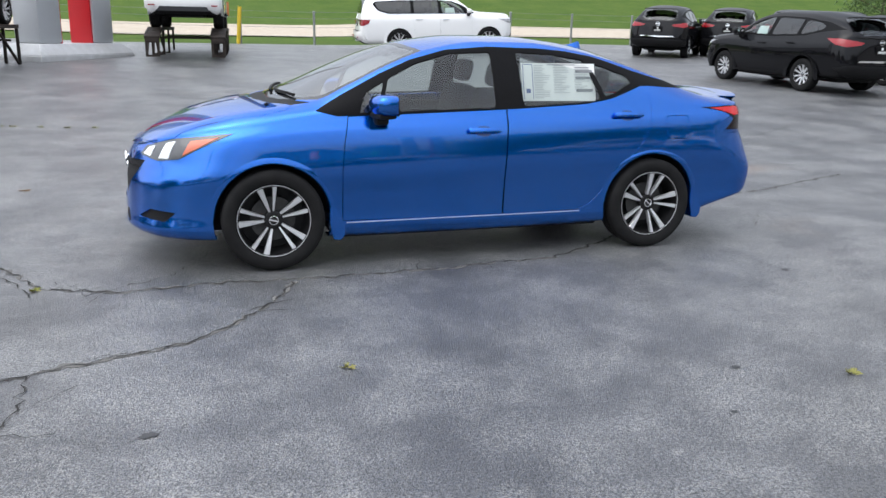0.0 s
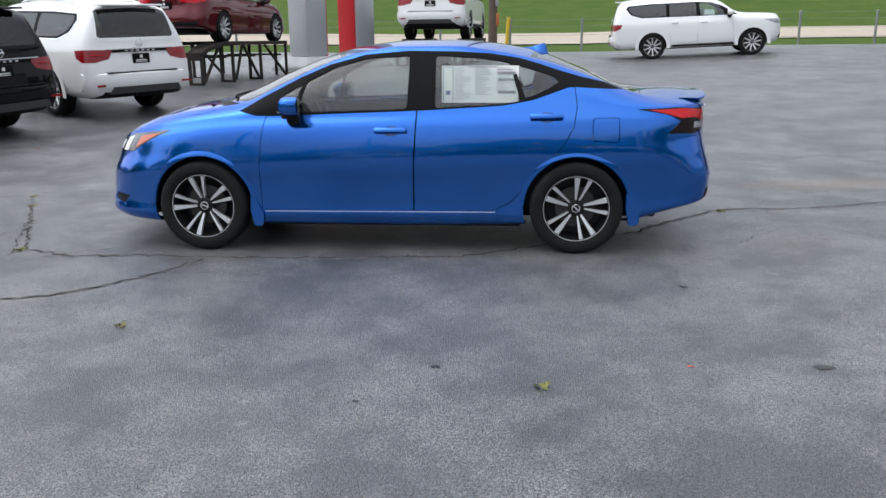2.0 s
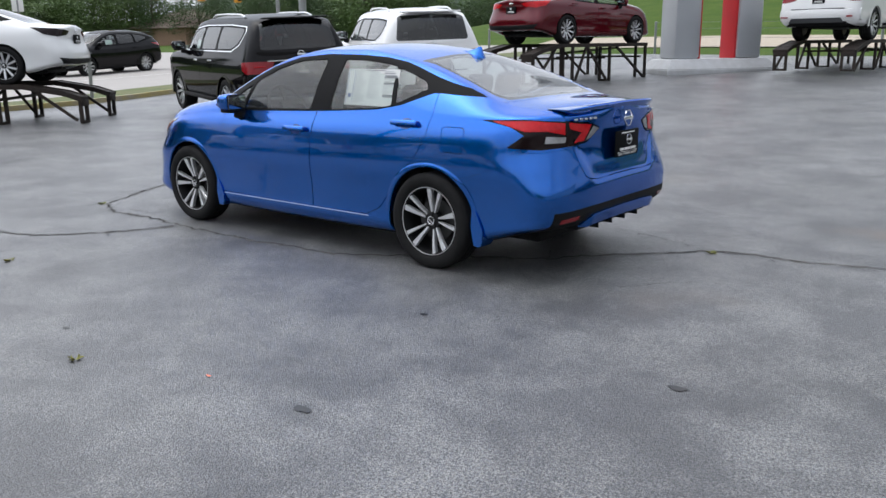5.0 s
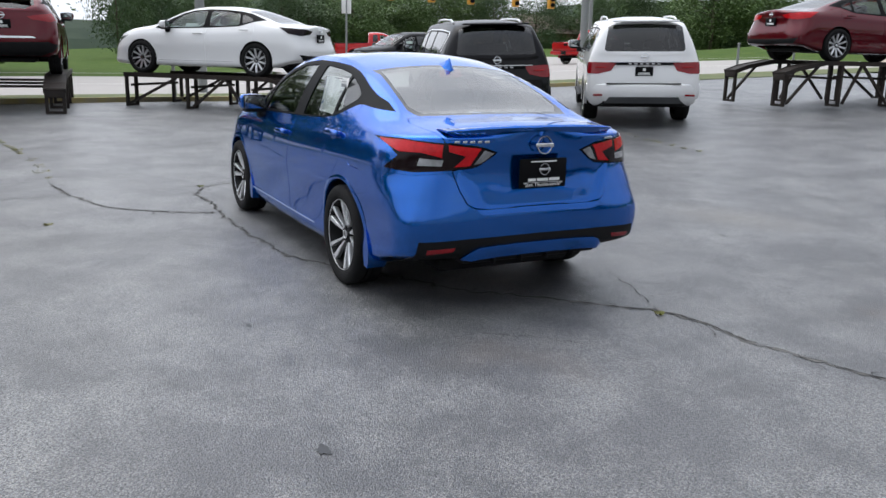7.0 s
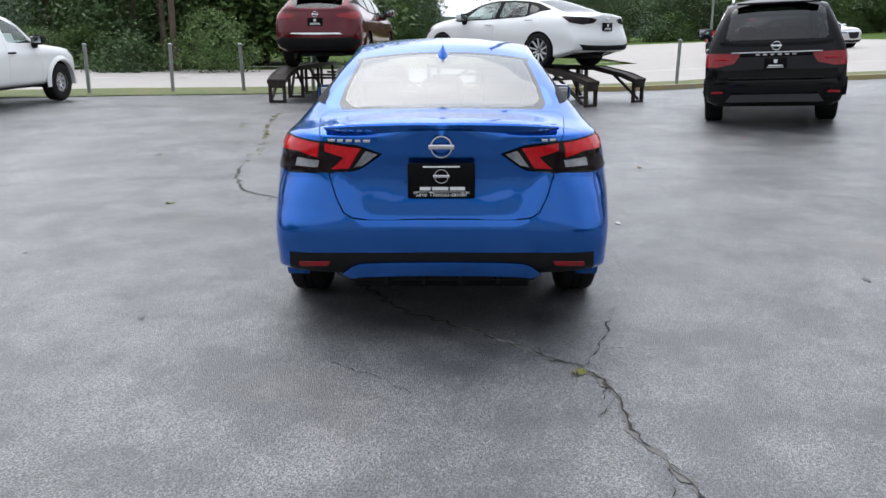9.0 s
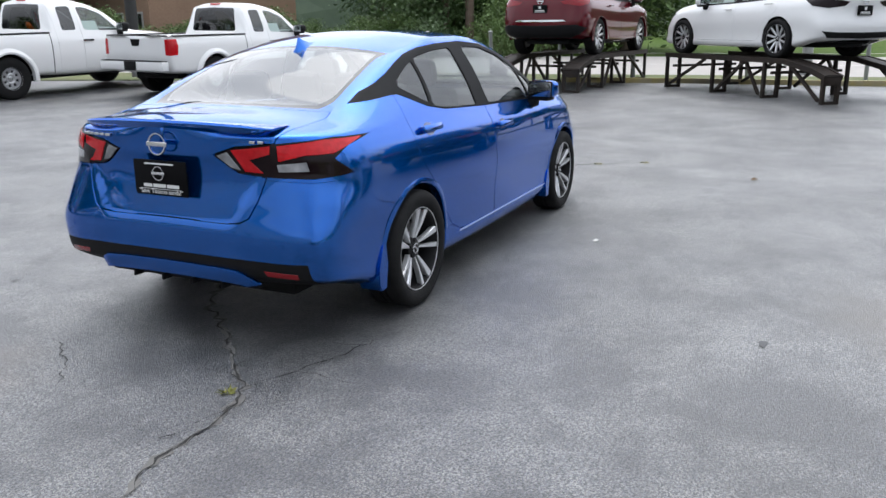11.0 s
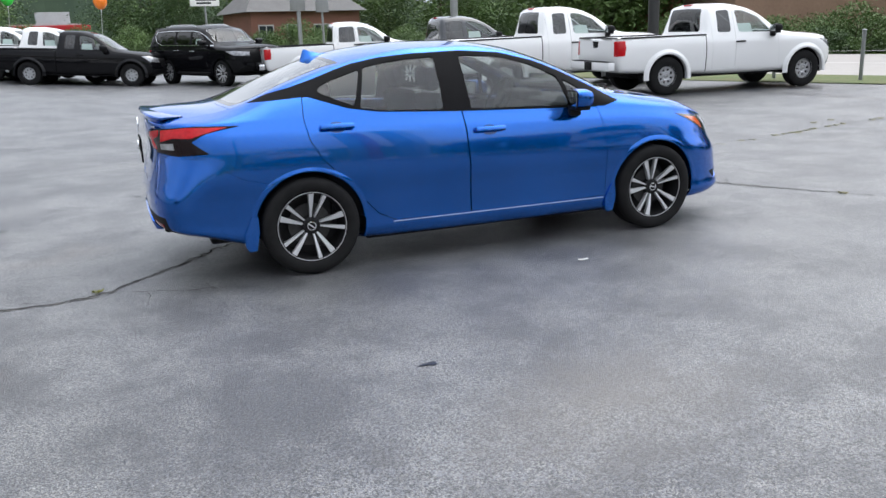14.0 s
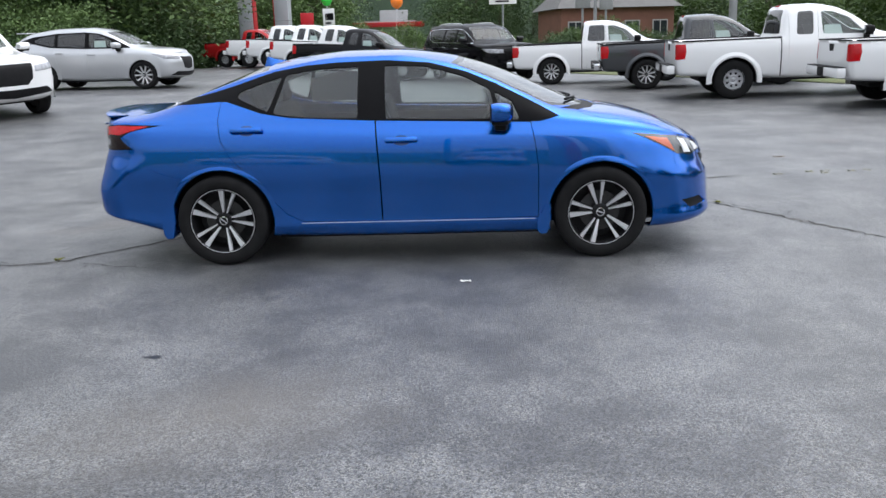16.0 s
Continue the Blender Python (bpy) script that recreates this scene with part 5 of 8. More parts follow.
# crossing road to the north-west, and the gravel track on the hill's foot
bm = bmesh.new()
for x0, x1, y0, y1 in ((-70, -27, 8, 32),):
    n = 12
    v = [[bm.verts.new((x0 + (x1 - x0) * i / n, y0 + (y1 - y0) * j / 4, ground_z(x0 + (x1 - x0) * i / n, y0 + (y1 - y0) * j / 4) + 0.01)) for i in range(n + 1)] for j in range(5)]
    for j in range(4):
        for i in range(n):
            bm.faces.new((v[j][i], v[j][i + 1], v[j + 1][i + 1], v[j + 1][i]))
tagged(new("crossroad", mesh_from(bm, "crossroad", road_mat)), "pale wide road crossing", "road", "", "structure")
bm = bmesh.new()
prev = None
for i in range(61):
    x = -22 + i * 2.0
    y = 35.5 + 0.03 * (x - 5)
    ring = [bm.verts.new((x, y + d, land_z(x, y + d) + 0.05 + 0.10 * d)) for d in (0, 1.5, 3.0, 4.2)]
    if prev:
        for k in range(3):
            bm.faces.new((prev[k], prev[k + 1], ring[k + 1], ring[k]))
    prev = ring
tagged(new("gravel_track", mesh_from(bm, "gravel_track", gravel_mat)), "tan gravel track at the foot of the grass hill", "track", "", "structure")

# ---- other cars ----


def evenly(rows, lo, hi, extra=()):
    """Station fractions for a body's sides, with extra ones close together near sharp steps."""
    return sorted(set([i / rows for i in range(rows + 1)] + [round((x - lo) / (hi - lo), 5) for x in extra]))


SUV = dict(
    cols=(10, 46, 12), fine=16, glass_rows=5, roof_rows=7, barrel=0.02, lf=0.55, lb=0.26, nf=3.0, nb=4.2, crown=3.0, rail_share=0.90,
    wf=-1.54, wr=1.535, track=0.85, r=0.40, tyre_w=0.275, under=0.28, arch=0.455,
    rows=[
        ([(-2.5, 0.36), (0, 0.33), (2.85, 0.35)], 0.86, -2.28, 2.70),
        ([(-2.5, 0.44), (0, 0.39), (2.85, 0.43)], 0.96, -2.42, 2.80),
        ([(-2.5, 0.62), (0, 0.58), (2.85, 0.62)], 1.00, -2.47, 2.86),
        ([(-2.5, 0.82), (0, 0.84), (2.85, 0.88)], 1.012, -2.47, 2.84),
        ([(-2.5, 1.02), (-1.5, 1.08), (0, 1.08), (2.85, 1.10)], 1.00, -2.45, 2.80),
        ([(-2.5, 1.12), (-1.5, 1.19), (0, 1.22), (2.85, 1.26)], 0.955, -2.38, 2.775),
    ],
    rail_y=[(-2.5, 0.70), (-1.2, 0.80), (-0.6, 0.77), (0, 0.72), (2.0, 0.70), (2.8, 0.68)],
    rail_z=[(-2.5, 1.13), (-2.2, 1.20), (-1.3, 1.27), (-1.1, 1.30), (-0.55, 1.66), (-0.3, 1.77), (0.1, 1.82), (1.6, 1.83), (2.4, 1.80), (2.56, 1.76), (2.64, 1.66), (2.775, 1.27)],
    mid_z=[(-2.5, 1.135), (-2.2, 1.24), (-1.35, 1.31), (-1.15, 1.35), (-0.55, 1.72), (-0.3, 1.83), (0.2, 1.905), (1.5, 1.915), (2.4, 1.87), (2.58, 1.82), (2.66, 1.70), (2.775, 1.28)],
)
SUV_LOOK = dict(
    dlo=[(-1.12, 1.25), (0.2, 1.262), (1.9, 1.285), (2.25, 1.40), (2.40, 1.62), (2.33, 1.715), (1.6, 1.745), (0.2, 1.735), (-0.28, 1.69), (-0.62, 1.56)],
    panes=[([(-0.72, 1.30), (0.06, 1.305), (0.10, 1.69), (-0.22, 1.665), (-0.52, 1.545)], 0), ([(0.18, 1.305), (1.02, 1.315), (1.02, 1.705), (0.20, 1.695)], 1), ([(1.12, 1.32), (1.86, 1.335), (2.17, 1.44), (2.30, 1.60), (2.25, 1.68), (1.6, 1.70), (1.12, 1.705)], 1)],
    wind=[(-1.16, 0.1), (-1.10, -0.45), (-0.98, -0.70), (-0.55, -0.68), (-0.36, -0.64), (-0.40, -0.3), (-0.42, 0.1)],
    rear=("yz", [(0.1, 1.325), (-0.66, 1.325), (-0.70, 1.36), (-0.64, 1.74), (-0.58, 1.775), (0.1, 1.80)], 2.2),
    tail=[(2.52, -1.0, 1.13), (2.72, -0.95, 1.14), (2.80, -0.80, 1.14), (2.81, -0.50, 1.13), (2.82, -0.58, 0.99), (2.80, -0.80, 0.94), (2.72, -0.97, 0.94), (2.58, -1.01, 1.0)],
    head=[(-1.86, -0.985, 1.08), (-2.2, -0.90, 1.08), (-2.43, -0.50, 1.05), (-2.45, -0.50, 0.93), (-2.2, -0.93, 0.95)],
    grille=[(0.1, 1.10), (-0.46, 1.10), (-0.42, 0.80), (-0.30, 0.68), (0.1, 0.68)],
    black_rear=[(0.1, 0.54), (-0.64, 0.54), (-0.72, 0.42), (-0.84, 0.36), (-0.84, 0.20), (0.1, 0.20)],
    pad=[(0.1, 0.755), (-0.76, 0.755), (-0.80, 0.735), (-0.78, 0.715), (0.1, 0.712)],
    black_front=[(0.1, 0.60), (-0.7, 0.62), (-0.85, 0.50), (0.1, 0.42)],
    doors=([(-0.98, 0.47), (-0.92, 1.26), (-0.5, 1.57), (-0.2, 1.68), (0.13, 1.71), (0.14, 0.47)], [(0.14, 0.47), (0.13, 1.71), (1.08, 1.72), (1.06, 1.0), (0.98, 0.62), (0.82, 0.47)]),
    handles=((-0.05, 1.09), (0.86, 1.11)), mirror=(-0.82, 0.98, 1.34), plate=(2.838, 0.985), badge=(2.80, 1.235, 0.065), rails=True, name="large_suv", rim=0.285, style="swirl",
)
CROSS = dict(
    cols=(10, 46, 10), fine=16, glass_rows=5, roof_rows=7, barrel=0.03, lf=0.70, lb=0.45, nf=2.6, nb=3.0, crown=2.6, rail_share=0.88,
    wf=-1.41, wr=1.415, track=0.80, r=0.37, tyre_w=0.235, under=0.2, arch=0.42,
    rows=[
        ([(-2.4, 0.27), (0, 0.24), (2.5, 0.36)], 0.80, -2.2, 2.34),
        ([(-2.4, 0.33), (0, 0.29), (2.5, 0.44)], 0.91, -2.32, 2.45),
        ([(-2.4, 0.50), (0, 0.46), (2.5, 0.60)], 0.945, -2.37, 2.50),
        ([(-2.4, 0.66), (0, 0.70), (2.5, 0.80)], 0.957, -2.37, 2.48),
        ([(-2.4, 0.82), (-1.2, 0.93), (0, 0.92), (2.5, 1.02)], 0.945, -2.33, 2.44),
        ([(-2.4, 0.90), (-1.2, 1.04), (0, 1.06), (2.5, 1.16)], 0.885, -2.25, 2.40),
    ],
    rail_y=[(-2.4, 0.62), (-1.2, 0.74), (-0.6, 0.70), (0, 0.63), (1.2, 0.62), (2.4, 0.60)],
    rail_z=[(-2.4, 0.91), (-2.0, 1.02), (-1.3, 1.10), (-1.1, 1.14), (-0.55, 1.43), (-0.2, 1.55), (0.2, 1.60), (1.0, 1.59), (1.6, 1.53), (2.0, 1.44), (2.2, 1.32), (2.4, 1.17)],
    mid_z=[(-2.4, 0.92), (-2.0, 1.06), (-1.35, 1.14), (-1.2, 1.18), (-0.55, 1.51), (-0.2, 1.62), (0.2, 1.68), (1.0, 1.675), (1.6, 1.62), (1.95, 1.55), (2.15, 1.42), (2.4, 1.18)],
)
CROSS_LOOK = dict(
    dlo=[(-1.1, 1.10), (0.2, 1.105), (1.2, 1.16), (1.6, 1.25), (2.15, 1.32), (1.7, 1.45), (1.0, 1.53), (0.2, 1.545), (-0.2, 1.50), (-0.6, 1.36)],
    panes=[([(-0.75, 1.135), (0.06, 1.14), (0.10, 1.505), (-0.15, 1.475), (-0.5, 1.345)], 0), ([(0.18, 1.14), (0.95, 1.175), (0.98, 1.495), (0.2, 1.51)], 1), ([(1.05, 1.185), (1.25, 1.215), (1.6, 1.30), (1.65, 1.37), (1.5, 1.435), (1.06, 1.485)], 1)],
    wind=[(-1.24, 0.1), (-1.18, -0.4), (-1.02, -0.64), (-0.55, -0.64), (-0.34, -0.56), (-0.40, -0.3), (-0.42, 0.1)],
    rear=("xy", [(1.92, 0.1), (1.90, -0.3), (1.88, -0.50), (2.25, -0.56), (2.36, -0.40), (2.37, 0.1)], 1.5),
    tail=[(1.88, -0.90, 1.13), (2.2, -0.83, 1.14), (2.40, -0.62, 1.10), (2.44, -0.45, 1.07), (2.42, -0.50, 1.02), (2.3, -0.78, 0.98), (2.12, -0.89, 1.02)],
    head=[(-1.65, -0.90, 0.93), (-2.0, -0.80, 0.90), (-2.28, -0.45, 0.84), (-2.3, -0.45, 0.76), (-2.0, -0.85, 0.78)],
    grille=[(0.1, 0.82), (-0.42, 0.84), (-0.30, 0.52), (0.1, 0.48)],
    black_rear=[(0.1, 0.60), (-0.75, 0.62), (-0.92, 0.56), (-0.82, 0.44), (-0.60, 0.36), (0.1, 0.36)],
    pad=[(0.1, 0.715), (-0.50, 0.715), (-0.56, 0.685), (0.1, 0.675)],
    black_front=[(0.1, 0.42), (-0.6, 0.44), (-0.75, 0.34), (0.1, 0.30)],
    doors=([(-0.95, 0.36), (-0.9, 1.1), (-0.5, 1.355), (-0.15, 1.49), (0.13, 1.52), (0.14, 0.36)], [(0.14, 0.36), (0.13, 1.52), (1.02, 1.50), (1.05, 0.95), (0.95, 0.6), (0.82, 0.36)]),
    handles=((-0.02, 0.95), (0.88, 1.0)), mirror=(-0.78, 0.88, 1.16), plate=(2.475, 0.93), badge=(2.44, 1.08, 0.06), rails=False, name="crossover", rim=0.255, style="five", chrome_pad=True,
)
PICKUP = dict(
    cols=(10, 40, 8), fine=16, glass_rows=5, roof_rows=7, barrel=0.012, lf=0.55, lb=0.10, nf=2.8, nb=5.0, crown=3.4, rail_share=0.93,
    wf=-1.60, wr=1.60, track=0.79, r=0.37, tyre_w=0.25, under=0.30, arch=0.44,
    rows=[
        ([(-2.5, 0.36), (0, 0.36), (2.8, 0.48)], 0.80, -2.3, 2.60),
        ([(-2.5, 0.42), (0, 0.41), (2.8, 0.52)], 0.89, -2.42, 2.66),
        ([(-2.5, 0.58), (0, 0.58), (2.8, 0.64)], 0.915, -2.47, 2.70),
        ([(-2.5, 0.72), (0, 0.76), (2.8, 0.80)], 0.925, -2.46, 2.72),
        ([(-2.5, 0.86), (-1.4, 0.96), (0, 0.96), (2.8, 0.98)], 0.915, -2.42, 2.72),
        ([(-2.5, 0.94), (-1.4, 1.06), (0, 1.10), (0.72, 1.11), (0.9, 1.12), (2.8, 1.13)], 0.875, -2.34, 2.72),
    ],
    rail_y=[(-2.5, 0.62), (-1.2, 0.74), (-0.6, 0.70), (0, 0.63), (0.70, 0.62), (0.735, 0.80), (2.7, 0.80)],
    rail_z=[(-2.5, 0.95), (-2.1, 1.04), (-1.3, 1.12), (-1.1, 1.16), (-0.55, 1.50), (-0.3, 1.61), (0.1, 1.675), (0.5, 1.67), (0.66, 1.63), (0.735, 1.12), (0.9, 1.12), (2.8, 1.13)],
    mid_z=[(-2.5, 0.96), (-2.1, 1.08), (-1.35, 1.15), (-1.2, 1.18), (-0.55, 1.57), (-0.3, 1.68), (0.1, 1.745), (0.5, 1.74), (0.66, 1.70), (0.735, 1.10), (0.76, 0.75), (2.56, 0.75), (2.60, 1.10), (2.8, 1.13)],
)
PICKUP["stations"] = evenly(40, -1.9, 2.62, (0.64, 0.66, 0.68, 0.70, 0.72, 0.735, 0.745, 0.76, 0.78, 2.54, 2.56, 2.58, 2.60))
PICKUP_LOOK = dict(
    dlo=None,
    panes=[([(-0.80, 1.15), (-0.02, 1.165), (0.0, 1.59), (-0.2, 1.575), (-0.5, 1.455)], 0), ([(0.16, 1.17), (0.46, 1.175), (0.42, 1.595), (0.14, 1.60)], 1)],
    wind=[(-1.26, 0.1), (-1.20, -0.4), (-1.02, -0.64), (-0.55, -0.63), (-0.36, -0.57), (-0.40, -0.3), (-0.42, 0.1)],
    rear=("yz", [(0.1, 1.19), (-0.56, 1.19), (-0.60, 1.22), (-0.54, 1.60), (-0.50, 1.635), (0.1, 1.65)], 0.5),
    tail=[(2.58, -0.93, 1.08), (2.72, -0.86, 1.08), (2.73, -0.80, 1.07), (2.73, -0.80, 0.80), (2.72, -0.88, 0.79), (2.58, -0.95, 0.80), (2.55, -0.94, 0.95)],
    head=[(-1.95, -0.90, 0.97), (-2.2, -0.82, 0.98), (-2.42, -0.55, 0.92), (-2.44, -0.55, 0.78), (-2.2, -0.86, 0.80)],
    grille=[(0.1, 0.92), (-0.48, 0.92), (-0.40, 0.66), (0.1, 0.62)],
    black_rear=None, pad=None,
    black_front=[(0.1, 0.56), (-0.75, 0.58), (-0.85, 0.42), (0.1, 0.40)],
    doors=([(-0.98, 0.45), (-0.93, 1.12), (-0.5, 1.50), (-0.2, 1.63), (0.06, 1.64), (0.07, 0.45)], [(0.07, 0.45), (0.06, 1.64), (0.60, 1.63), (0.60, 0.45)]),
    handles=((-0.04, 0.98),), mirror=(-0.80, 0.87, 1.20), plate=None, badge=None, rails=False, name="pickup_truck", rim=0.20, style="steel", bed=True,
)
SEDAN = dict(HERO)
SEDAN.update(cols=(10, 48, 10), fine=16, glass_rows=5, roof_rows=8, wf=-1.40, wr=1.40, track=0.80, r=0.34, tyre_w=0.235, arch=0.385, under=0.16)
KX, KY, KZ = 1.085, 1.06, 0.99
SEDAN["rows"] = [([(x * KX, z * KZ) for x, z in zc], w * KY, xf * KX, xb * KX, *own) for zc, w, xf, xb, *own in HERO["rows"]]
for key, k in (("rail_y", KY), ("rail_z", KZ), ("mid_z", KZ)):
    SEDAN[key] = [(x * KX, v * k) for x, v in HERO[key]]


def scale2(pts, a, b):
    return [(p[0] * a, p[1] * b) for p in pts]


SEDAN_LOOK = dict(
    dlo=scale2([(-1.0, 0.97), (-0.90, 0.95), (0.25, 0.985), (0.90, 1.02), (1.2, 1.11), (1.45, 1.15), (1.1, 1.285), (0.85, 1.33), (0.5, 1.36), (0.15, 1.365), (-0.15, 1.34), (-0.4, 1.275), (-0.85, 1.07)], KX, KZ),
    panes=[(scale2([(-0.72, 0.985), (0.13, 1.005), (0.15, 1.335), (-0.12, 1.32), (-0.38, 1.255)], KX, KZ), 0), (scale2([(0.24, 1.01), (0.92, 1.045), (0.86, 1.285), (0.60, 1.32), (0.24, 1.335)], KX, KZ), 0), (scale2([(0.97, 1.06), (1.2, 1.145), (1.1, 1.21), (0.91, 1.275)], KX, KZ), 1)],
    wind=scale2([(-1.265, 0.1), (-1.26, -0.2), (-1.13, -0.575), (-1.0, -0.65), (-0.55, -0.59), (-0.30, -0.54), (-0.34, -0.3), (-0.37, 0.1)], KX, KY),
    rear=("xy", scale2([(1.035, 0.1), (1.015, -0.3), (0.985, -0.49), (1.3, -0.53), (1.62, -0.56), (1.715, -0.45), (1.745, 0.1)], KX, KY), 0.8),
    tail=[(1.90, -0.80, 1.0), (2.2, -0.71, 0.985), (2.38, -0.50, 0.97), (2.43, -0.34, 0.94), (2.40, -0.42, 0.87), (2.3, -0.65, 0.84), (2.1, -0.80, 0.88)],
    head=[(-1.72, -0.84, 0.80), (-2.06, -0.70, 0.75), (-2.28, -0.47, 0.70), (-2.3, -0.47, 0.62), (-2.05, -0.74, 0.64)],
    grille=[(0.1, 0.62), (-0.42, 0.65), (-0.28, 0.36), (0.1, 0.34)],
    black_rear=[(0.1, 0.44), (-0.55, 0.45), (-0.80, 0.47), (-0.70, 0.36), (0.1, 0.34)], pad=None, black_front=None,
    doors=([(-0.96, 0.295), (-0.93, 0.80), (-0.90, 0.97), (-0.2, 1.30), (0.22, 1.33), (0.21, 0.295)], [(0.21, 0.295), (0.22, 1.33), (0.9, 1.27), (1.28, 1.1), (1.37, 0.9), (1.1, 0.55), (0.85, 0.295)]),
    handles=((0.04, 0.86), (1.15, 0.94)), mirror=(-0.72, 0.83, 1.01), plate=(2.43, 0.80), badge=(2.42, 0.95, 0.05), rails=False, name="sedan", rim=0.245, style="swirl",
)
SMALL = dict(CROSS)
SMALL_LOOK = dict(CROSS_LOOK)


def road_car(s, lk, color, label, dark_rear=True, sticker=True, rims=None):
    car = tagged(new(lk["name"]), label, "truck" if lk.get("bed") else "car")
    d2 = math.sqrt(2)
    cuts = []
    for x in (s["wf"], s["wr"]):
        cuts.append((arch(x, s["r"], s["arch"], 18), X, Z, lambda c, n: c.y < -0.45 and c.z < 1.0, 99))
    cuts += [(lk["doors"][0], X, Z, left, 1), (lk["doors"][1], X, Z, left, 2)]
    if lk["dlo"]:
        if lk["rails"]:
            cx_, cz_ = sum(p[0] for p in lk["dlo"]) / len(lk["dlo"]), sum(p[1] for p in lk["dlo"]) / len(lk["dlo"])
            cuts.append((lk["dlo"], X, Z, left, 47))
            cuts.append(([(cx_ + (x - cx_) * 0.985, cz_ + (z - cz_) * 0.93) for x, z in lk["dlo"]], X, Z, left, 10))
        else:
            cuts.append((lk["dlo"], X, Z, left, 10))
    for k, (pts, _) in enumerate(lk["panes"]):
        cuts.append((rounded(pts, 0.05, 2), X, Z, left, 11 + k))
    cuts.append((lk["wind"], X, Y, lambda c, n: n.z > 0.1 and c.x < 0 and c.z > s["rail_z"][3][1] * 0.97, 20))
    mode, pts, xmin = lk["rear"]
    if mode == "yz":
        cuts.append((pts, Y, Z, lambda c, n: n.x > 0.15 and c.x > xmin and c.z > 1.1, 22))
    else:
        cuts.append((pts, X, Y, lambda c, n: n.z > 0.1 and c.x > xmin, 22))
    cuts.append(([((x + y) / d2, z) for x, y, z in lk["tail"]], REAR_CORNER, Z, rear_corner, 30))
    cuts.append(([((-x + y) / d2, z) for x, y, z in lk["head"]], NOSE_CORNER, Z, nose_corner, 33))
    cuts.append((lk["grille"], Y, Z, front, 40))
    if lk["black_front"]:
        cuts.append((lk["black_front"], Y, Z, front, 41))
    if lk["black_rear"]:
        cuts.append((lk["black_rear"], Y, Z, back, 43))
    if lk["pad"]:
        cuts.append((lk["pad"], Y, Z, back, 44))
    if lk.get("bed"):
        cuts.append(([(0.728, 0.40), (0.752, 0.40), (0.752, 1.125), (0.728, 1.125)], X, Z, left, 45))
        cuts.append(([(0.1, 1.075), (-0.13, 1.075), (-0.09, 0.95), (0.1, 0.95)], Y, Z, lambda c, n: n.x > 0.3 and c.x > 2.2, 46))
    P, N = skin_panels(s, cuts)
    skin_part("body", P[0], N, color, car)
    if 20 in P:
        skin_part("windshield", P[20], N, clear_glass, car, "clear windshield", rim=0)
    if 22 in P:
        skin_part("rear_window", P[22], N, tint_glass if dark_rear else mid_glass, car, "dark tinted rear window", rim=0)
    for side in (1, -1):
        one = dict(sides=(side,))
        doors = [skin_part(nm, P[m], N, color, car, gap=0.004, **one) for m, nm in ((1, "front_door"), (2, "rear_door"))]
        if lk["dlo"]:
            skin_part("window_trim", P[10], N, trim_black, car, "black window surround", **one)
            if 47 in P:
                skin_part("window_moulding", P[47], N, chrome, car, "thin chrome moulding round the windows", lift=0.003, **one)
        for k, (_, dark) in enumerate(lk["panes"]):
            if 11 + k in P:
                skin_part("window_pane", P[11 + k], N, tint_glass if dark else mid_glass, doors[min(k, 1)], "tinted window glass" if dark else "clear window glass", rim=0.0, lift=-0.003, **one)
        skin_part("tail_lamp", P[30], N, lamp_red if lk.get("bed") else (lamp_dark if lk["name"] == "sedan" and color is white_paint else deep_red_lens if lk["name"] != "sedan" else lamp_red), car, "dark tail lamp" if lk["name"] == "sedan" and color is white_paint else "red tail lamp", lift=0.006, **one)
        skin_part("headlamp", P[33], N, lamp_clear, car, "clear headlamp", lift=0.006, **one)
        for x, z in lk["handles"]:
            bm = bmesh.new()
            box(bm, (x, side * (s["rows"][4][1] + 0.012), z), (0.22, 0.028, 0.032), 0.01)
            part("door_handle", bm, chrome if lk["name"] == "large_suv" else (plastic if lk.get("bed") else color), car)
        x, y, z = lk["mirror"]
        add_mirror(car, x, y, z, side, color if lk["name"] != "pickup_truck" else plastic, 1.25)
    skin_part("grille", P[40], N, plastic, car, "black grille", lift=-0.01)
    for m, nm, mt, lb in ((41, "lower_intake", plastic, "black lower front bumper"), (43, "bumper_insert", plastic, "black lower rear bumper"), (44, "bumper_pad", chrome if lk.get("chrome_pad") else plastic, "bumper strip"), (45, "cab_gap", trim_black, "dark gap between cab and bed"), (46, "tailgate_handle", trim_black, "black tailgate handle panel")):
        if m in P:
            if m == 45:
                for side in (1, -1):
                    skin_part(nm, P[m], N, mt, car, lb, lift=-0.012, sides=(side,))
            else:
                skin_part(nm, P[m], N, mt, car, lb, lift=0.004)
    if lk["plate"]:
        x, z = lk["plate"]
        bm = bmesh.new()
        box(bm, (x, 0, z), (0.02, 0.31, 0.16), 0.006)
        pl = part("dealer_plate", bm, trim_black, car, "black dealer plate")
        plate_text(pl, print_white, (x + 0.0105, 0, z), [(0, -0.03, 0.20, 0.018), (0, -0.056, 0.22, 0.010), (0, 0.03, 0.05, 0.05)])
    if lk["badge"]:
        ring_badge(car, pose(lk["badge"][0] + 0.01, 0, lk["badge"][1], 0, -8, 0), lk["badge"][2])
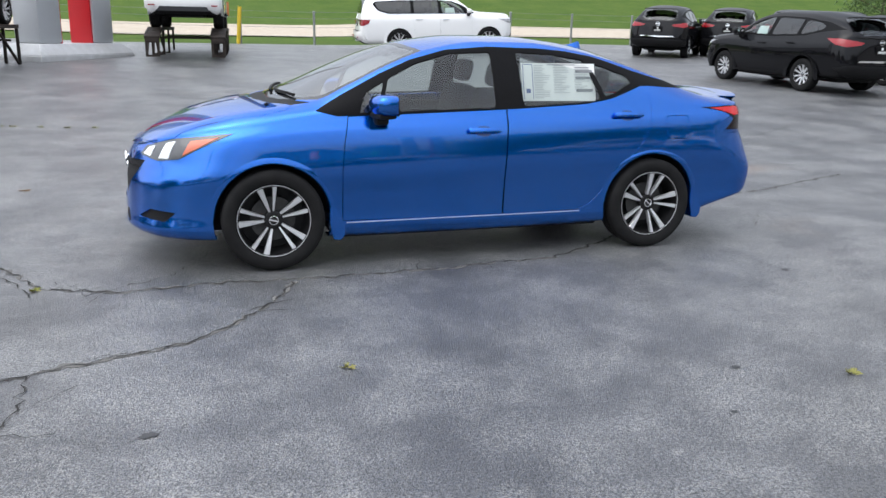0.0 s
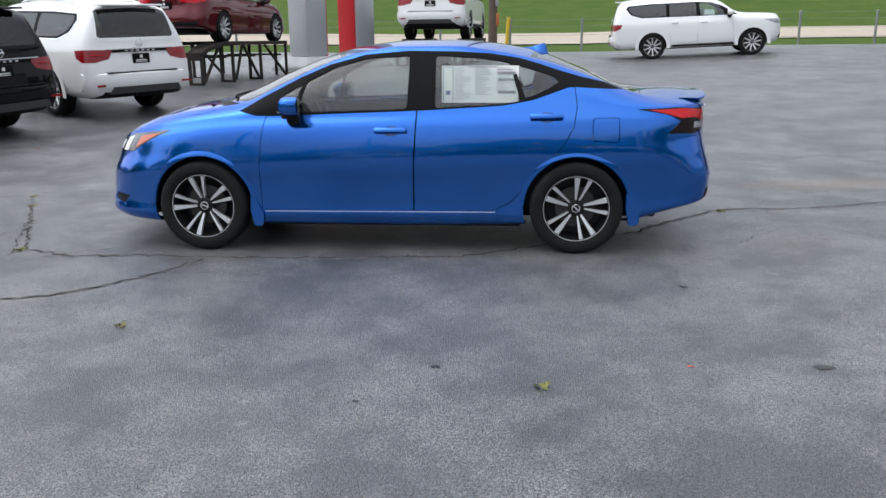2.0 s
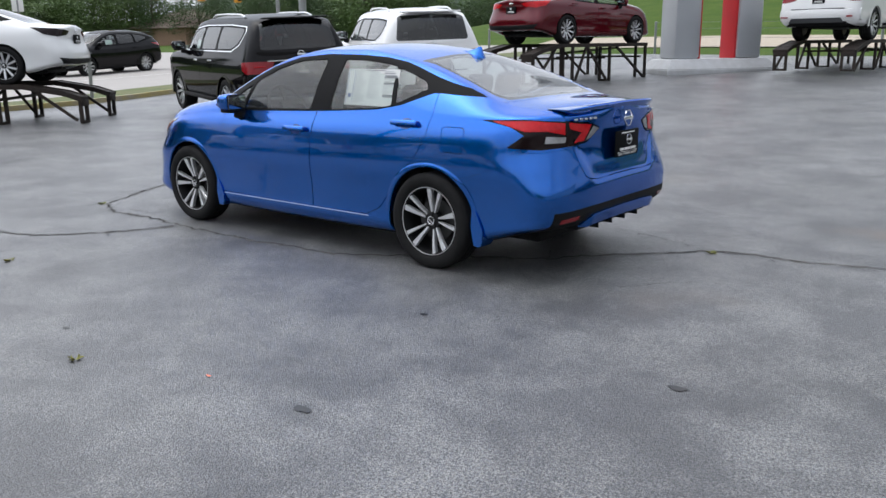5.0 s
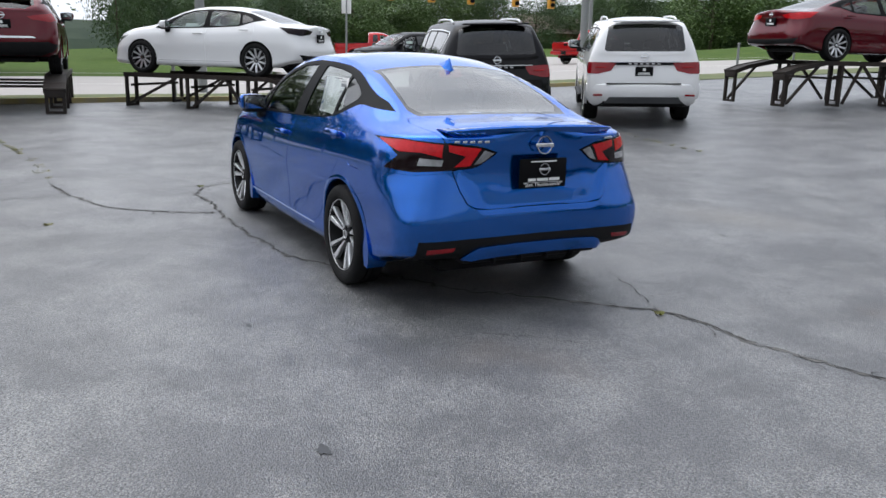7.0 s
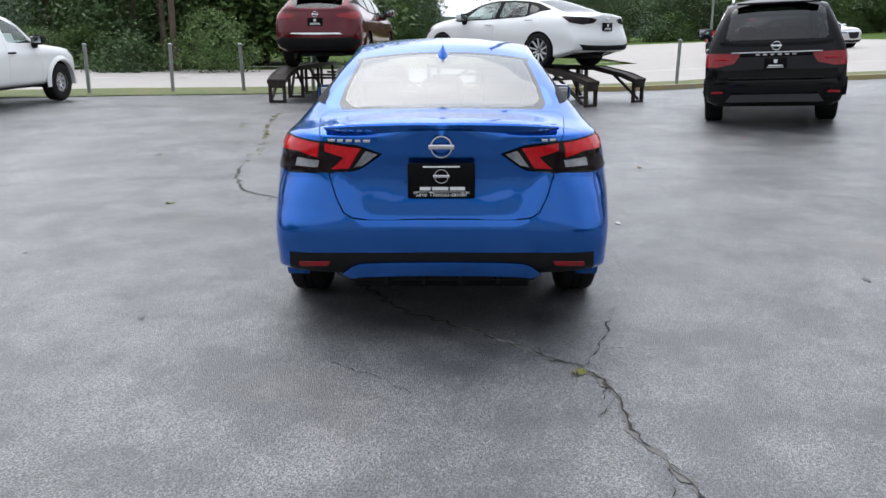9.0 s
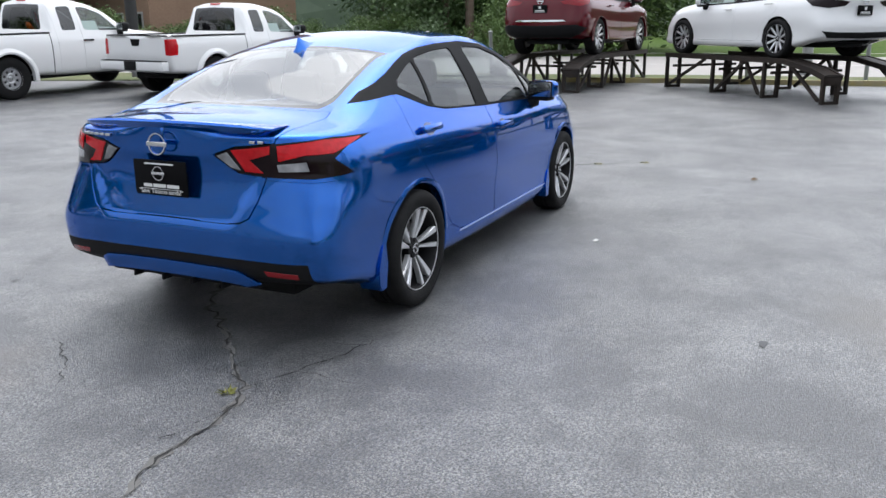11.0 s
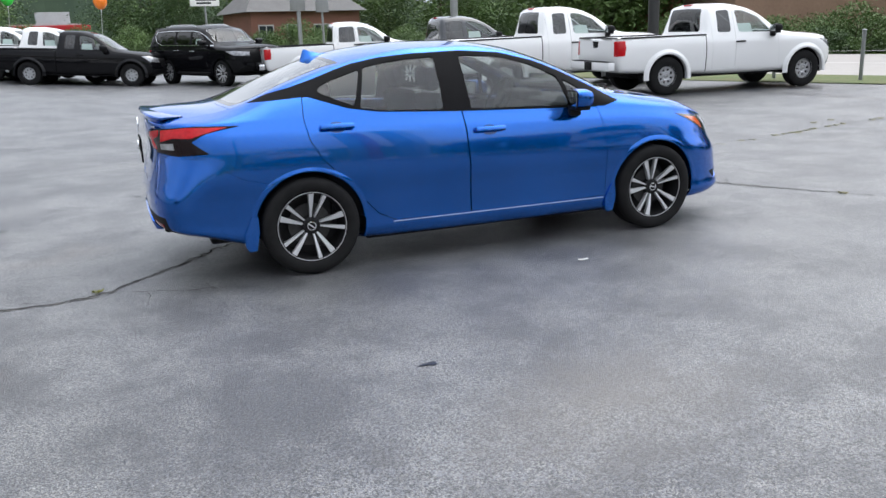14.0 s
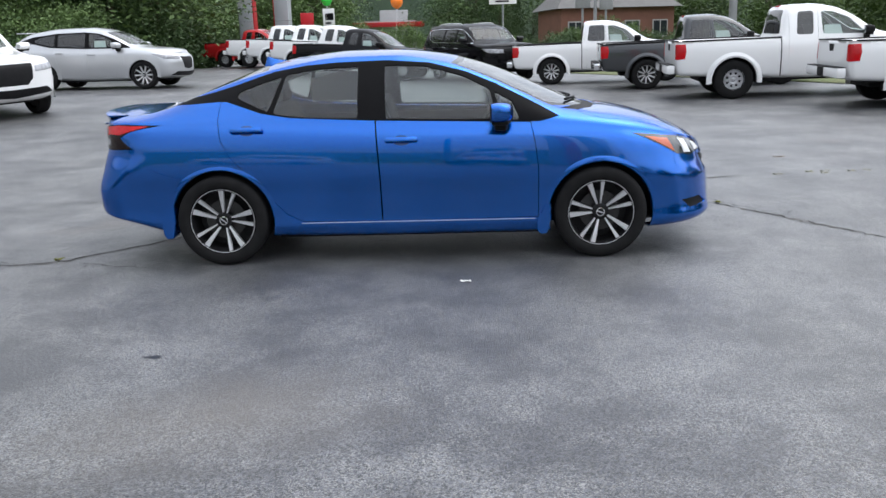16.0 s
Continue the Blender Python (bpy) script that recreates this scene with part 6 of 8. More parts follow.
    if lk["name"] == "large_suv":
        bm = bmesh.new()
        prev = None
        for k in range(17):
            y = -1.0 + 2.0 * k / 16
            xo = 2.945 - 0.20 * abs(y) ** 5 - 0.05 * y * y
            lift = 0.07 * abs(y) ** 3
            ring = [bm.verts.new(q) for q in ((2.60, y, 0.765), (xo - 0.05, y, 0.768), (xo - 0.012, y, 0.745), (xo, y, 0.68), (xo - 0.004, y, 0.60), (xo - 0.03, y, 0.50 + lift), (xo - 0.06, y, 0.44 + lift), (2.60, y, 0.42 + lift))]
            if prev:
                for i in range(8):
                    bm.faces.new((prev[i], prev[(i + 1) % 8], ring[(i + 1) % 8], ring[i]))
            else:
                bm.faces.new(ring)
            prev = ring
        bm.faces.new(prev[::-1])
        bumper = part("rear_bumper", bm, color, car)
        bm = bmesh.new()
        box(bm, (2.86, 0, 0.772), (0.10, 1.30, 0.014), 0.005)
        part("bumper_step", bm, plastic, bumper, "black plastic step on the bumper")
        bm = bmesh.new()
        box(bm, (2.825, 0, 1.145), (0.02, 1.25, 0.020), 0.004)
        part("chrome_strip", bm, chrome, car, "chrome strip over the tailgate")
        bm = bmesh.new()
        box(bm, (2.822, 0, 1.115), (0.016, 1.0, 0.045), 0.004)
        strip = part("badge_panel", bm, trim_black, car, "black strip with plain letter bars")
        plate_text(strip, chrome, (2.8305, 0, 1.115), [(-0.25 + 0.1 * k, 0, 0.055, 0.026) for k in range(6)])
        bm = bmesh.new()
        slab(bm, [(2.935, -0.60, 0.545), (2.935, 0.60, 0.545), (2.905, 0.68, 0.43), (2.905, -0.68, 0.43)], (0.02, 0, 0))
        part("skid_plate", bm, grey_paint, car, "grey skid plate under the rear bumper")
        for side in (-1, 1):
            bm = bmesh.new()
            box(bm, (0, 0, 0), (0.02, 0.17, 0.035), 0.006, pose(2.915, side * 0.80, 0.575, 0, 0, -side * 15))
            part("reflector", bm, deep_red_lens, car, "red bumper reflector")
            bm = bmesh.new()
            box(bm, (0, 0, 0), (0.012, 0.20, 0.016), 0.004, pose(2.805, side * 0.76, 1.055, 0, 0, side * 14))
            part("lamp_bar", bm, lamp_red, car, "bright red bar in the tail lamp")
            bm = bmesh.new()
            pts = [(0.15, 1.862), (0.35, 1.908), (1.0, 1.918), (1.7, 1.908), (1.95, 1.862)]
            for a, b in zip(pts, pts[1:]):
                tube(bm, (a[0], side * 0.62, a[1]), (b[0], side * 0.62, b[1]), 0.018, n=8)
            part("roof_rail", bm, alloy, car, "satin metal roof rail")
            bm = bmesh.new()
            box(bm, (-0.02, side * 0.98, 0.40), (1.9, 0.16, 0.06), 0.02)
            part("running_board", bm, plastic, car)
        bm = bmesh.new()
        box(bm, (2.62, 0, 1.842), (0.20, 1.15, 0.03), 0.012)
        part("roof_spoiler", bm, color, car)
        bm = bmesh.new()
        bar(bm, (2.715, 0.1, 1.36), (2.71, 0.52, 1.37), 0.02)
        part("rear_wiper", bm, plastic, car)
    if lk["name"] == "crossover":
        bm = bmesh.new()
        box(bm, (2.12, 0, 1.56), (0.30, 1.05, 0.03), 0.012, pose(0, 0, 0, 0, 0, 0))
        part("roof_spoiler", bm, color, car)
    if lk.get("bed"):
        bm = bmesh.new()
        box(bm, (2.80, 0, 0.60), (0.16, 1.72, 0.17), 0.03)
        bump = part("rear_bumper", bm, chrome if lk.get("chrome_bumper") else color, car, "step rear bumper")
        bm = bmesh.new()
        box(bm, (2.80, 0, 0.69), (0.15, 1.66, 0.014), 0.004)
        box(bm, (2.888, 0, 0.60), (0.008, 0.32, 0.16), 0.003)
        part("bumper_step", bm, plastic, bump, "black plastic step and plate")
        bm = bmesh.new()
        box(bm, (0.62, 0, 1.715), (0.06, 0.26, 0.03), 0.01)
        part("brake_lamp", bm, lamp_red, car, "red high brake lamp")
        for side in (-1, 1):
            bm = bmesh.new()
            box(bm, (1.66, side * 0.845, 1.135), (1.86, 0.07, 0.03), 0.01)
            part("bed_rail_cap", bm, plastic, car, "black bed rail cap")
        bm = bmesh.new()
        box(bm, (2.68, 0, 1.138), (0.07, 1.60, 0.026), 0.01)
        part("tailgate_cap", bm, plastic, car)
    for x in (s["wf"], s["wr"]):
        for side in (-1, 1):
            if lk["name"] != "sedan":
                bm = bmesh.new()
                prev = None
                yb = s["rows"][2][1] * (1 - s["barrel"] * (x / 2.3) ** 2)
                flare = 0.045 if lk.get("bed") else 0.012
                for a in np.linspace(-8, 188, 19):
                    cs, sn = math.cos(radians(a)), math.sin(radians(a))
                    z = s["r"] + s["arch"] * sn
                    ring = [bm.verts.new((x + (s["arch"] + dr) * cs, side * (yb + dy), s["r"] + (s["arch"] + dr) * sn)) for dr, dy in ((-0.012, -0.05), (-0.012, flare * 0.8), (0.02, flare), (0.09, 0.004))]
                    if prev:
                        for i in range(3):
                            bm.faces.new((prev[i], prev[i + 1], ring[i + 1], ring[i]))
                    prev = ring
                part("arch_flare", bm, color, car)
    # cabin, plainly furnished
    zf = s["rows"][0][0][1][1]
    seat_z = zf + 0.22
    for y in (-0.38, 0.38):
        add_seat(car, -0.05, y, seat_z - (0.12 if lk["name"] == "sedan" else 0.0))
    if not lk.get("bed"):
        if lk["name"] == "sedan":
            add_seat(car, 0.62, 0, seat_z - 0.12, 1.25, True)
        else:
            add_seat(car, 0.95, 0, seat_z, 1.25, True)
    bm = bmesh.new()
    zb = s["rows"][-1][0][1][1]
    box(bm, (-0.95, 0, zb - 0.12), (0.45, 1.40, 0.20), 0.05)
    part("dashboard", bm, plastic, car)
    bm = bmesh.new()
    box(bm, (0.0, 0, zf + 0.12), (1.6 if lk.get("bed") else 2.4, 1.5, 0.05), 0.02)
    part("cabin_floor", bm, plastic, car)
    if sticker:
        for side in (-1, 1):
            bm = bmesh.new()
            zs = zb + 0.17
            yy = s["rows"][-1][1] - 0.09
            slab(bm, [(-0.40, side * yy, zs - 0.09), (-0.06, side * yy, zs - 0.09), (-0.06, side * (yy - 0.05), zs + 0.10), (-0.36, side * (yy - 0.05), zs + 0.10)], (0, -side * 0.002, 0))
            part("window_sheet", bm, paper, car, "white printed sheet inside the window")
    liner(car, s, plastic, s["arch"])
    four_wheels(car, s, lk["style"], lk["rim"])
    return car


def facing(x, y, hx, hy, dz=0.0, pitch=0.0, x0=0.0, y0=0.0, z=None):
    """The pose of a car whose own point (x0, y0) stands at (x, y) and which faces (hx, hy). Its front is at its own -x."""
    a = math.degrees(math.atan2(-hy, -hx))
    r = pose(0, 0, 0, 0, pitch, a)
    o = r @ Vector((x0, y0, 0))
    cx, cy = x - o.x, y - o.y
    zz = ground_z(cx, cy) if z is None else z
    # tilt with the slope of the ground
    fx, fy = math.cos(radians(a)), math.sin(radians(a))
    slope = (ground_z(cx + fx, cy + fy) - ground_z(cx - fx, cy - fy)) / 2
    side = (ground_z(cx - fy, cy + fx) - ground_z(cx + fy, cy - fx)) / 2
    return Matrix.Translation((cx, cy, zz + dz)) @ pose(0, 0, 0, 0, 0, a) @ pose(0, 0, 0, math.degrees(side), -math.degrees(slope) + pitch, 0)


suv_white = road_car(SUV, SUV_LOOK, white_paint, "large white four-wheel-drive wagon seen on the asphalt")
place(suv_white, facing(-5.46, 7.36, -0.829, 0.559, x0=2.83))
suv_black = road_car(SUV, SUV_LOOK, black_paint, "large glossy black four-wheel-drive wagon on the asphalt")
place(suv_black, facing(-7.85, 4.49, -0.949, 0.316, x0=1.535, y0=-0.85))
tagged(suv_white, group="display wagons")
# white wagon along the far edge of the lot
copy_thing(suv_white, facing(5.30, 21.6, 0.995, -0.10, x0=1.535, y0=0.85))
# white wagon with its nose towards the row
copy_thing(suv_white, facing(8.9, -9.6, -0.80, 0.60, x0=-2.3, y0=0.5))
# black wagon by the road
copy_thing(suv_black, facing(-1.0, -21.3, -0.46, 0.89, x0=-1.54, y0=0.85))

cross_red = road_car(CROSS, CROSS_LOOK, red_paint, "dark red crossover raised on a steel display rack")
cross_silver = road_car(CROSS, CROSS_LOOK, silver_paint, "silver crossover parked on the asphalt")
place(cross_silver, facing(8.32, -16.4, -1.0, 0.05, x0=-1.41, y0=0.80))
cross_black = road_car(CROSS, CROSS_LOOK, black_paint, "black crossover parked in a row on the asphalt")
tagged(cross_black, group="row of black crossovers")
place(cross_black, facing(13.24, 19.75, 0.66, 0.75, x0=1.415, y0=-0.80))
for x, y in ((16.3, 20.3), (19.3, 20.8), (22.3, 21.3)):
    copy_thing(cross_black, facing(x, y, 0.66, 0.75, x0=1.415, y0=-0.80))
SMALL.update(wf=-1.31, wr=1.31, r=0.345)
cross_small = road_car(SMALL, dict(SMALL_LOOK, rim=0.215, rear=("xy", [(1.92, 0.1), (1.90, -0.3), (1.88, -0.50), (2.25, -0.56), (2.36, -0.40), (2.37, 0.1)], 1.5)), black_paint, "small black crossover with silver wheels on the asphalt", dark_rear=False)
place(cross_small, facing(10.70, 8.61, -0.03, 1.0, x0=1.27, y0=-0.776) @ Matrix.Scale(0.97, 4))
copy_thing(cross_small, facing(13.9, 9.6, -0.03, 1.0, x0=1.27, y0=-0.776) @ Matrix.Scale(0.97, 4))

sedan_red = road_car(SEDAN, SEDAN_LOOK, red_paint, "dark red sedan raised on a steel display rack", sticker=False)
sedan_white = road_car(SEDAN, SEDAN_LOOK, white_paint, "pearl white sedan raised on a steel display rack")

truck_white = road_car(PICKUP, PICKUP_LOOK, white_paint, "white extended-cab pickup truck with steel wheels on the asphalt")
tagged(truck_white, group="row of pickup trucks")
TRUCK = (-0.985, 0.10)


def truck_at(x, y):
    """A pickup in the row beside the road, by its rear wheel."""
    return facing(x, y, *TRUCK, x0=1.688, y0=0.844) @ Matrix.Scale(1.055, 4)


place(truck_white, truck_at(-8.45, -8.7))
copy_thing(truck_white, truck_at(-6.4, -12.05))
crew_look = dict(PICKUP_LOOK)
crew_look["panes"] = [PICKUP_LOOK["panes"][0], ([(0.10, 1.17), (0.58, 1.18), (0.52, 1.60), (0.10, 1.605)], 1)]
crew_look["style"], crew_look["rim"], crew_look["chrome_bumper"] = "five", 0.225, True
truck_crew = road_car(PICKUP, crew_look, white_paint, "white crew-cab pickup truck with alloy wheels on the asphalt")
tagged(truck_crew, group="row of pickup trucks")
place(truck_crew, truck_at(-3.1, -19.1))
truck_grey = road_car(PICKUP, crew_look, grey_paint, "dark grey crew-cab pickup truck with alloy wheels")
tagged(truck_grey, group="row of pickup trucks")
place(truck_grey, truck_at(-5.2, -15.6))
truck_black = road_car(PICKUP, PICKUP_LOOK, black_paint, "black extended-cab pickup truck by the road")
tagged(truck_black, group="row of pickup trucks")
place(truck_black, facing(4.8, -24.1, -0.96, 0.28, x0=1.6, y0=0.80))
for x, y in ((6.0, -26.4), (7.5, -28.6), (9.0, -31.0)):
    copy_thing(truck_white, facing(x, y, -0.96, 0.28, x0=1.6, y0=0.80))
truck_red = road_car(PICKUP, PICKUP_LOOK, bright_red_paint, "red pickup truck at the end of the row")
place(truck_red, facing(10.9, -33.6, -0.96, 0.28, x0=1.6, y0=0.80))


# ---- display racks ----


def display_rack(length, height, gauge, label):
    """Two raised wheel tracks on braced legs, sloped down at the loading end (+x)."""
    ob = tagged(new("display_rack"), label, "display rack", "steel display racks")
    half = length / 2
    for side in (-1, 1):
        y = side * gauge / 2
        bm = bmesh.new()
        pts = [(-half, height), (half * 0.55, height), (half * 0.86, height - 0.13), (half, height - 0.24)]
        for a, b in zip(pts, pts[1:]):
            bar(bm, (a[0], y, a[1] - 0.03), (b[0] + 0.01, y, b[1] - 0.03), 0.34, 0.03)
            for dy in (-0.17, 0.17):
                bar(bm, (a[0], y + dy, a[1] - 0.045), (b[0] + 0.01, y + dy, b[1] - 0.045), 0.05, 0.09)
        part("wheel_track", bm, rack_steel, ob)
        bm = bmesh.new()
        box(bm, (half - 0.02, y, height - 0.32), (0.05, 0.36, 0.18), 0.01)
        part("end_plate", bm, rack_steel, ob)
        for dy in (-0.15, 0.15):
            for x, z in ((-half + 0.04, height), (-half * 0.30, height), (half * 0.35, height), (half - 0.04, height - 0.26)):
                bm = bmesh.new()
                bar(bm, (x, y + dy, 0.0), (x, y + dy, z - 0.05), 0.06)
                part("leg", bm, rack_steel, ob)
            for x0, x1 in () if dy * side < 0 else ((-half + 0.10, -half * 0.42), (-half * 0.24, half * 0.10), (half * 0.30, half * 0.12), (half - 0.12, half * 0.62)):
                bm = bmesh.new()
                bar(bm, (x0, y + dy, 0.06), (x1, y + dy, height - 0.09), 0.05)
                part("brace", bm, rack_steel, ob)
        for x in (-half + 0.04, -half * 0.30, half * 0.35, half - 0.04):
            bm = bmesh.new()
            bar(bm, (x, y - 0.17, 0.025), (x, y + 0.17, 0.025), 0.05)
            part("foot_bar", bm, rack_steel, ob)
    for x in (-half + 0.04, -half * 0.30, half * 0.35):
        bm = bmesh.new()
        bar(bm, (x, -gauge / 2, height * 0.62), (x, gauge / 2, height * 0.62), 0.05)
        part("cross_bar", bm, rack_steel, ob)
    return ob


def racked(car, s, rear_x, rear_y, hx, hy, side, hub_z, height, label):
    """Sets a car on a rack: its rear hub on the given side (-1 left, 1 right) at that place and height."""
    n = math.hypot(hx, hy)
    m = facing(rear_x, rear_y, hx / n, hy / n, x0=s["wr"], y0=side * s["track"], z=0)
    c = m.translation
    a = math.degrees(math.atan2(-hy, -hx))
    place(car, Matrix.Translation((c.x, c.y, hub_z - s["r"])) @ pose(0, 0, 0, 0, 0, a))
    g = ground_z(c.x, c.y)
    rack = display_rack(s["wr"] - s["wf"] + 1.75, hub_z - s["r"] - g + 0.012, 2 * s["track"], label)
    off = pose(0, 0, 0, 0, 0, a) @ Vector((0.45, 0, 0))
    place(rack, Matrix.Translation((c.x + off.x, c.y + off.y, g)) @ pose(0, 0, 0, 0, 0, a))
    return rack


racked(sedan_white, SEDAN, -11.0, 1.9, -0.72, -0.69, -1, 1.16, 0.7, "weathered dark steel rack under the white sedan")
racked(sedan_red, SEDAN, -6.0, 12.9, 0.15, 0.99, 1, 1.75, 0.95, "weathered dark steel rack under the red sedan")
racked(cross_red, CROSS, -12.4, -1.82, -0.995, 0.09, 1, 1.18, 0.75, "weathered dark steel rack under the red crossover")
suv_up = copy_thing(suv_white, Matrix())
tagged(suv_up, "large white four-wheel-drive wagon raised on a steel rack")
racked(suv_up, SUV, -0.65, 19.1, 0.08, 0.99, 1, 1.82, 0.8, "weathered dark steel rack under the white wagon")

# ---- sign towers ----
tower_white = grain(material("silver_cladding", (0.50, 0.52, 0.54), 0.35, 0.3), (0.43, 0.45, 0.47), 2.0, 0.6)
tower_red = grain(material("red_cladding", (0.55, 0.015, 0.022), 0.4), (0.48, 0.012, 0.02), 3.0, 0.6)
base_paint = grain(material("pale_grey_painted_concrete", (0.50, 0.51, 0.52), 0.7), (0.38, 0.38, 0.38), 5.0, 0.8, 0.3, 60)


def sign_tower(label, height=9.0, length=3.1, depth=1.0):
    ob = tagged(new("sign_tower"), label, "sign tower", "sign towers")
    bm = bmesh.new()
    h = 0.36
    lo = [(-0.25, -0.25), (length + 0.25, -0.25), (length + 0.25, depth + 0.25), (-0.25, depth + 0.25)]
    hi = [(0.0, 0.0), (length, 0.0), (length, depth), (0.0, depth)]
    a = [bm.verts.new((x, y, -0.25)) for x, y in lo]
    m = [bm.verts.new((x, y, 0.08)) for x, y in lo]
    b = [bm.verts.new((x, y, h)) for x, y in hi]
    for p, q in ((a, m), (m, b)):
        for i in range(4):
            bm.faces.new((p[i], p[(i + 1) % 4], q[(i + 1) % 4], q[i]))
    bm.faces.new(b)
    bmesh.ops.bevel(bm, geom=bm.edges[:], offset=0.02, segments=2, affect="EDGES")
    part("plinth", bm, base_paint, ob, "pale grey painted concrete plinth")
    for x0, x1, inner in ((0.15, 0.95, 1), (2.15, 2.95, -1)):
        bm = bmesh.new()
        box(bm, ((x0 + x1) / 2, depth / 2, h + height / 2), (x1 - x0, depth - 0.2, height), 0.07)
        leg = part("column", bm, tower_white, ob, "silver clad column")
        for k in range(4):
            bm = bmesh.new()
            box(bm, ((x0 + x1) / 2, depth / 2, h + 1.9 + 2.0 * k), (x1 - x0 + 0.006, depth - 0.194, 0.012), 0.0)
            part("panel_joint", bm, trim_black, leg)
        bm = bmesh.new()
        xi = x1 + 0.02 if inner > 0 else x0 - 0.02
        box(bm, (xi, depth / 2, h + height / 2), (0.06, depth - 0.32, height), 0.01)
        part("red_panel", bm, tower_red, leg, "red inner panel")
    return ob


tower = sign_tower("tall silver and red sign tower on a concrete plinth")
ta = math.degrees(math.atan2(2.6, 1.75))
place(tower, Matrix.Translation((-5.05, 17.0, ground_z(-4.2, 18.3) + 0.03)) @ pose(0, 0, 0, 0, 0, ta))
copy_thing(tower, Matrix.Translation((12.0, -40.0, ground_z(11, -40) + 0.02)) @ pose(0, 0, 0, 0, 0, 178))

# ---- posts and poles ----
wood = grain(material("weathered_pole_wood", (0.085, 0.06, 0.042), 0.9), (0.13, 0.10, 0.075), 5.0, 0.8, 0.5, 30)
yellow = grain(material("yellow_paint", (0.62, 0.42, 0.02), 0.6), (0.5, 0.34, 0.03), 8.0, 0.6)
dark_metal = grain(material("dark_pole_metal", (0.035, 0.035, 0.037), 0.5, 0.4), (0.05, 0.05, 0.05), 8.0, 0.6)


def post(height, r, mat, name, label, category, group, cap=True):
    ob = tagged(new(name), label, category, group)
    bm = tube(bmesh.new(), (0, 0, -0.1), (0, 0, height), r, r, 12)
    part("shaft", bm, mat, ob)
    if cap:
        bm = bmesh.new()
        bmesh.ops.create_uvsphere(bm, u_segments=10, v_segments=6, radius=r * 1.25, matrix=Matrix.Translation((0, 0, height)) @ Matrix.Diagonal((1, 1, 0.6, 1)))
        part("cap", bm, mat, ob)
    return ob


fence_post = post(1.15, 0.045, galvanised, "fence_post", "grey galvanised steel fence post in the verge", "fence post", "fence posts")
spots = []
for y in (24, 21, 18, 15, 12, 9, 6, 3.5, 1.0, -1.6, -3.4, -5.1, -6.8, -8.6, -10.4):
    spots.append((lot_west(y) - 1.15, y))
for k, (x, y) in enumerate(spots):
    m = Matrix.Translation((x, y, ground_z(x, y))) @ pose(0, 0, 0, random.uniform(-2, 2), random.uniform(-3, 3), 0)
    if k == 0:
        place(fence_post, m)
    else:
        copy_thing(fence_post, m)
north_post = post(1.25, 0.05, galvanised, "fence_post", "grey steel post of the wire fence below the hill", "fence post", "hill fence posts")
north = [(-11 + 2.9 * k, 28.6 + 0.25 * math.sin(k)) for k in range(16)]
for k, (x, y) in enumerate(north):
    m = Matrix.Translation((x, y, ground_z(x, y) - 0.03))
    if k == 0:
        place(north_post, m)
    else:
        copy_thing(north_post, m)
bm = bmesh.new()
for (x0, y0), (x1, y1) in zip(north, north[1:]):
    for h in (0.25, 0.6, 0.95, 1.2):
        bar(bm, (x0, y0, ground_z(x0, y0) + h), (x1, y1, ground_z(x1, y1) + h), 0.012)
tagged(new("fence_wire", mesh_from(bm, "fence_wire", galvanised, False)), "thin grey wires strung between fence posts", "fence wire", kind="stuff")

utility = tagged(new("utility_pole"), "tall brown weathered wooden utility pole", "pole")
bm = tube(bmesh.new(), (0, 0, -0.3), (0, 0, 11), 0.19, 0.12, 14)
part("shaft", bm, wood, utility)
bm = bmesh.new()
box(bm, (0.17, -0.05, 1.9), (0.14, 0.18, 0.30), 0.02)
part("meter_box", bm, galvanised, utility, "grey meter box")
bm = bmesh.new()
box(bm, (0.18, -0.06, 1.25), (0.16, 0.12, 0.5), 0.02)
part("orange_cover", bm, grain(material("orange_plastic", (0.45, 0.14, 0.04), 0.6), (0.35, 0.12, 0.05), 8.0, 0.5), utility, "orange cable cover")
place(utility, Matrix.Translation((-0.10, 27.9, ground_z(0, 27.9))))
bollard = tagged(new("bollard"), "yellow painted steel guard post beside the pole", "bollard")
bm = tube(bmesh.new(), (0, 0, -0.1), (0, 0, 1.35), 0.075, 0.075, 14)
part("shaft", bm, yellow, bollard)
place(bollard, Matrix.Translation((0.45, 27.6, ground_z(0.45, 27.6)))  @ pose(0, 0, 0, 0, 4, 0))

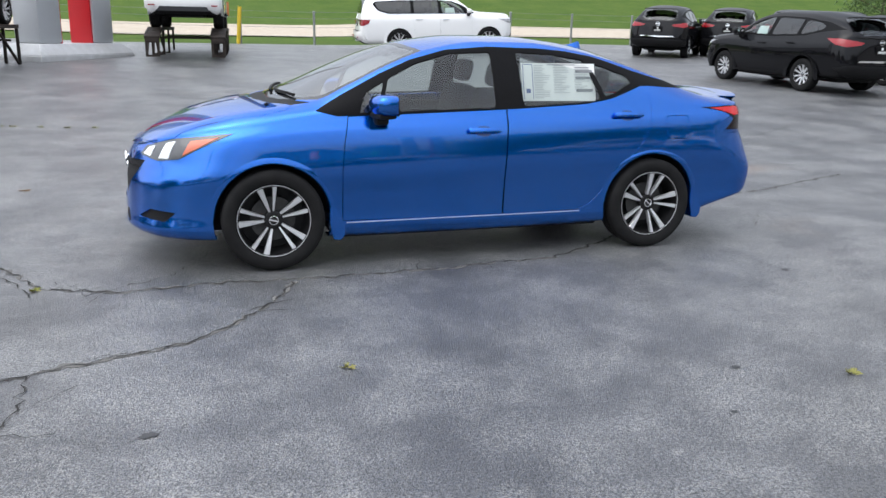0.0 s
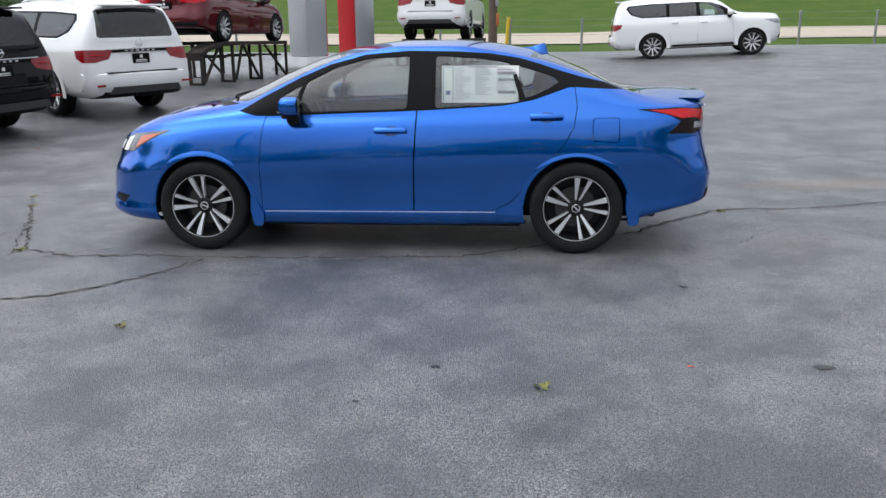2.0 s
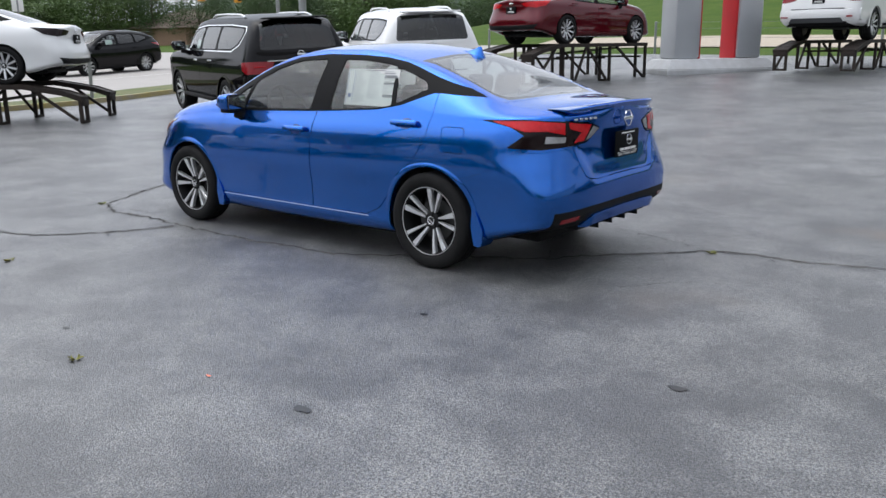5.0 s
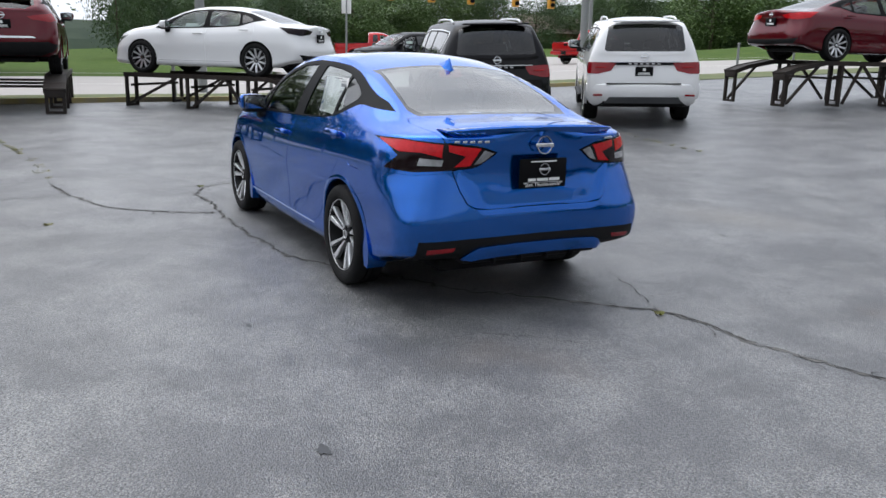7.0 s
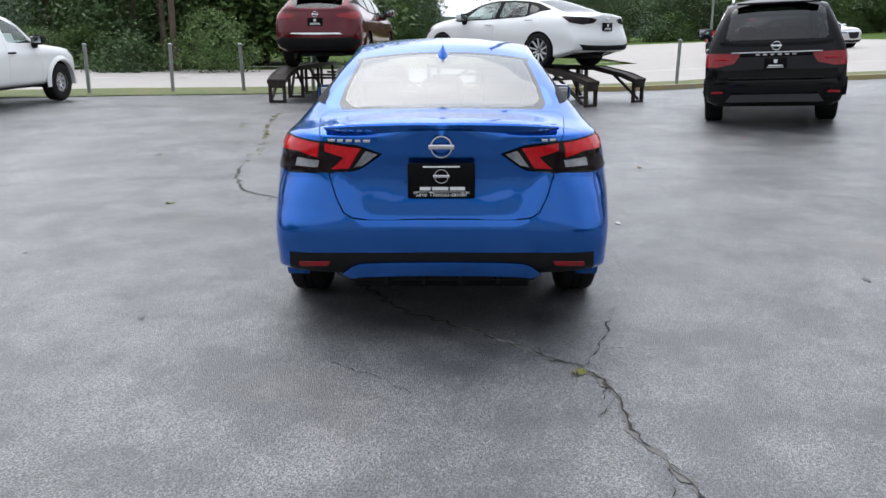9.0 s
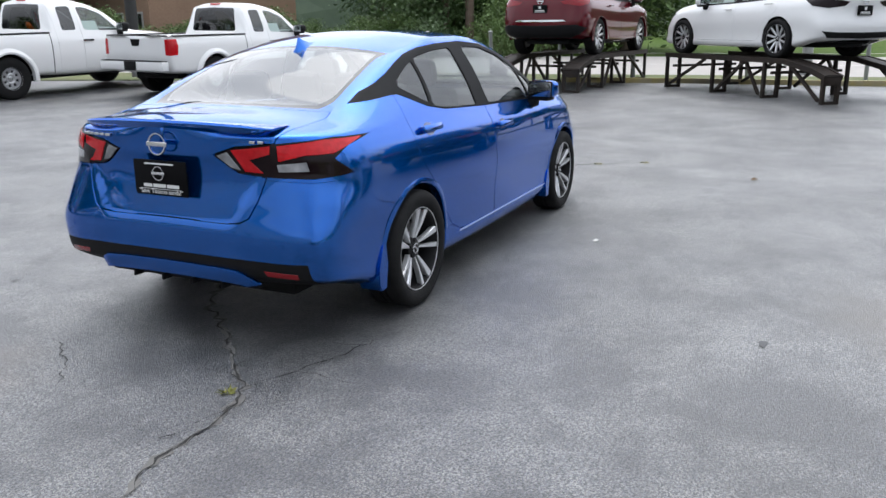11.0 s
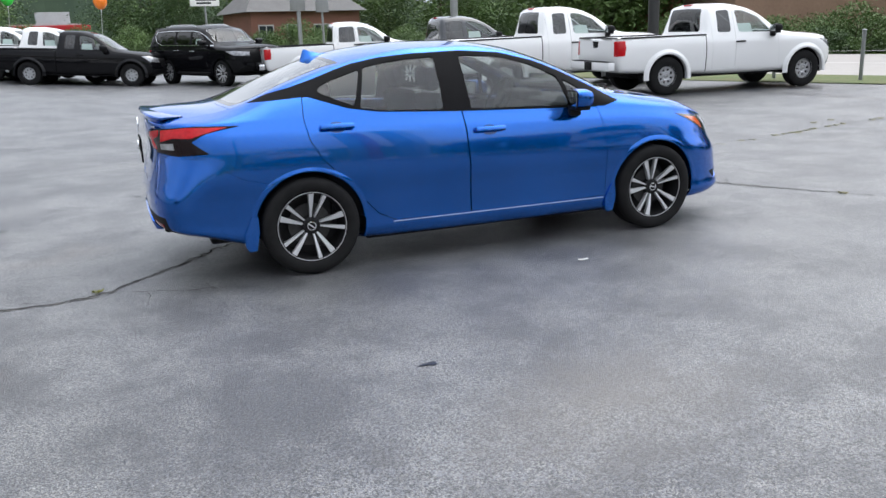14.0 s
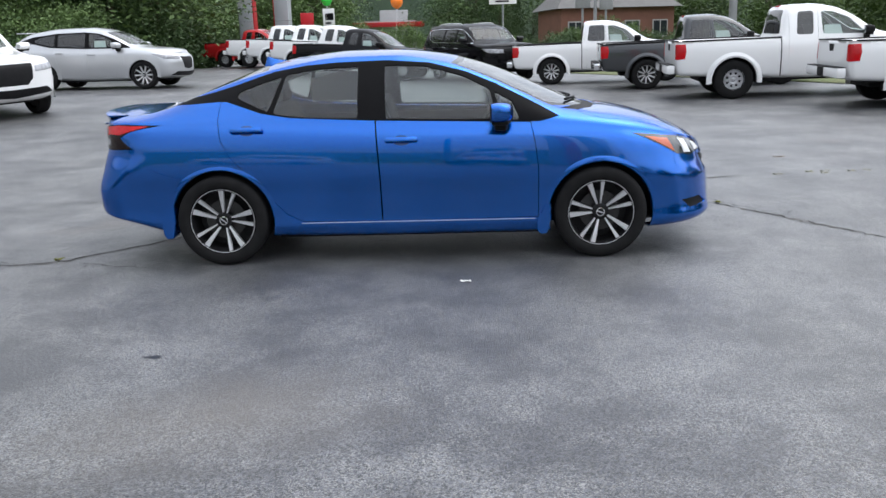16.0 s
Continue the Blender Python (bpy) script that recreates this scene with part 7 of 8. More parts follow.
for x, y, h, r, mt, nm, lb in ((-18.8, 15.9, 10, 0.14, galvanised, "light_pole", "grey steel light pole beside the road"), (-12.6, -14.9, 9, 0.16, dark_metal, "light_pole", "dark square light pole among the bushes"), (-9.9, -23.6, 9, 0.14, galvanised, "light_pole", "grey round light pole behind the trucks"), (-18.2, 2.2, 9, 0.13, galvanised, "light_pole", "grey light pole at the roadside"), (-32.9, 12.1, 3.4, 0.05, galvanised, "sign_post", "slim post with a white road sign"), (-26.0, -10.4, 9, 0.12, wood, "utility_pole", "thin wooden pole in the scrub"), (-29.0, -11.8, 9, 0.12, wood, "utility_pole", "thin wooden pole in the scrub"), (13.5, -47.0, 9, 0.12, galvanised, "light_pole", "grey light pole by the far lot"), (-8.0, -42.0, 9, 0.10, galvanised, "light_pole", "slim grey light pole across the road")):
    ob = post(h, r, mt, nm, lb, "pole", "", False)
    place(ob, Matrix.Translation((x, y, ground_z(x, y) - 0.05)))
    if nm == "sign_post":
        bm = bmesh.new()
        box(bm, (0.02, 0, 3.0), (0.02, 0.5, 0.7), 0.01)
        part("sign_plate", bm, print_white, ob, "white sign plate")
    elif mt is galvanised:
        bm = bmesh.new()
        tube(bm, (0, 0, h - 0.2), (1.6, 0, h + 0.2), 0.05, 0.04, 8)
        part("arm", bm, mt, ob)

# traffic signals on a mast over the crossing
signal_yellow = grain(material("signal_yellow", (0.62, 0.30, 0.02), 0.5), (0.5, 0.25, 0.03), 9.0, 0.5)
mast = tagged(new("signal_mast"), "grey mast arm carrying yellow traffic signals", "traffic signal")
bm = tube(bmesh.new(), (0, 0, 0), (0, 0, 6.2), 0.14, 0.11, 12)
part("shaft", bm, galvanised, mast)
bm = tube(bmesh.new(), (0, 0, 5.6), (0, -16, 6.0), 0.09, 0.05, 10)
part("arm", bm, galvanised, mast)
for y in (-3.0, -5.5, -8.5, -11.0, -13.5, -15.2):
    bm = bmesh.new()
    box(bm, (0, y, 4.95), (0.28, 0.36, 1.05), 0.03)
    head = part("signal_head", bm, signal_yellow, mast)
    for z in (4.62, 4.95, 5.28):
        bm = bmesh.new()
        tube(bm, (0.10, y, z), (0.24, y, z), 0.12, 0.13, 12)
        part("lamp_hood", bm, trim_black, head, "black lamp hood")
    bm = bmesh.new()
    bar(bm, (0, y, 5.4), (0, y, 5.9), 0.05)
    part("hanger", bm, galvanised, mast)
place(mast, Matrix.Translation((-36.5, 29.5, -0.42)) @ pose(0, 0, 0, 0, 0, 0))

# ---- trees and bushes ----


def leaf_mesh(name, centres, leaf, per, mat, spread, seed):
    """Many small leaves in clumps round the given centres."""
    r = np.random.default_rng(seed)
    n = len(centres) * per
    c = np.repeat(np.array(centres), per, 0) + r.normal(0, 1, (n, 3)) * spread * np.array([1, 1, 0.8])
    d = r.normal(0, 1, (n, 3)) + np.array([0, 0, 0.6])
    d /= np.linalg.norm(d, axis=1)[:, None]
    t = np.cross(d, r.normal(0, 1, (n, 3)))
    t /= np.linalg.norm(t, axis=1)[:, None]
    b = np.cross(d, t)
    s = leaf * r.uniform(0.6, 1.3, (n, 1))
    verts = np.stack([c - t * s, c - b * s * 0.5 + d * s * 0.12, c + t * s, c + b * s * 0.5 + d * s * 0.12], 1).reshape(-1, 3)
    faces = np.arange(n * 4).reshape(-1, 4)
    me = bpy.data.meshes.new(name)
    me.from_pydata(verts.tolist(), [], faces.tolist())
    me.materials.append(mat)
    return me


def make_tree(h, rad, seed, mat, label, leaf=0.16):
    r = random.Random(seed)
    ob = tagged(new("tree"), label, "tree", "trees round the lot")
    bm = bmesh.new()
    tube(bm, (0, 0, -0.3), (0.1, 0, h * 0.45), 0.045 * h * 0.5, 0.02 * h * 0.6, 9)
    tube(bm, (0.1, 0, h * 0.44), (0.0, 0.1, h * 0.85), 0.02 * h * 0.6, 0.03, 7)
    ends = []
    for k in range(9):
        a, z = r.uniform(0, 6.28), h * r.uniform(0.28, 0.7)
        e = (math.cos(a) * rad * r.uniform(0.5, 0.85), math.sin(a) * rad * r.uniform(0.5, 0.85), z + h * r.uniform(0.08, 0.22))
        tube(bm, (0.08, 0, z), e, 0.012 * h * 0.6, 0.02, 6)
        ends.append(e)
    part("trunk", bm, bark, ob, "brown trunk and limbs")
    centres = []
    for _ in range(95):
        a, u = r.uniform(0, 6.28), r.uniform(-1, 1)
        rr = r.uniform(0.45, 1.0) ** 0.6
        w = math.sqrt(1 - u * u)
        lump = 1 + 0.28 * math.sin(3 * a + seed) * math.cos(4 * u + seed)
        centres.append((math.cos(a) * w * rad * rr * lump, math.sin(a) * w * rad * rr * lump, h * 0.55 + u * h * 0.46 * rr))
    crown = new("crown", leaf_mesh("crown", centres, leaf * 0.62 * h / 7, 110, mat, 0.085 * h, seed))
    crown.parent = ob
    crown["kind"] = "stuff"
    return ob


def make_bush(w, h, seed, mat, label):
    r = random.Random(seed)
    ob = tagged(new("bush"), label, "bush", "roadside bushes")
    bm = bmesh.new()
    for k in range(5):
        a = r.uniform(0, 6.28)
        tube(bm, (0, 0, -0.1), (math.cos(a) * w * 0.3, math.sin(a) * w * 0.3, h * 0.6), 0.03, 0.012, 5)
    part("stem", bm, bark, ob)
    cs = []
    for _ in range(42):
        a, rr = r.uniform(0, 6.28), math.sqrt(r.random())
        cs.append((math.cos(a) * rr * w / 2, math.sin(a) * rr * w / 2, h * r.uniform(0.12, 1.0) * (1 - 0.55 * rr * rr)))
    f = new("foliage", leaf_mesh("foliage", cs, 0.062, 120, mat, 0.22, seed))
    f.parent = ob
    return ob


T1 = make_tree(9.5, 3.6, 3, leaf_dark, "dark green broadleaf tree with a dense uneven crown")
T2 = make_tree(11.5, 4.2, 8, leaf_mid, "mid green broadleaf tree with a tall uneven crown")
T3 = make_tree(8.0, 3.2, 15, leaf_dark, "dark green rounded tree at the wood's edge")
B1 = make_bush(3.2, 2.2, 5, leaf_mid, "overgrown green bush beside the road")
B2 = make_bush(2.6, 1.6, 9, leaf_dark, "low dark green bush beside the road")
rnd = random.Random(21)
place(T1, Matrix.Translation((-70.0, 5.6, 0.0)) @ Matrix.Diagonal((0.62, 0.62, 1.1, 1)))
place(T2, Matrix.Translation((-34.0, -9.8, 0.0)))
place(T3, Matrix.Translation((-30.5, -13.5, 0.0)))
trees = []
for k in range(9):  # wood beyond the road, south-west
    trees.append((-33 - rnd.uniform(0, 10), -6.5 - 1.5 * k + rnd.uniform(-1, 1)))
for k in range(13):  # far tree line, west
    trees.append((-86 - rnd.uniform(0, 16), 11 + 2.7 * k + rnd.uniform(-1.2, 1.2)))
for k in range(30):  # low woods up the crossing, far off
    a, d = radians(124 + 1.3 * k + rnd.uniform(-0.5, 0.5)), 114 + rnd.uniform(-7, 6)
    trees.append((d * math.cos(a), d * math.sin(a)))
for k in range(8):
    trees.append((-70 - rnd.uniform(0, 10), -30 + 4.0 * k + rnd.uniform(-1.5, 1.5)))
for k in range(34):  # far tree line, south
    trees.append((-42 + 2.5 * k + rnd.uniform(-1.5, 1.5), -72 - rnd.uniform(0, 14)))
for k in range(16):  # wood at the lot's southern side
    trees.append((15.0 + 1.5 * k + rnd.uniform(-0.8, 0.8), -30 - rnd.uniform(0, 8) + 0.3 * k))
for k in range(16):  # unseen row added in the east, to darken reflections in the cars
    trees.append((40 + rnd.uniform(0, 8), -45 + 5.5 * k + rnd.uniform(-1.5, 1.5)))
for k in range(5):
    trees.append((-24.5 - 1.2 * k + rnd.uniform(-1, 1), -36 - 3.2 * k + rnd.uniform(-1, 1)))
trees = [(x, y) for x, y in trees if not (1.0 < x < 13.0 and -88 < y < -60)]
for x, y in trees:
    sc = rnd.uniform(0.85, 1.2)
    copy_thing((T1, T2, T3)[rnd.randrange(3)], Matrix.Translation((x, y, land_z(x, y))) @ pose(0, 0, 0, 0, 0, rnd.uniform(0, 360)) @ Matrix.Diagonal((sc, sc, sc * rnd.uniform(0.58, 0.80), 1)))
place(B1, Matrix.Translation((-26.0, -9.0, 0.1)))
place(B2, Matrix.Translation((-25.0, -12.0, 0.1)))
path = along_edge(90)
for k in range(95):
    p, o = path[rnd.randrange(44, 88)]
    d = rnd.uniform(15.5, 21.0)
    q = p + o * d
    sc = rnd.uniform(0.6, 1.1)
    copy_thing((B1, B2)[rnd.randrange(2)], Matrix.Translation((q.x, q.y, land_z(q.x, q.y))) @ pose(0, 0, 0, 0, 0, rnd.uniform(0, 360)) @ Matrix.Diagonal((sc, sc, sc * rnd.uniform(0.45, 0.85), 1)))
for k in range(22):  # shrubs in front of the restaurant and the house
    x, y = -20.0 + 1.6 * k + rnd.uniform(-0.6, 0.6), -58.0 - rnd.uniform(0, 3)
    sc = rnd.uniform(0.8, 1.25)
    copy_thing((B1, B2)[rnd.randrange(2)], Matrix.Translation((x, y, land_z(x, y))) @ pose(0, 0, 0, 0, 0, rnd.uniform(0, 360)) @ Matrix.Diagonal((sc, sc, sc, 1)))
for k in range(26):
    x, y = 14.0 + rnd.uniform(0, 20), -27.0 - rnd.uniform(0, 4)
    sc = rnd.uniform(0.9, 1.5)
    copy_thing((B1, B2)[rnd.randrange(2)], Matrix.Translation((x, y, land_z(x, y))) @ pose(0, 0, 0, 0, 0, rnd.uniform(0, 360)) @ Matrix.Diagonal((sc, sc, sc, 1)))

for k in range(120):  # undergrowth below the woods
    x, y = rnd.choice(trees)
    x, y = x + rnd.uniform(-2.5, 3.5), y + rnd.uniform(-2, 3)
    sc = rnd.uniform(1.0, 1.9)
    copy_thing((B1, B2)[rnd.randrange(2)], Matrix.Translation((x, y, land_z(x, y))) @ pose(0, 0, 0, 0, 0, rnd.uniform(0, 360)) @ Matrix.Diagonal((sc, sc, sc, 1)))
# wooded ridge on the horizon
ridge_mat = grain(material("distant_woods", (0.018, 0.036, 0.020), 0.95), (0.036, 0.058, 0.030), 0.35, 0.9, 1.0, 0.9)
bm = bmesh.new()
prev = None
for k in range(121):
    a = radians(95 + 205 * k / 120)
    cr = 150 + 14 * math.sin(5 * a)
    ht = 11 + 3.5 * math.sin(4 * a + 1) + 2.0 * math.sin(11 * a) + rnd.uniform(-0.9, 0.9)
    if math.degrees(a) < 146:
        ht = ht * 0.3 + 7.6
    if 174.5 < math.degrees(a) < 181:
        ht *= 0.35
    ring = [bm.verts.new((math.cos(a) * (cr + d), math.sin(a) * (cr + d), h)) for d, h in ((-14, -1), (-9, ht * 0.35), (-4, ht * 0.75 + rnd.uniform(-0.6, 0.6)), (2, ht), (14, ht * 0.4), (25, -1))]
    if prev:
        for i in range(5):
            bm.faces.new((prev[i], prev[i + 1], ring[i + 1], ring[i]))
    prev = ring
tagged(new("backdrop_ridge", mesh_from(bm, "backdrop_ridge", ridge_mat, False)), "distant dark green wooded ridge", "ridge", "", "structure")

# ---- buildings ----
brick = grain(material("tan_brick", (0.36, 0.23, 0.16), 0.9), (0.27, 0.17, 0.12), 8.0, 0.8, 0.4, 60)
red_brick = grain(material("red_brown_brick", (0.24, 0.11, 0.075), 0.9), (0.18, 0.085, 0.06), 8.0, 0.8, 0.4, 60)
roof_grey = grain(material("grey_shingle_roof", (0.13, 0.125, 0.12), 0.9), (0.18, 0.175, 0.17), 12.0, 0.8, 0.4, 40)
roof_brown = grain(material("brown_shingle_roof", (0.15, 0.11, 0.085), 0.9), (0.20, 0.15, 0.12), 12.0, 0.8, 0.4, 40)
window_dark = material("dark_window", (0.03, 0.035, 0.04), 0.08, 0.0, 0.5)


def building(name, label, m, w, d, h, wall_mat, roof_mat, cols, floors, gable=0.0):
    ob = tagged(new(name), label, "building")
    bm = bmesh.new()
    box(bm, (0, 0, h / 2), (w, d, h), 0.0)
    part("wall", bm, wall_mat, ob)
    bm = bmesh.new()
    if gable:
        a, b = w / 2 + 0.5, d / 2 + 0.5
        lo = [(-a, -b), (a, -b), (a, b), (-a, b)]
        v = [bm.verts.new((x, y, h)) for x, y in lo] + [bm.verts.new((-a * 0.55, 0, h + gable)), bm.verts.new((a * 0.55, 0, h + gable))]
        for f in ((0, 1, 5, 4), (1, 2, 5), (2, 3, 4, 5), (3, 0, 4)):
            bm.faces.new([v[i] for i in f])
        bm.faces.new([v[i] for i in (3, 2, 1, 0)])
    else:
        box(bm, (0, 0, h + 0.15), (w + 0.3, d + 0.3, 0.3), 0.03)
    part("roof", bm, roof_mat, ob)
    for fl in range(floors):
        for c in range(cols):
            x = -w / 2 + w * (c + 0.5) / cols
            z = 1.5 + fl * 3.0
            for sy in (-1, 1):
                bm = bmesh.new()
                box(bm, (x, sy * (d / 2 + 0.02), z), (1.3, 0.10, 1.4), 0.01)
                wnd = part("window", bm, concrete, ob)
                bm = bmesh.new()
                for dx in (-0.3, 0.3):
                    box(bm, (x + dx, sy * (d / 2 + 0.065), z), (0.52, 0.02, 1.2), 0.0)
                part("pane", bm, window_dark, wnd, "dark window pane")
    return place(ob, m)


# unseen block added behind the camera, so that car paint reflects less sky
building("east_backdrop_block", "plain grey unseen block added to close the lot's east side", Matrix.Translation((30.0, -4.0, 0.2)) @ pose(0, 0, 0, 0, 0, 90), 44, 12, 6.0, concrete, roof_grey, 12, 1)
building("hotel", "tan brick building with dark windows behind bushes", Matrix.Translation((-34.0, -33.0, 0)) @ pose(0, 0, 0, 0, 0, 62), 16, 8, 8.0, brick, roof_grey, 5, 2)
building("brick_building", "red-brown brick building behind trees", Matrix.Translation((-33.5, -48.0, 0)) @ pose(0, 0, 0, 0, 0, 55), 14, 8, 7.0, red_brick, roof_grey, 5, 2)
building("house", "low house with a grey hipped roof across the road", Matrix.Translation((-12.5, -66.0, 0.6)) @ pose(0, 0, 0, 0, 0, 10), 9.5, 7, 3.2, red_brick, roof_grey, 4, 1, 2.6)
building("far_house", "low tan building with a brown hipped roof beyond the crossing", Matrix.Translation((-96.0, 68.0, 0.6)) @ pose(0, 0, 0, 0, 0, 100), 22, 10, 3.4, brick, roof_brown, 7, 1, 2.6)

cafe = tagged(new("restaurant"), "white roadside restaurant with a red flat roof band", "building")
bm = bmesh.new()
box(bm, (0, 0, 1.7), (11, 7, 3.4))
part("wall", bm, base_paint, cafe)
bm = bmesh.new()
box(bm, (0, 0, 3.0), (13.5, 9, 0.5), 0.05)
part("roof_band", bm, tower_red, cafe, "red roof fascia band")
bm = bmesh.new()
box(bm, (-1.5, 0, 3.9), (5.0, 4.0, 1.3), 0.05)
part("parapet", bm, base_paint, cafe, "white roof parapet")
for x in (-4, -2, 0, 2, 4):
    bm = bmesh.new()
    box(bm, (x, 3.52, 1.5), (1.5, 0.06, 1.6))
    part("window", bm, window_dark, cafe, "dark shop window")
place(cafe, Matrix.Translation((8.0, -88.0, land_z(8, -60))) @ pose(0, 0, 0, 0, 0, 5) @ Matrix.Diagonal((0.62, 0.62, 1.0, 1)))

# signs and balloons across the road
for x, y, z, w, h, lb, mt in ((-2.7, -40.5, 3.6, 1.5, 0.75, "white sign board with dark bars on a pole", print_white), (10.2, -52.0, 2.6, 0.9, 1.1, "red shop sign board on a pole", tower_red), (8.7, -52.0, 2.8, 0.8, 1.2, "white shop sign board on a pole", print_white), (-6.0, -33.0, 3.1, 0.7, 1.0, "white road sign seen from its back", galvanised), (-6.9, -32.0, 2.9, 0.6, 0.9, "grey road sign seen from its back", galvanised)):
    sg = tagged(new("sign"), lb, "sign", "roadside signs")
    bm = tube(bmesh.new(), (0, 0, 0), (0, 0, z), 0.05, 0.05, 8)
    part("pole", bm, galvanised, sg)
    bm = bmesh.new()
    box(bm, (0, 0.06, z), (w, 0.05, h), 0.02)
    board = part("board", bm, mt, sg)
    if mt is print_white:
        plate_text(board, trim_black, (0, 0.087, z), [(-w * 0.05, h * 0.05, w * 0.7, h * 0.38), (0.05, -h * 0.3, w * 0.5, h * 0.12)], ax=(1, 0, 0), off=(0, 1, 0))
    place(sg, Matrix.Translation((x, y, ground_z(x, y) - 0.05)))
for x, y, z, col, nm in ((6.06, -34.6, 3.62, (0.02, 0.55, 0.04), "green"), (2.4, -30.8, 3.25, (0.85, 0.20, 0.01), "orange")):
    bl = tagged(new("balloon"), f"shiny {nm} balloon on a thin string", "balloon", "balloons")
    bm = bmesh.new()
    bmesh.ops.create_uvsphere(bm, u_segments=20, v_segments=14, radius=0.27)
    for v in bm.verts:
        k = (v.co.z / 0.27)
        v.co.x *= 1 - 0.12 * max(-k, 0)
        v.co.y *= 1 - 0.12 * max(-k, 0)
        v.co.z *= 1.12
    part("skin", bm, material(nm + "_rubber", col, 0.25, 0.0, 0.3), bl)
    bm = bmesh.new()
    tube(bm, (0, 0, -0.35), (0, 0, -0.29), 0.03, 0.01, 8)
    bar(bm, (0, 0, -0.35), (0.15, 0.1, -2.4), 0.008)
    part("string", bm, print_white, bl, "thin white string and knot")
    place(bl, Matrix.Translation((x, y, z)))

# cars on the roads, far off
copy_thing(truck_red, facing(-41.5, 17.5, 0.3, 0.95))
copy_thing(truck_red, facing(-30.5, 25.5, -0.3, 0.95))
copy_thing(cross_silver, facing(-40.2, 20.2, 0.9, 0.4))
copy_thing(cross_black, facing(-27.0, 12.5, 0.2, -0.98))

# ---- cracks, weeds, spots and litter on the asphalt ----
crack_mat = grain(material("crack_dark", (0.012, 0.012, 0.012), 0.9), (0.035, 0.032, 0.028), 30.0, 0.7)
crack_edge = grain(material("crack_rim_pale", (0.15, 0.145, 0.135), 0.9), (0.09, 0.088, 0.085), 25.0, 0.8)
weed_mat = grain(material("weed_green", (0.16, 0.18, 0.035), 0.8), (0.30, 0.25, 0.09), 30.0, 0.9)
CRACKS = [
    ([(-3.76, 1.04), (-3.14, -0.05), (-2.64, -0.92), (-2.18, -1.11), (-1.78, -1.04), (-1.23, -1.06), (-0.45, -1.06), (0.57, -0.96), (1.2, -0.55), (1.8, -0.19), (2.14, 0.2), (2.56, 0.64), (2.83, 0.74), (3.13, 0.73), (3.6, 0.84), (4.3, 1.15), (5.2, 1.5)], 0.014, True),
    ([(-3.3, -2.35), (-2.61, -2.23), (-2.17, -2.09), (-1.86, -1.99), (-1.66, -1.8), (-1.41, -1.5), (-1.24, -1.12)], 0.016, True),
    ([(-2.5, -2.22), (-2.5, -2.51), (-2.56, -2.9), (-2.5, -3.3)], 0.012, False),
    ([(-9.5, -3.1), (-7.06, -2.86), (-5.26, -2.50), (-4.1, -2.45), (-2.9, -2.30)], 0.014, False),
    ([(-2.39, -1.12), (-1.9, -0.8), (-1.7, -0.35)], 0.010, False),
    ([(2.52, -0.52), (2.67, -0.3), (2.9, -0.07)], 0.006, False),
    ([(2.56, 0.65), (2.13, 0.82), (1.7, 0.95)], 0.008, False),
    ([(-2.65, -1.10), (-2.9, -0.6), (-3.15, -0.05)], 0.010, False),
    ([(9.0, 3.5), (10.4, 5.2), (11.6, 6.0), (13.5, 6.8)], 0.03, False),
    ([(4.0, 3.6), (5.2, 4.4), (6.4, 4.5), (7.6, 5.2)], 0.014, False),
    ([(-5.5, -1.4), (-6.6, 0.4), (-7.0, 2.0)], 0.012, False),
]


def jagged(pts, step_len, amp, rnd):
    out = []
    for a, b in zip(pts, pts[1:]):
        a, b = Vector(a), Vector(b)
        n = max(2, int((b - a).length / step_len))
        d = (b - a).normalized()
        for k in range(n):
            p = a.lerp(b, k / n)
            out.append(p + Vector((-d.y, d.x)) * rnd.gauss(0, amp))
    out.append(Vector(pts[-1]))
    return out


def strip(bm, pts, wide, z, rnd):
    prev = None
    for i, p in enumerate(pts):
        d = (pts[min(i + 1, len(pts) - 1)] - pts[max(i - 1, 0)])
        d = d.normalized() if d.length else Vector((1, 0))
        o = Vector((-d.y, d.x)) * wide * rnd.choice((0.12, 0.3, 0.5, 0.75, 1.0)) * 0.5
        g = ground_z(p.x, p.y) + z
        ring = (bm.verts.new((p.x + o.x, p.y + o.y, g)), bm.verts.new((p.x - o.x, p.y - o.y, g)))
        if prev:
            bm.faces.new((prev[0], prev[1], ring[1], ring[0]))
        prev = ring


rnd = random.Random(5)
for pts, wide, rim in CRACKS:
    line = jagged(pts, 0.04, 0.013, rnd)
    bm = bmesh.new()
    strip(bm, line, wide, 0.006, rnd)
    for _ in range(int(len(line) / 9)):
        s0 = line[rnd.randrange(len(line))]
        a = rnd.uniform(0, 6.28)
        e = s0 + Vector((math.cos(a), math.sin(a))) * rnd.uniform(0.06, 0.28)
        strip(bm, jagged([tuple(s0), tuple(e)], 0.04, 0.008, rnd), wide * 0.5, 0.006, rnd)
    tagged(new("crack", mesh_from(bm, "crack", crack_mat)), "dark jagged crack in the asphalt", "crack", "cracks", "structure")
    if rim:
        bm = bmesh.new()
        strip(bm, [p + Vector((rnd.gauss(0, 0.008), rnd.gauss(0, 0.008))) for p in line], wide * 3.2, 0.003, rnd)
        tagged(new("crack_rim", mesh_from(bm, "crack_rim", crack_edge)), "pale crumbled rim of a crack", "crack", "cracks", "structure")


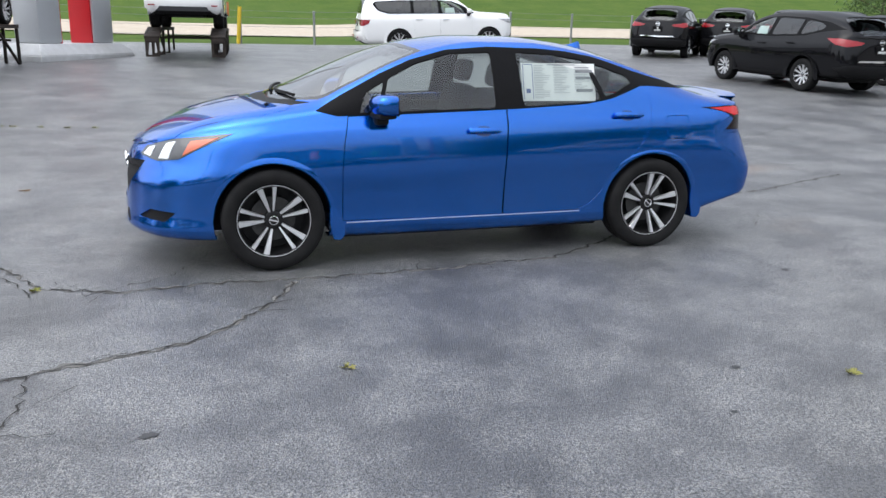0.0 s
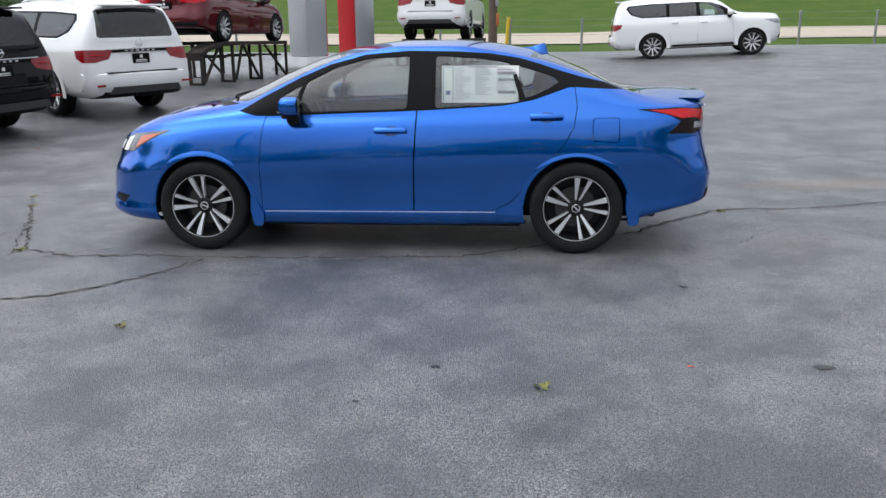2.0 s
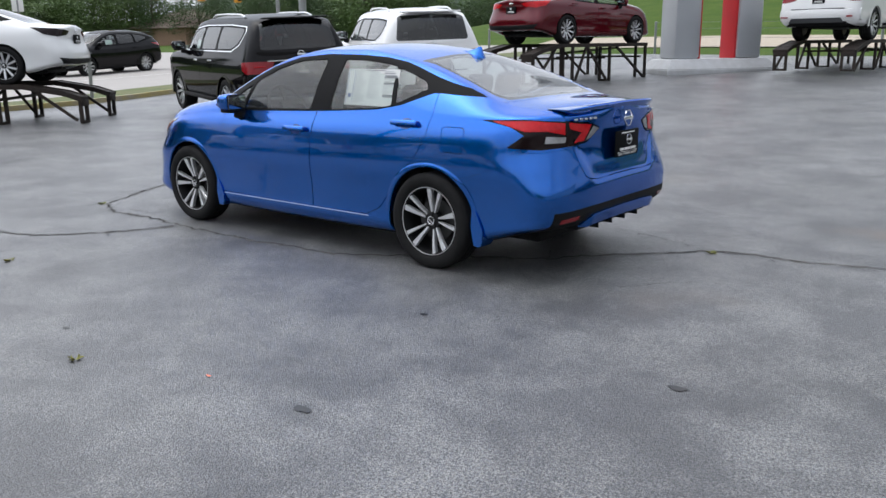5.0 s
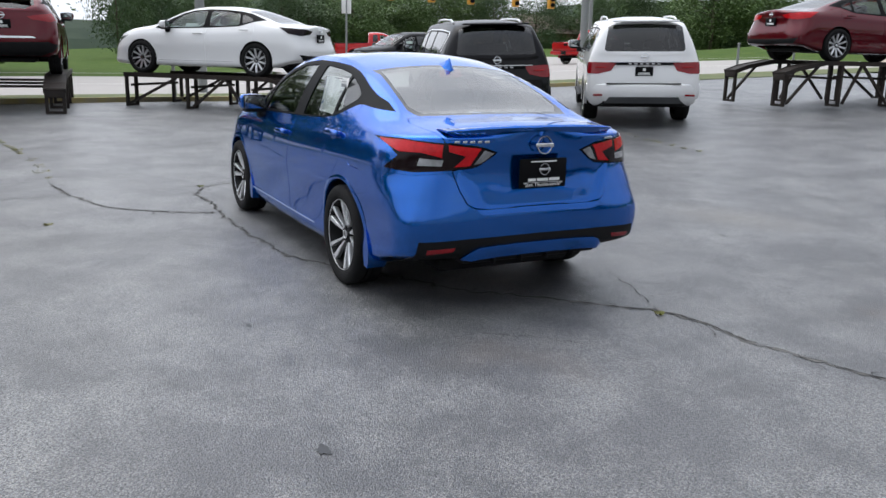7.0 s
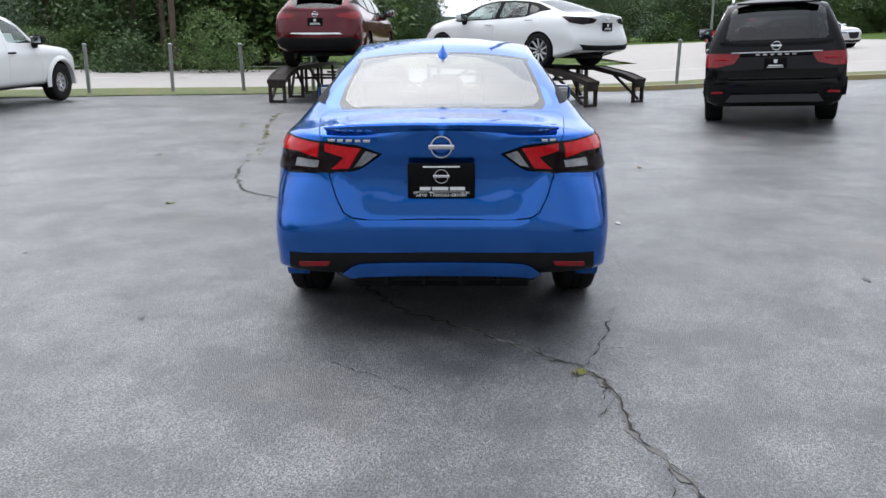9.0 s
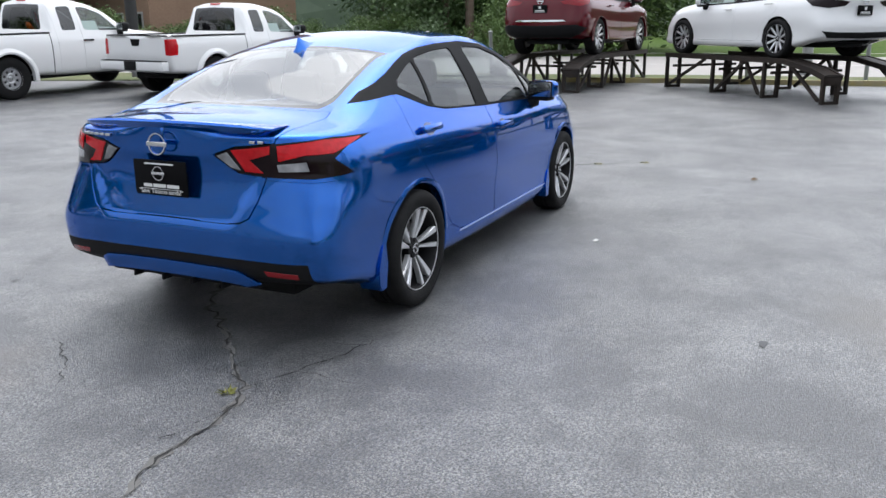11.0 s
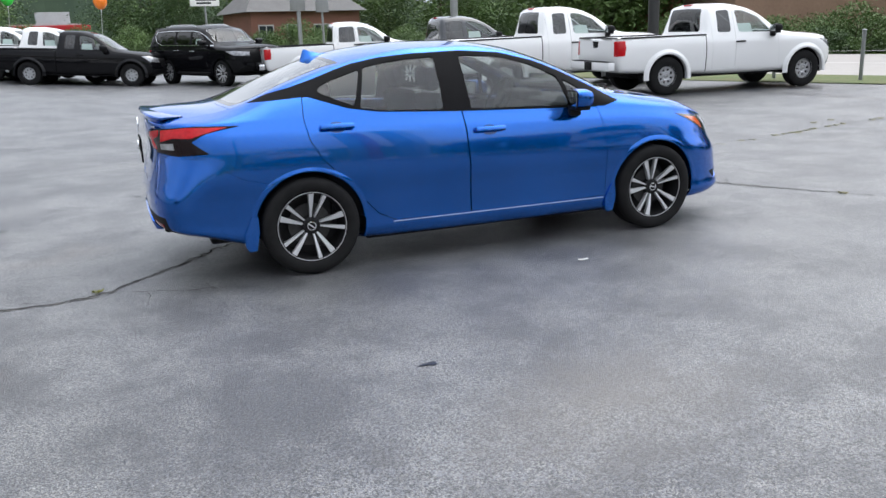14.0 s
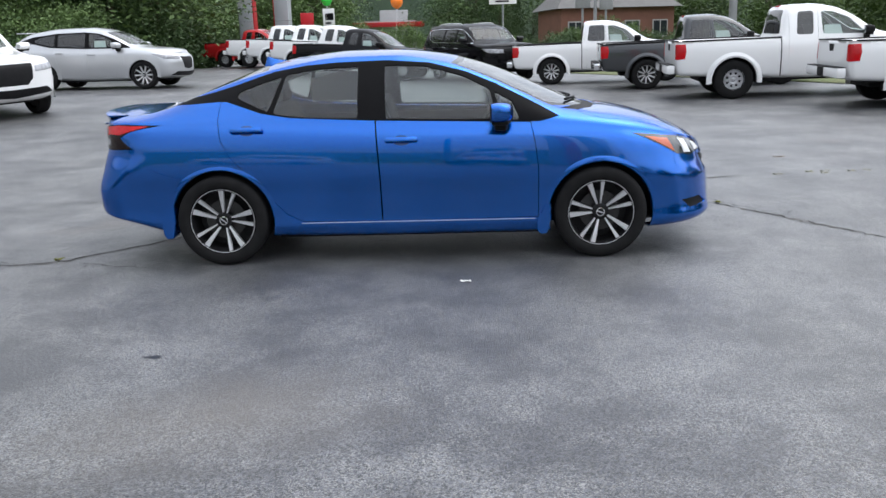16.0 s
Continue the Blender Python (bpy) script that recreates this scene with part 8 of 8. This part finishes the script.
def weed(x, y, r, n, seed):
    q = random.Random(seed)
    bm = bmesh.new()
    for _ in range(n):
        a, d = q.uniform(0, 6.28), r * math.sqrt(q.random())
        px, py = x + math.cos(a) * d * 0.6, y + math.sin(a) * d * 0.6
        h, l = q.uniform(0.004, 0.018), q.uniform(0.010, 0.030)
        u = Vector((math.cos(a + q.gauss(0, 0.6)), math.sin(a + q.gauss(0, 0.6)), 0))
        s = Vector((-u.y, u.x, 0)) * 0.004
        g = ground_z(px, py)
        b0 = Vector((px, py, g + 0.003))
        v = [bm.verts.new(b0 - s), bm.verts.new(b0 + s), bm.verts.new(b0 + u * l * 0.6 + Vector((0, 0, h)) + s * 0.7), bm.verts.new(b0 + u * l + Vector((0, 0, h * 0.8)))]
        bm.faces.new(v)
    return tagged(new("weed_tuft", mesh_from(bm, "weed_tuft", weed_mat, False)), "small yellow-green weed tuft growing from the asphalt", "weed", "weed tufts", "stuff")


k = 0
for x, y, r in ((-1.17, -2.46, 0.04), (1.02, -3.11, 0.035), (2.64, 0.61, 0.035), (-2.66, -0.95, 0.03)):
    weed(x, y, r, 34, k)
    k += 1
for pts in ([(-9.0, -3.05), (-7.06, -2.86), (-5.26, -2.50), (-4.1, -2.45)], [(-6.5, -2.71), (-5.57, -2.58), (-4.69, -2.42), (-3.4, -2.32)], [(-7.46, -3.3), (-6.67, -3.26)], [(-5.17, 6.72), (-4.16, 6.49), (-2.95, 6.34)], [(-3.76, 1.04), (-3.5, 0.6)]):
    line = jagged(pts, 0.16, 0.02, rnd)
    for p in line:
        if rnd.random() < 0.6:
            weed(p.x, p.y, 0.06, 26, k)
            k += 1
spot_mat = grain(material("dark_oil_spot", (0.012, 0.012, 0.013), 0.35), (0.03, 0.03, 0.03), 30.0, 0.7)
litter_mat = material("white_litter", (0.5, 0.5, 0.48), 0.7)
leaf_brown = grain(material("dry_leaf", (0.16, 0.09, 0.04), 0.8), (0.10, 0.07, 0.04), 20.0, 0.7)


def blot(name, x, y, r, mat, label, seed, z=0.004, squash=0.55):
    q = random.Random(seed)
    bm = bmesh.new()
    n = 14
    ring = []
    for i in range(n):
        a = 2 * math.pi * i / n
        rr = r * q.uniform(0.6, 1.15)
        px, py = x + math.cos(a) * rr, y + math.sin(a) * rr * squash
        ring.append(bm.verts.new((px, py, ground_z(px, py) + z)))
    bm.faces.new(ring)
    return tagged(new(name, mesh_from(bm, name, mat)), label, name.replace("_", " "), "", "structure" if name == "oil_spot" else "")


for i, (x, y, r) in enumerate(((2.29, -2.81, 0.05), (3.40, -1.70, 0.05), (1.19, 2.60, 0.045), (0.54, -2.91, 0.03), (0.25, -3.3, 0.02), (-2.0, -2.9, 0.04), (1.9, -1.6, 0.03))):
    blot("oil_spot", x, y, r, spot_mat, "small dark oil spot on the asphalt", i)


def scrap(x, y, size, mat, label, seed, name):
    """A creased scrap lying on the ground."""
    q = random.Random(seed)
    bm = bmesh.new()
    n = 4
    g = ground_z(x, y)
    v = [[bm.verts.new((x + (i / n - 0.5) * size * 1.6 + q.gauss(0, size * 0.08), y + (j / n - 0.5) * size * 0.8 + q.gauss(0, size * 0.08), g + 0.004 + abs(q.gauss(0, size * 0.10)))) for i in range(n + 1)] for j in range(n + 1)]
    for j in range(n):
        for i in range(n):
            bm.faces.new((v[j][i], v[j][i + 1], v[j + 1][i + 1], v[j + 1][i]))
    return tagged(new(name, mesh_from(bm, name, mat)), label, name.replace("_", " "))


scrap(-0.37, 1.39, 0.042, litter_mat, "crumpled white scrap of paper on the asphalt", 1, "paper_scrap")
scrap(1.70, -2.84, 0.018, lamp_amber, "tiny faded orange scrap on the asphalt", 2, "plastic_scrap")
scrap(-4.2, -3.6, 0.08, leaf_brown, "dry brown leaf on the asphalt", 3, "dry_leaf")
scrap(-3.2, 2.2, 0.06, leaf_brown, "dry brown leaf on the asphalt", 4, "dry_leaf")
scrap(-5.6, 4.2, 0.05, lamp_amber, "small faded orange scrap near the wagons", 6, "plastic_scrap")
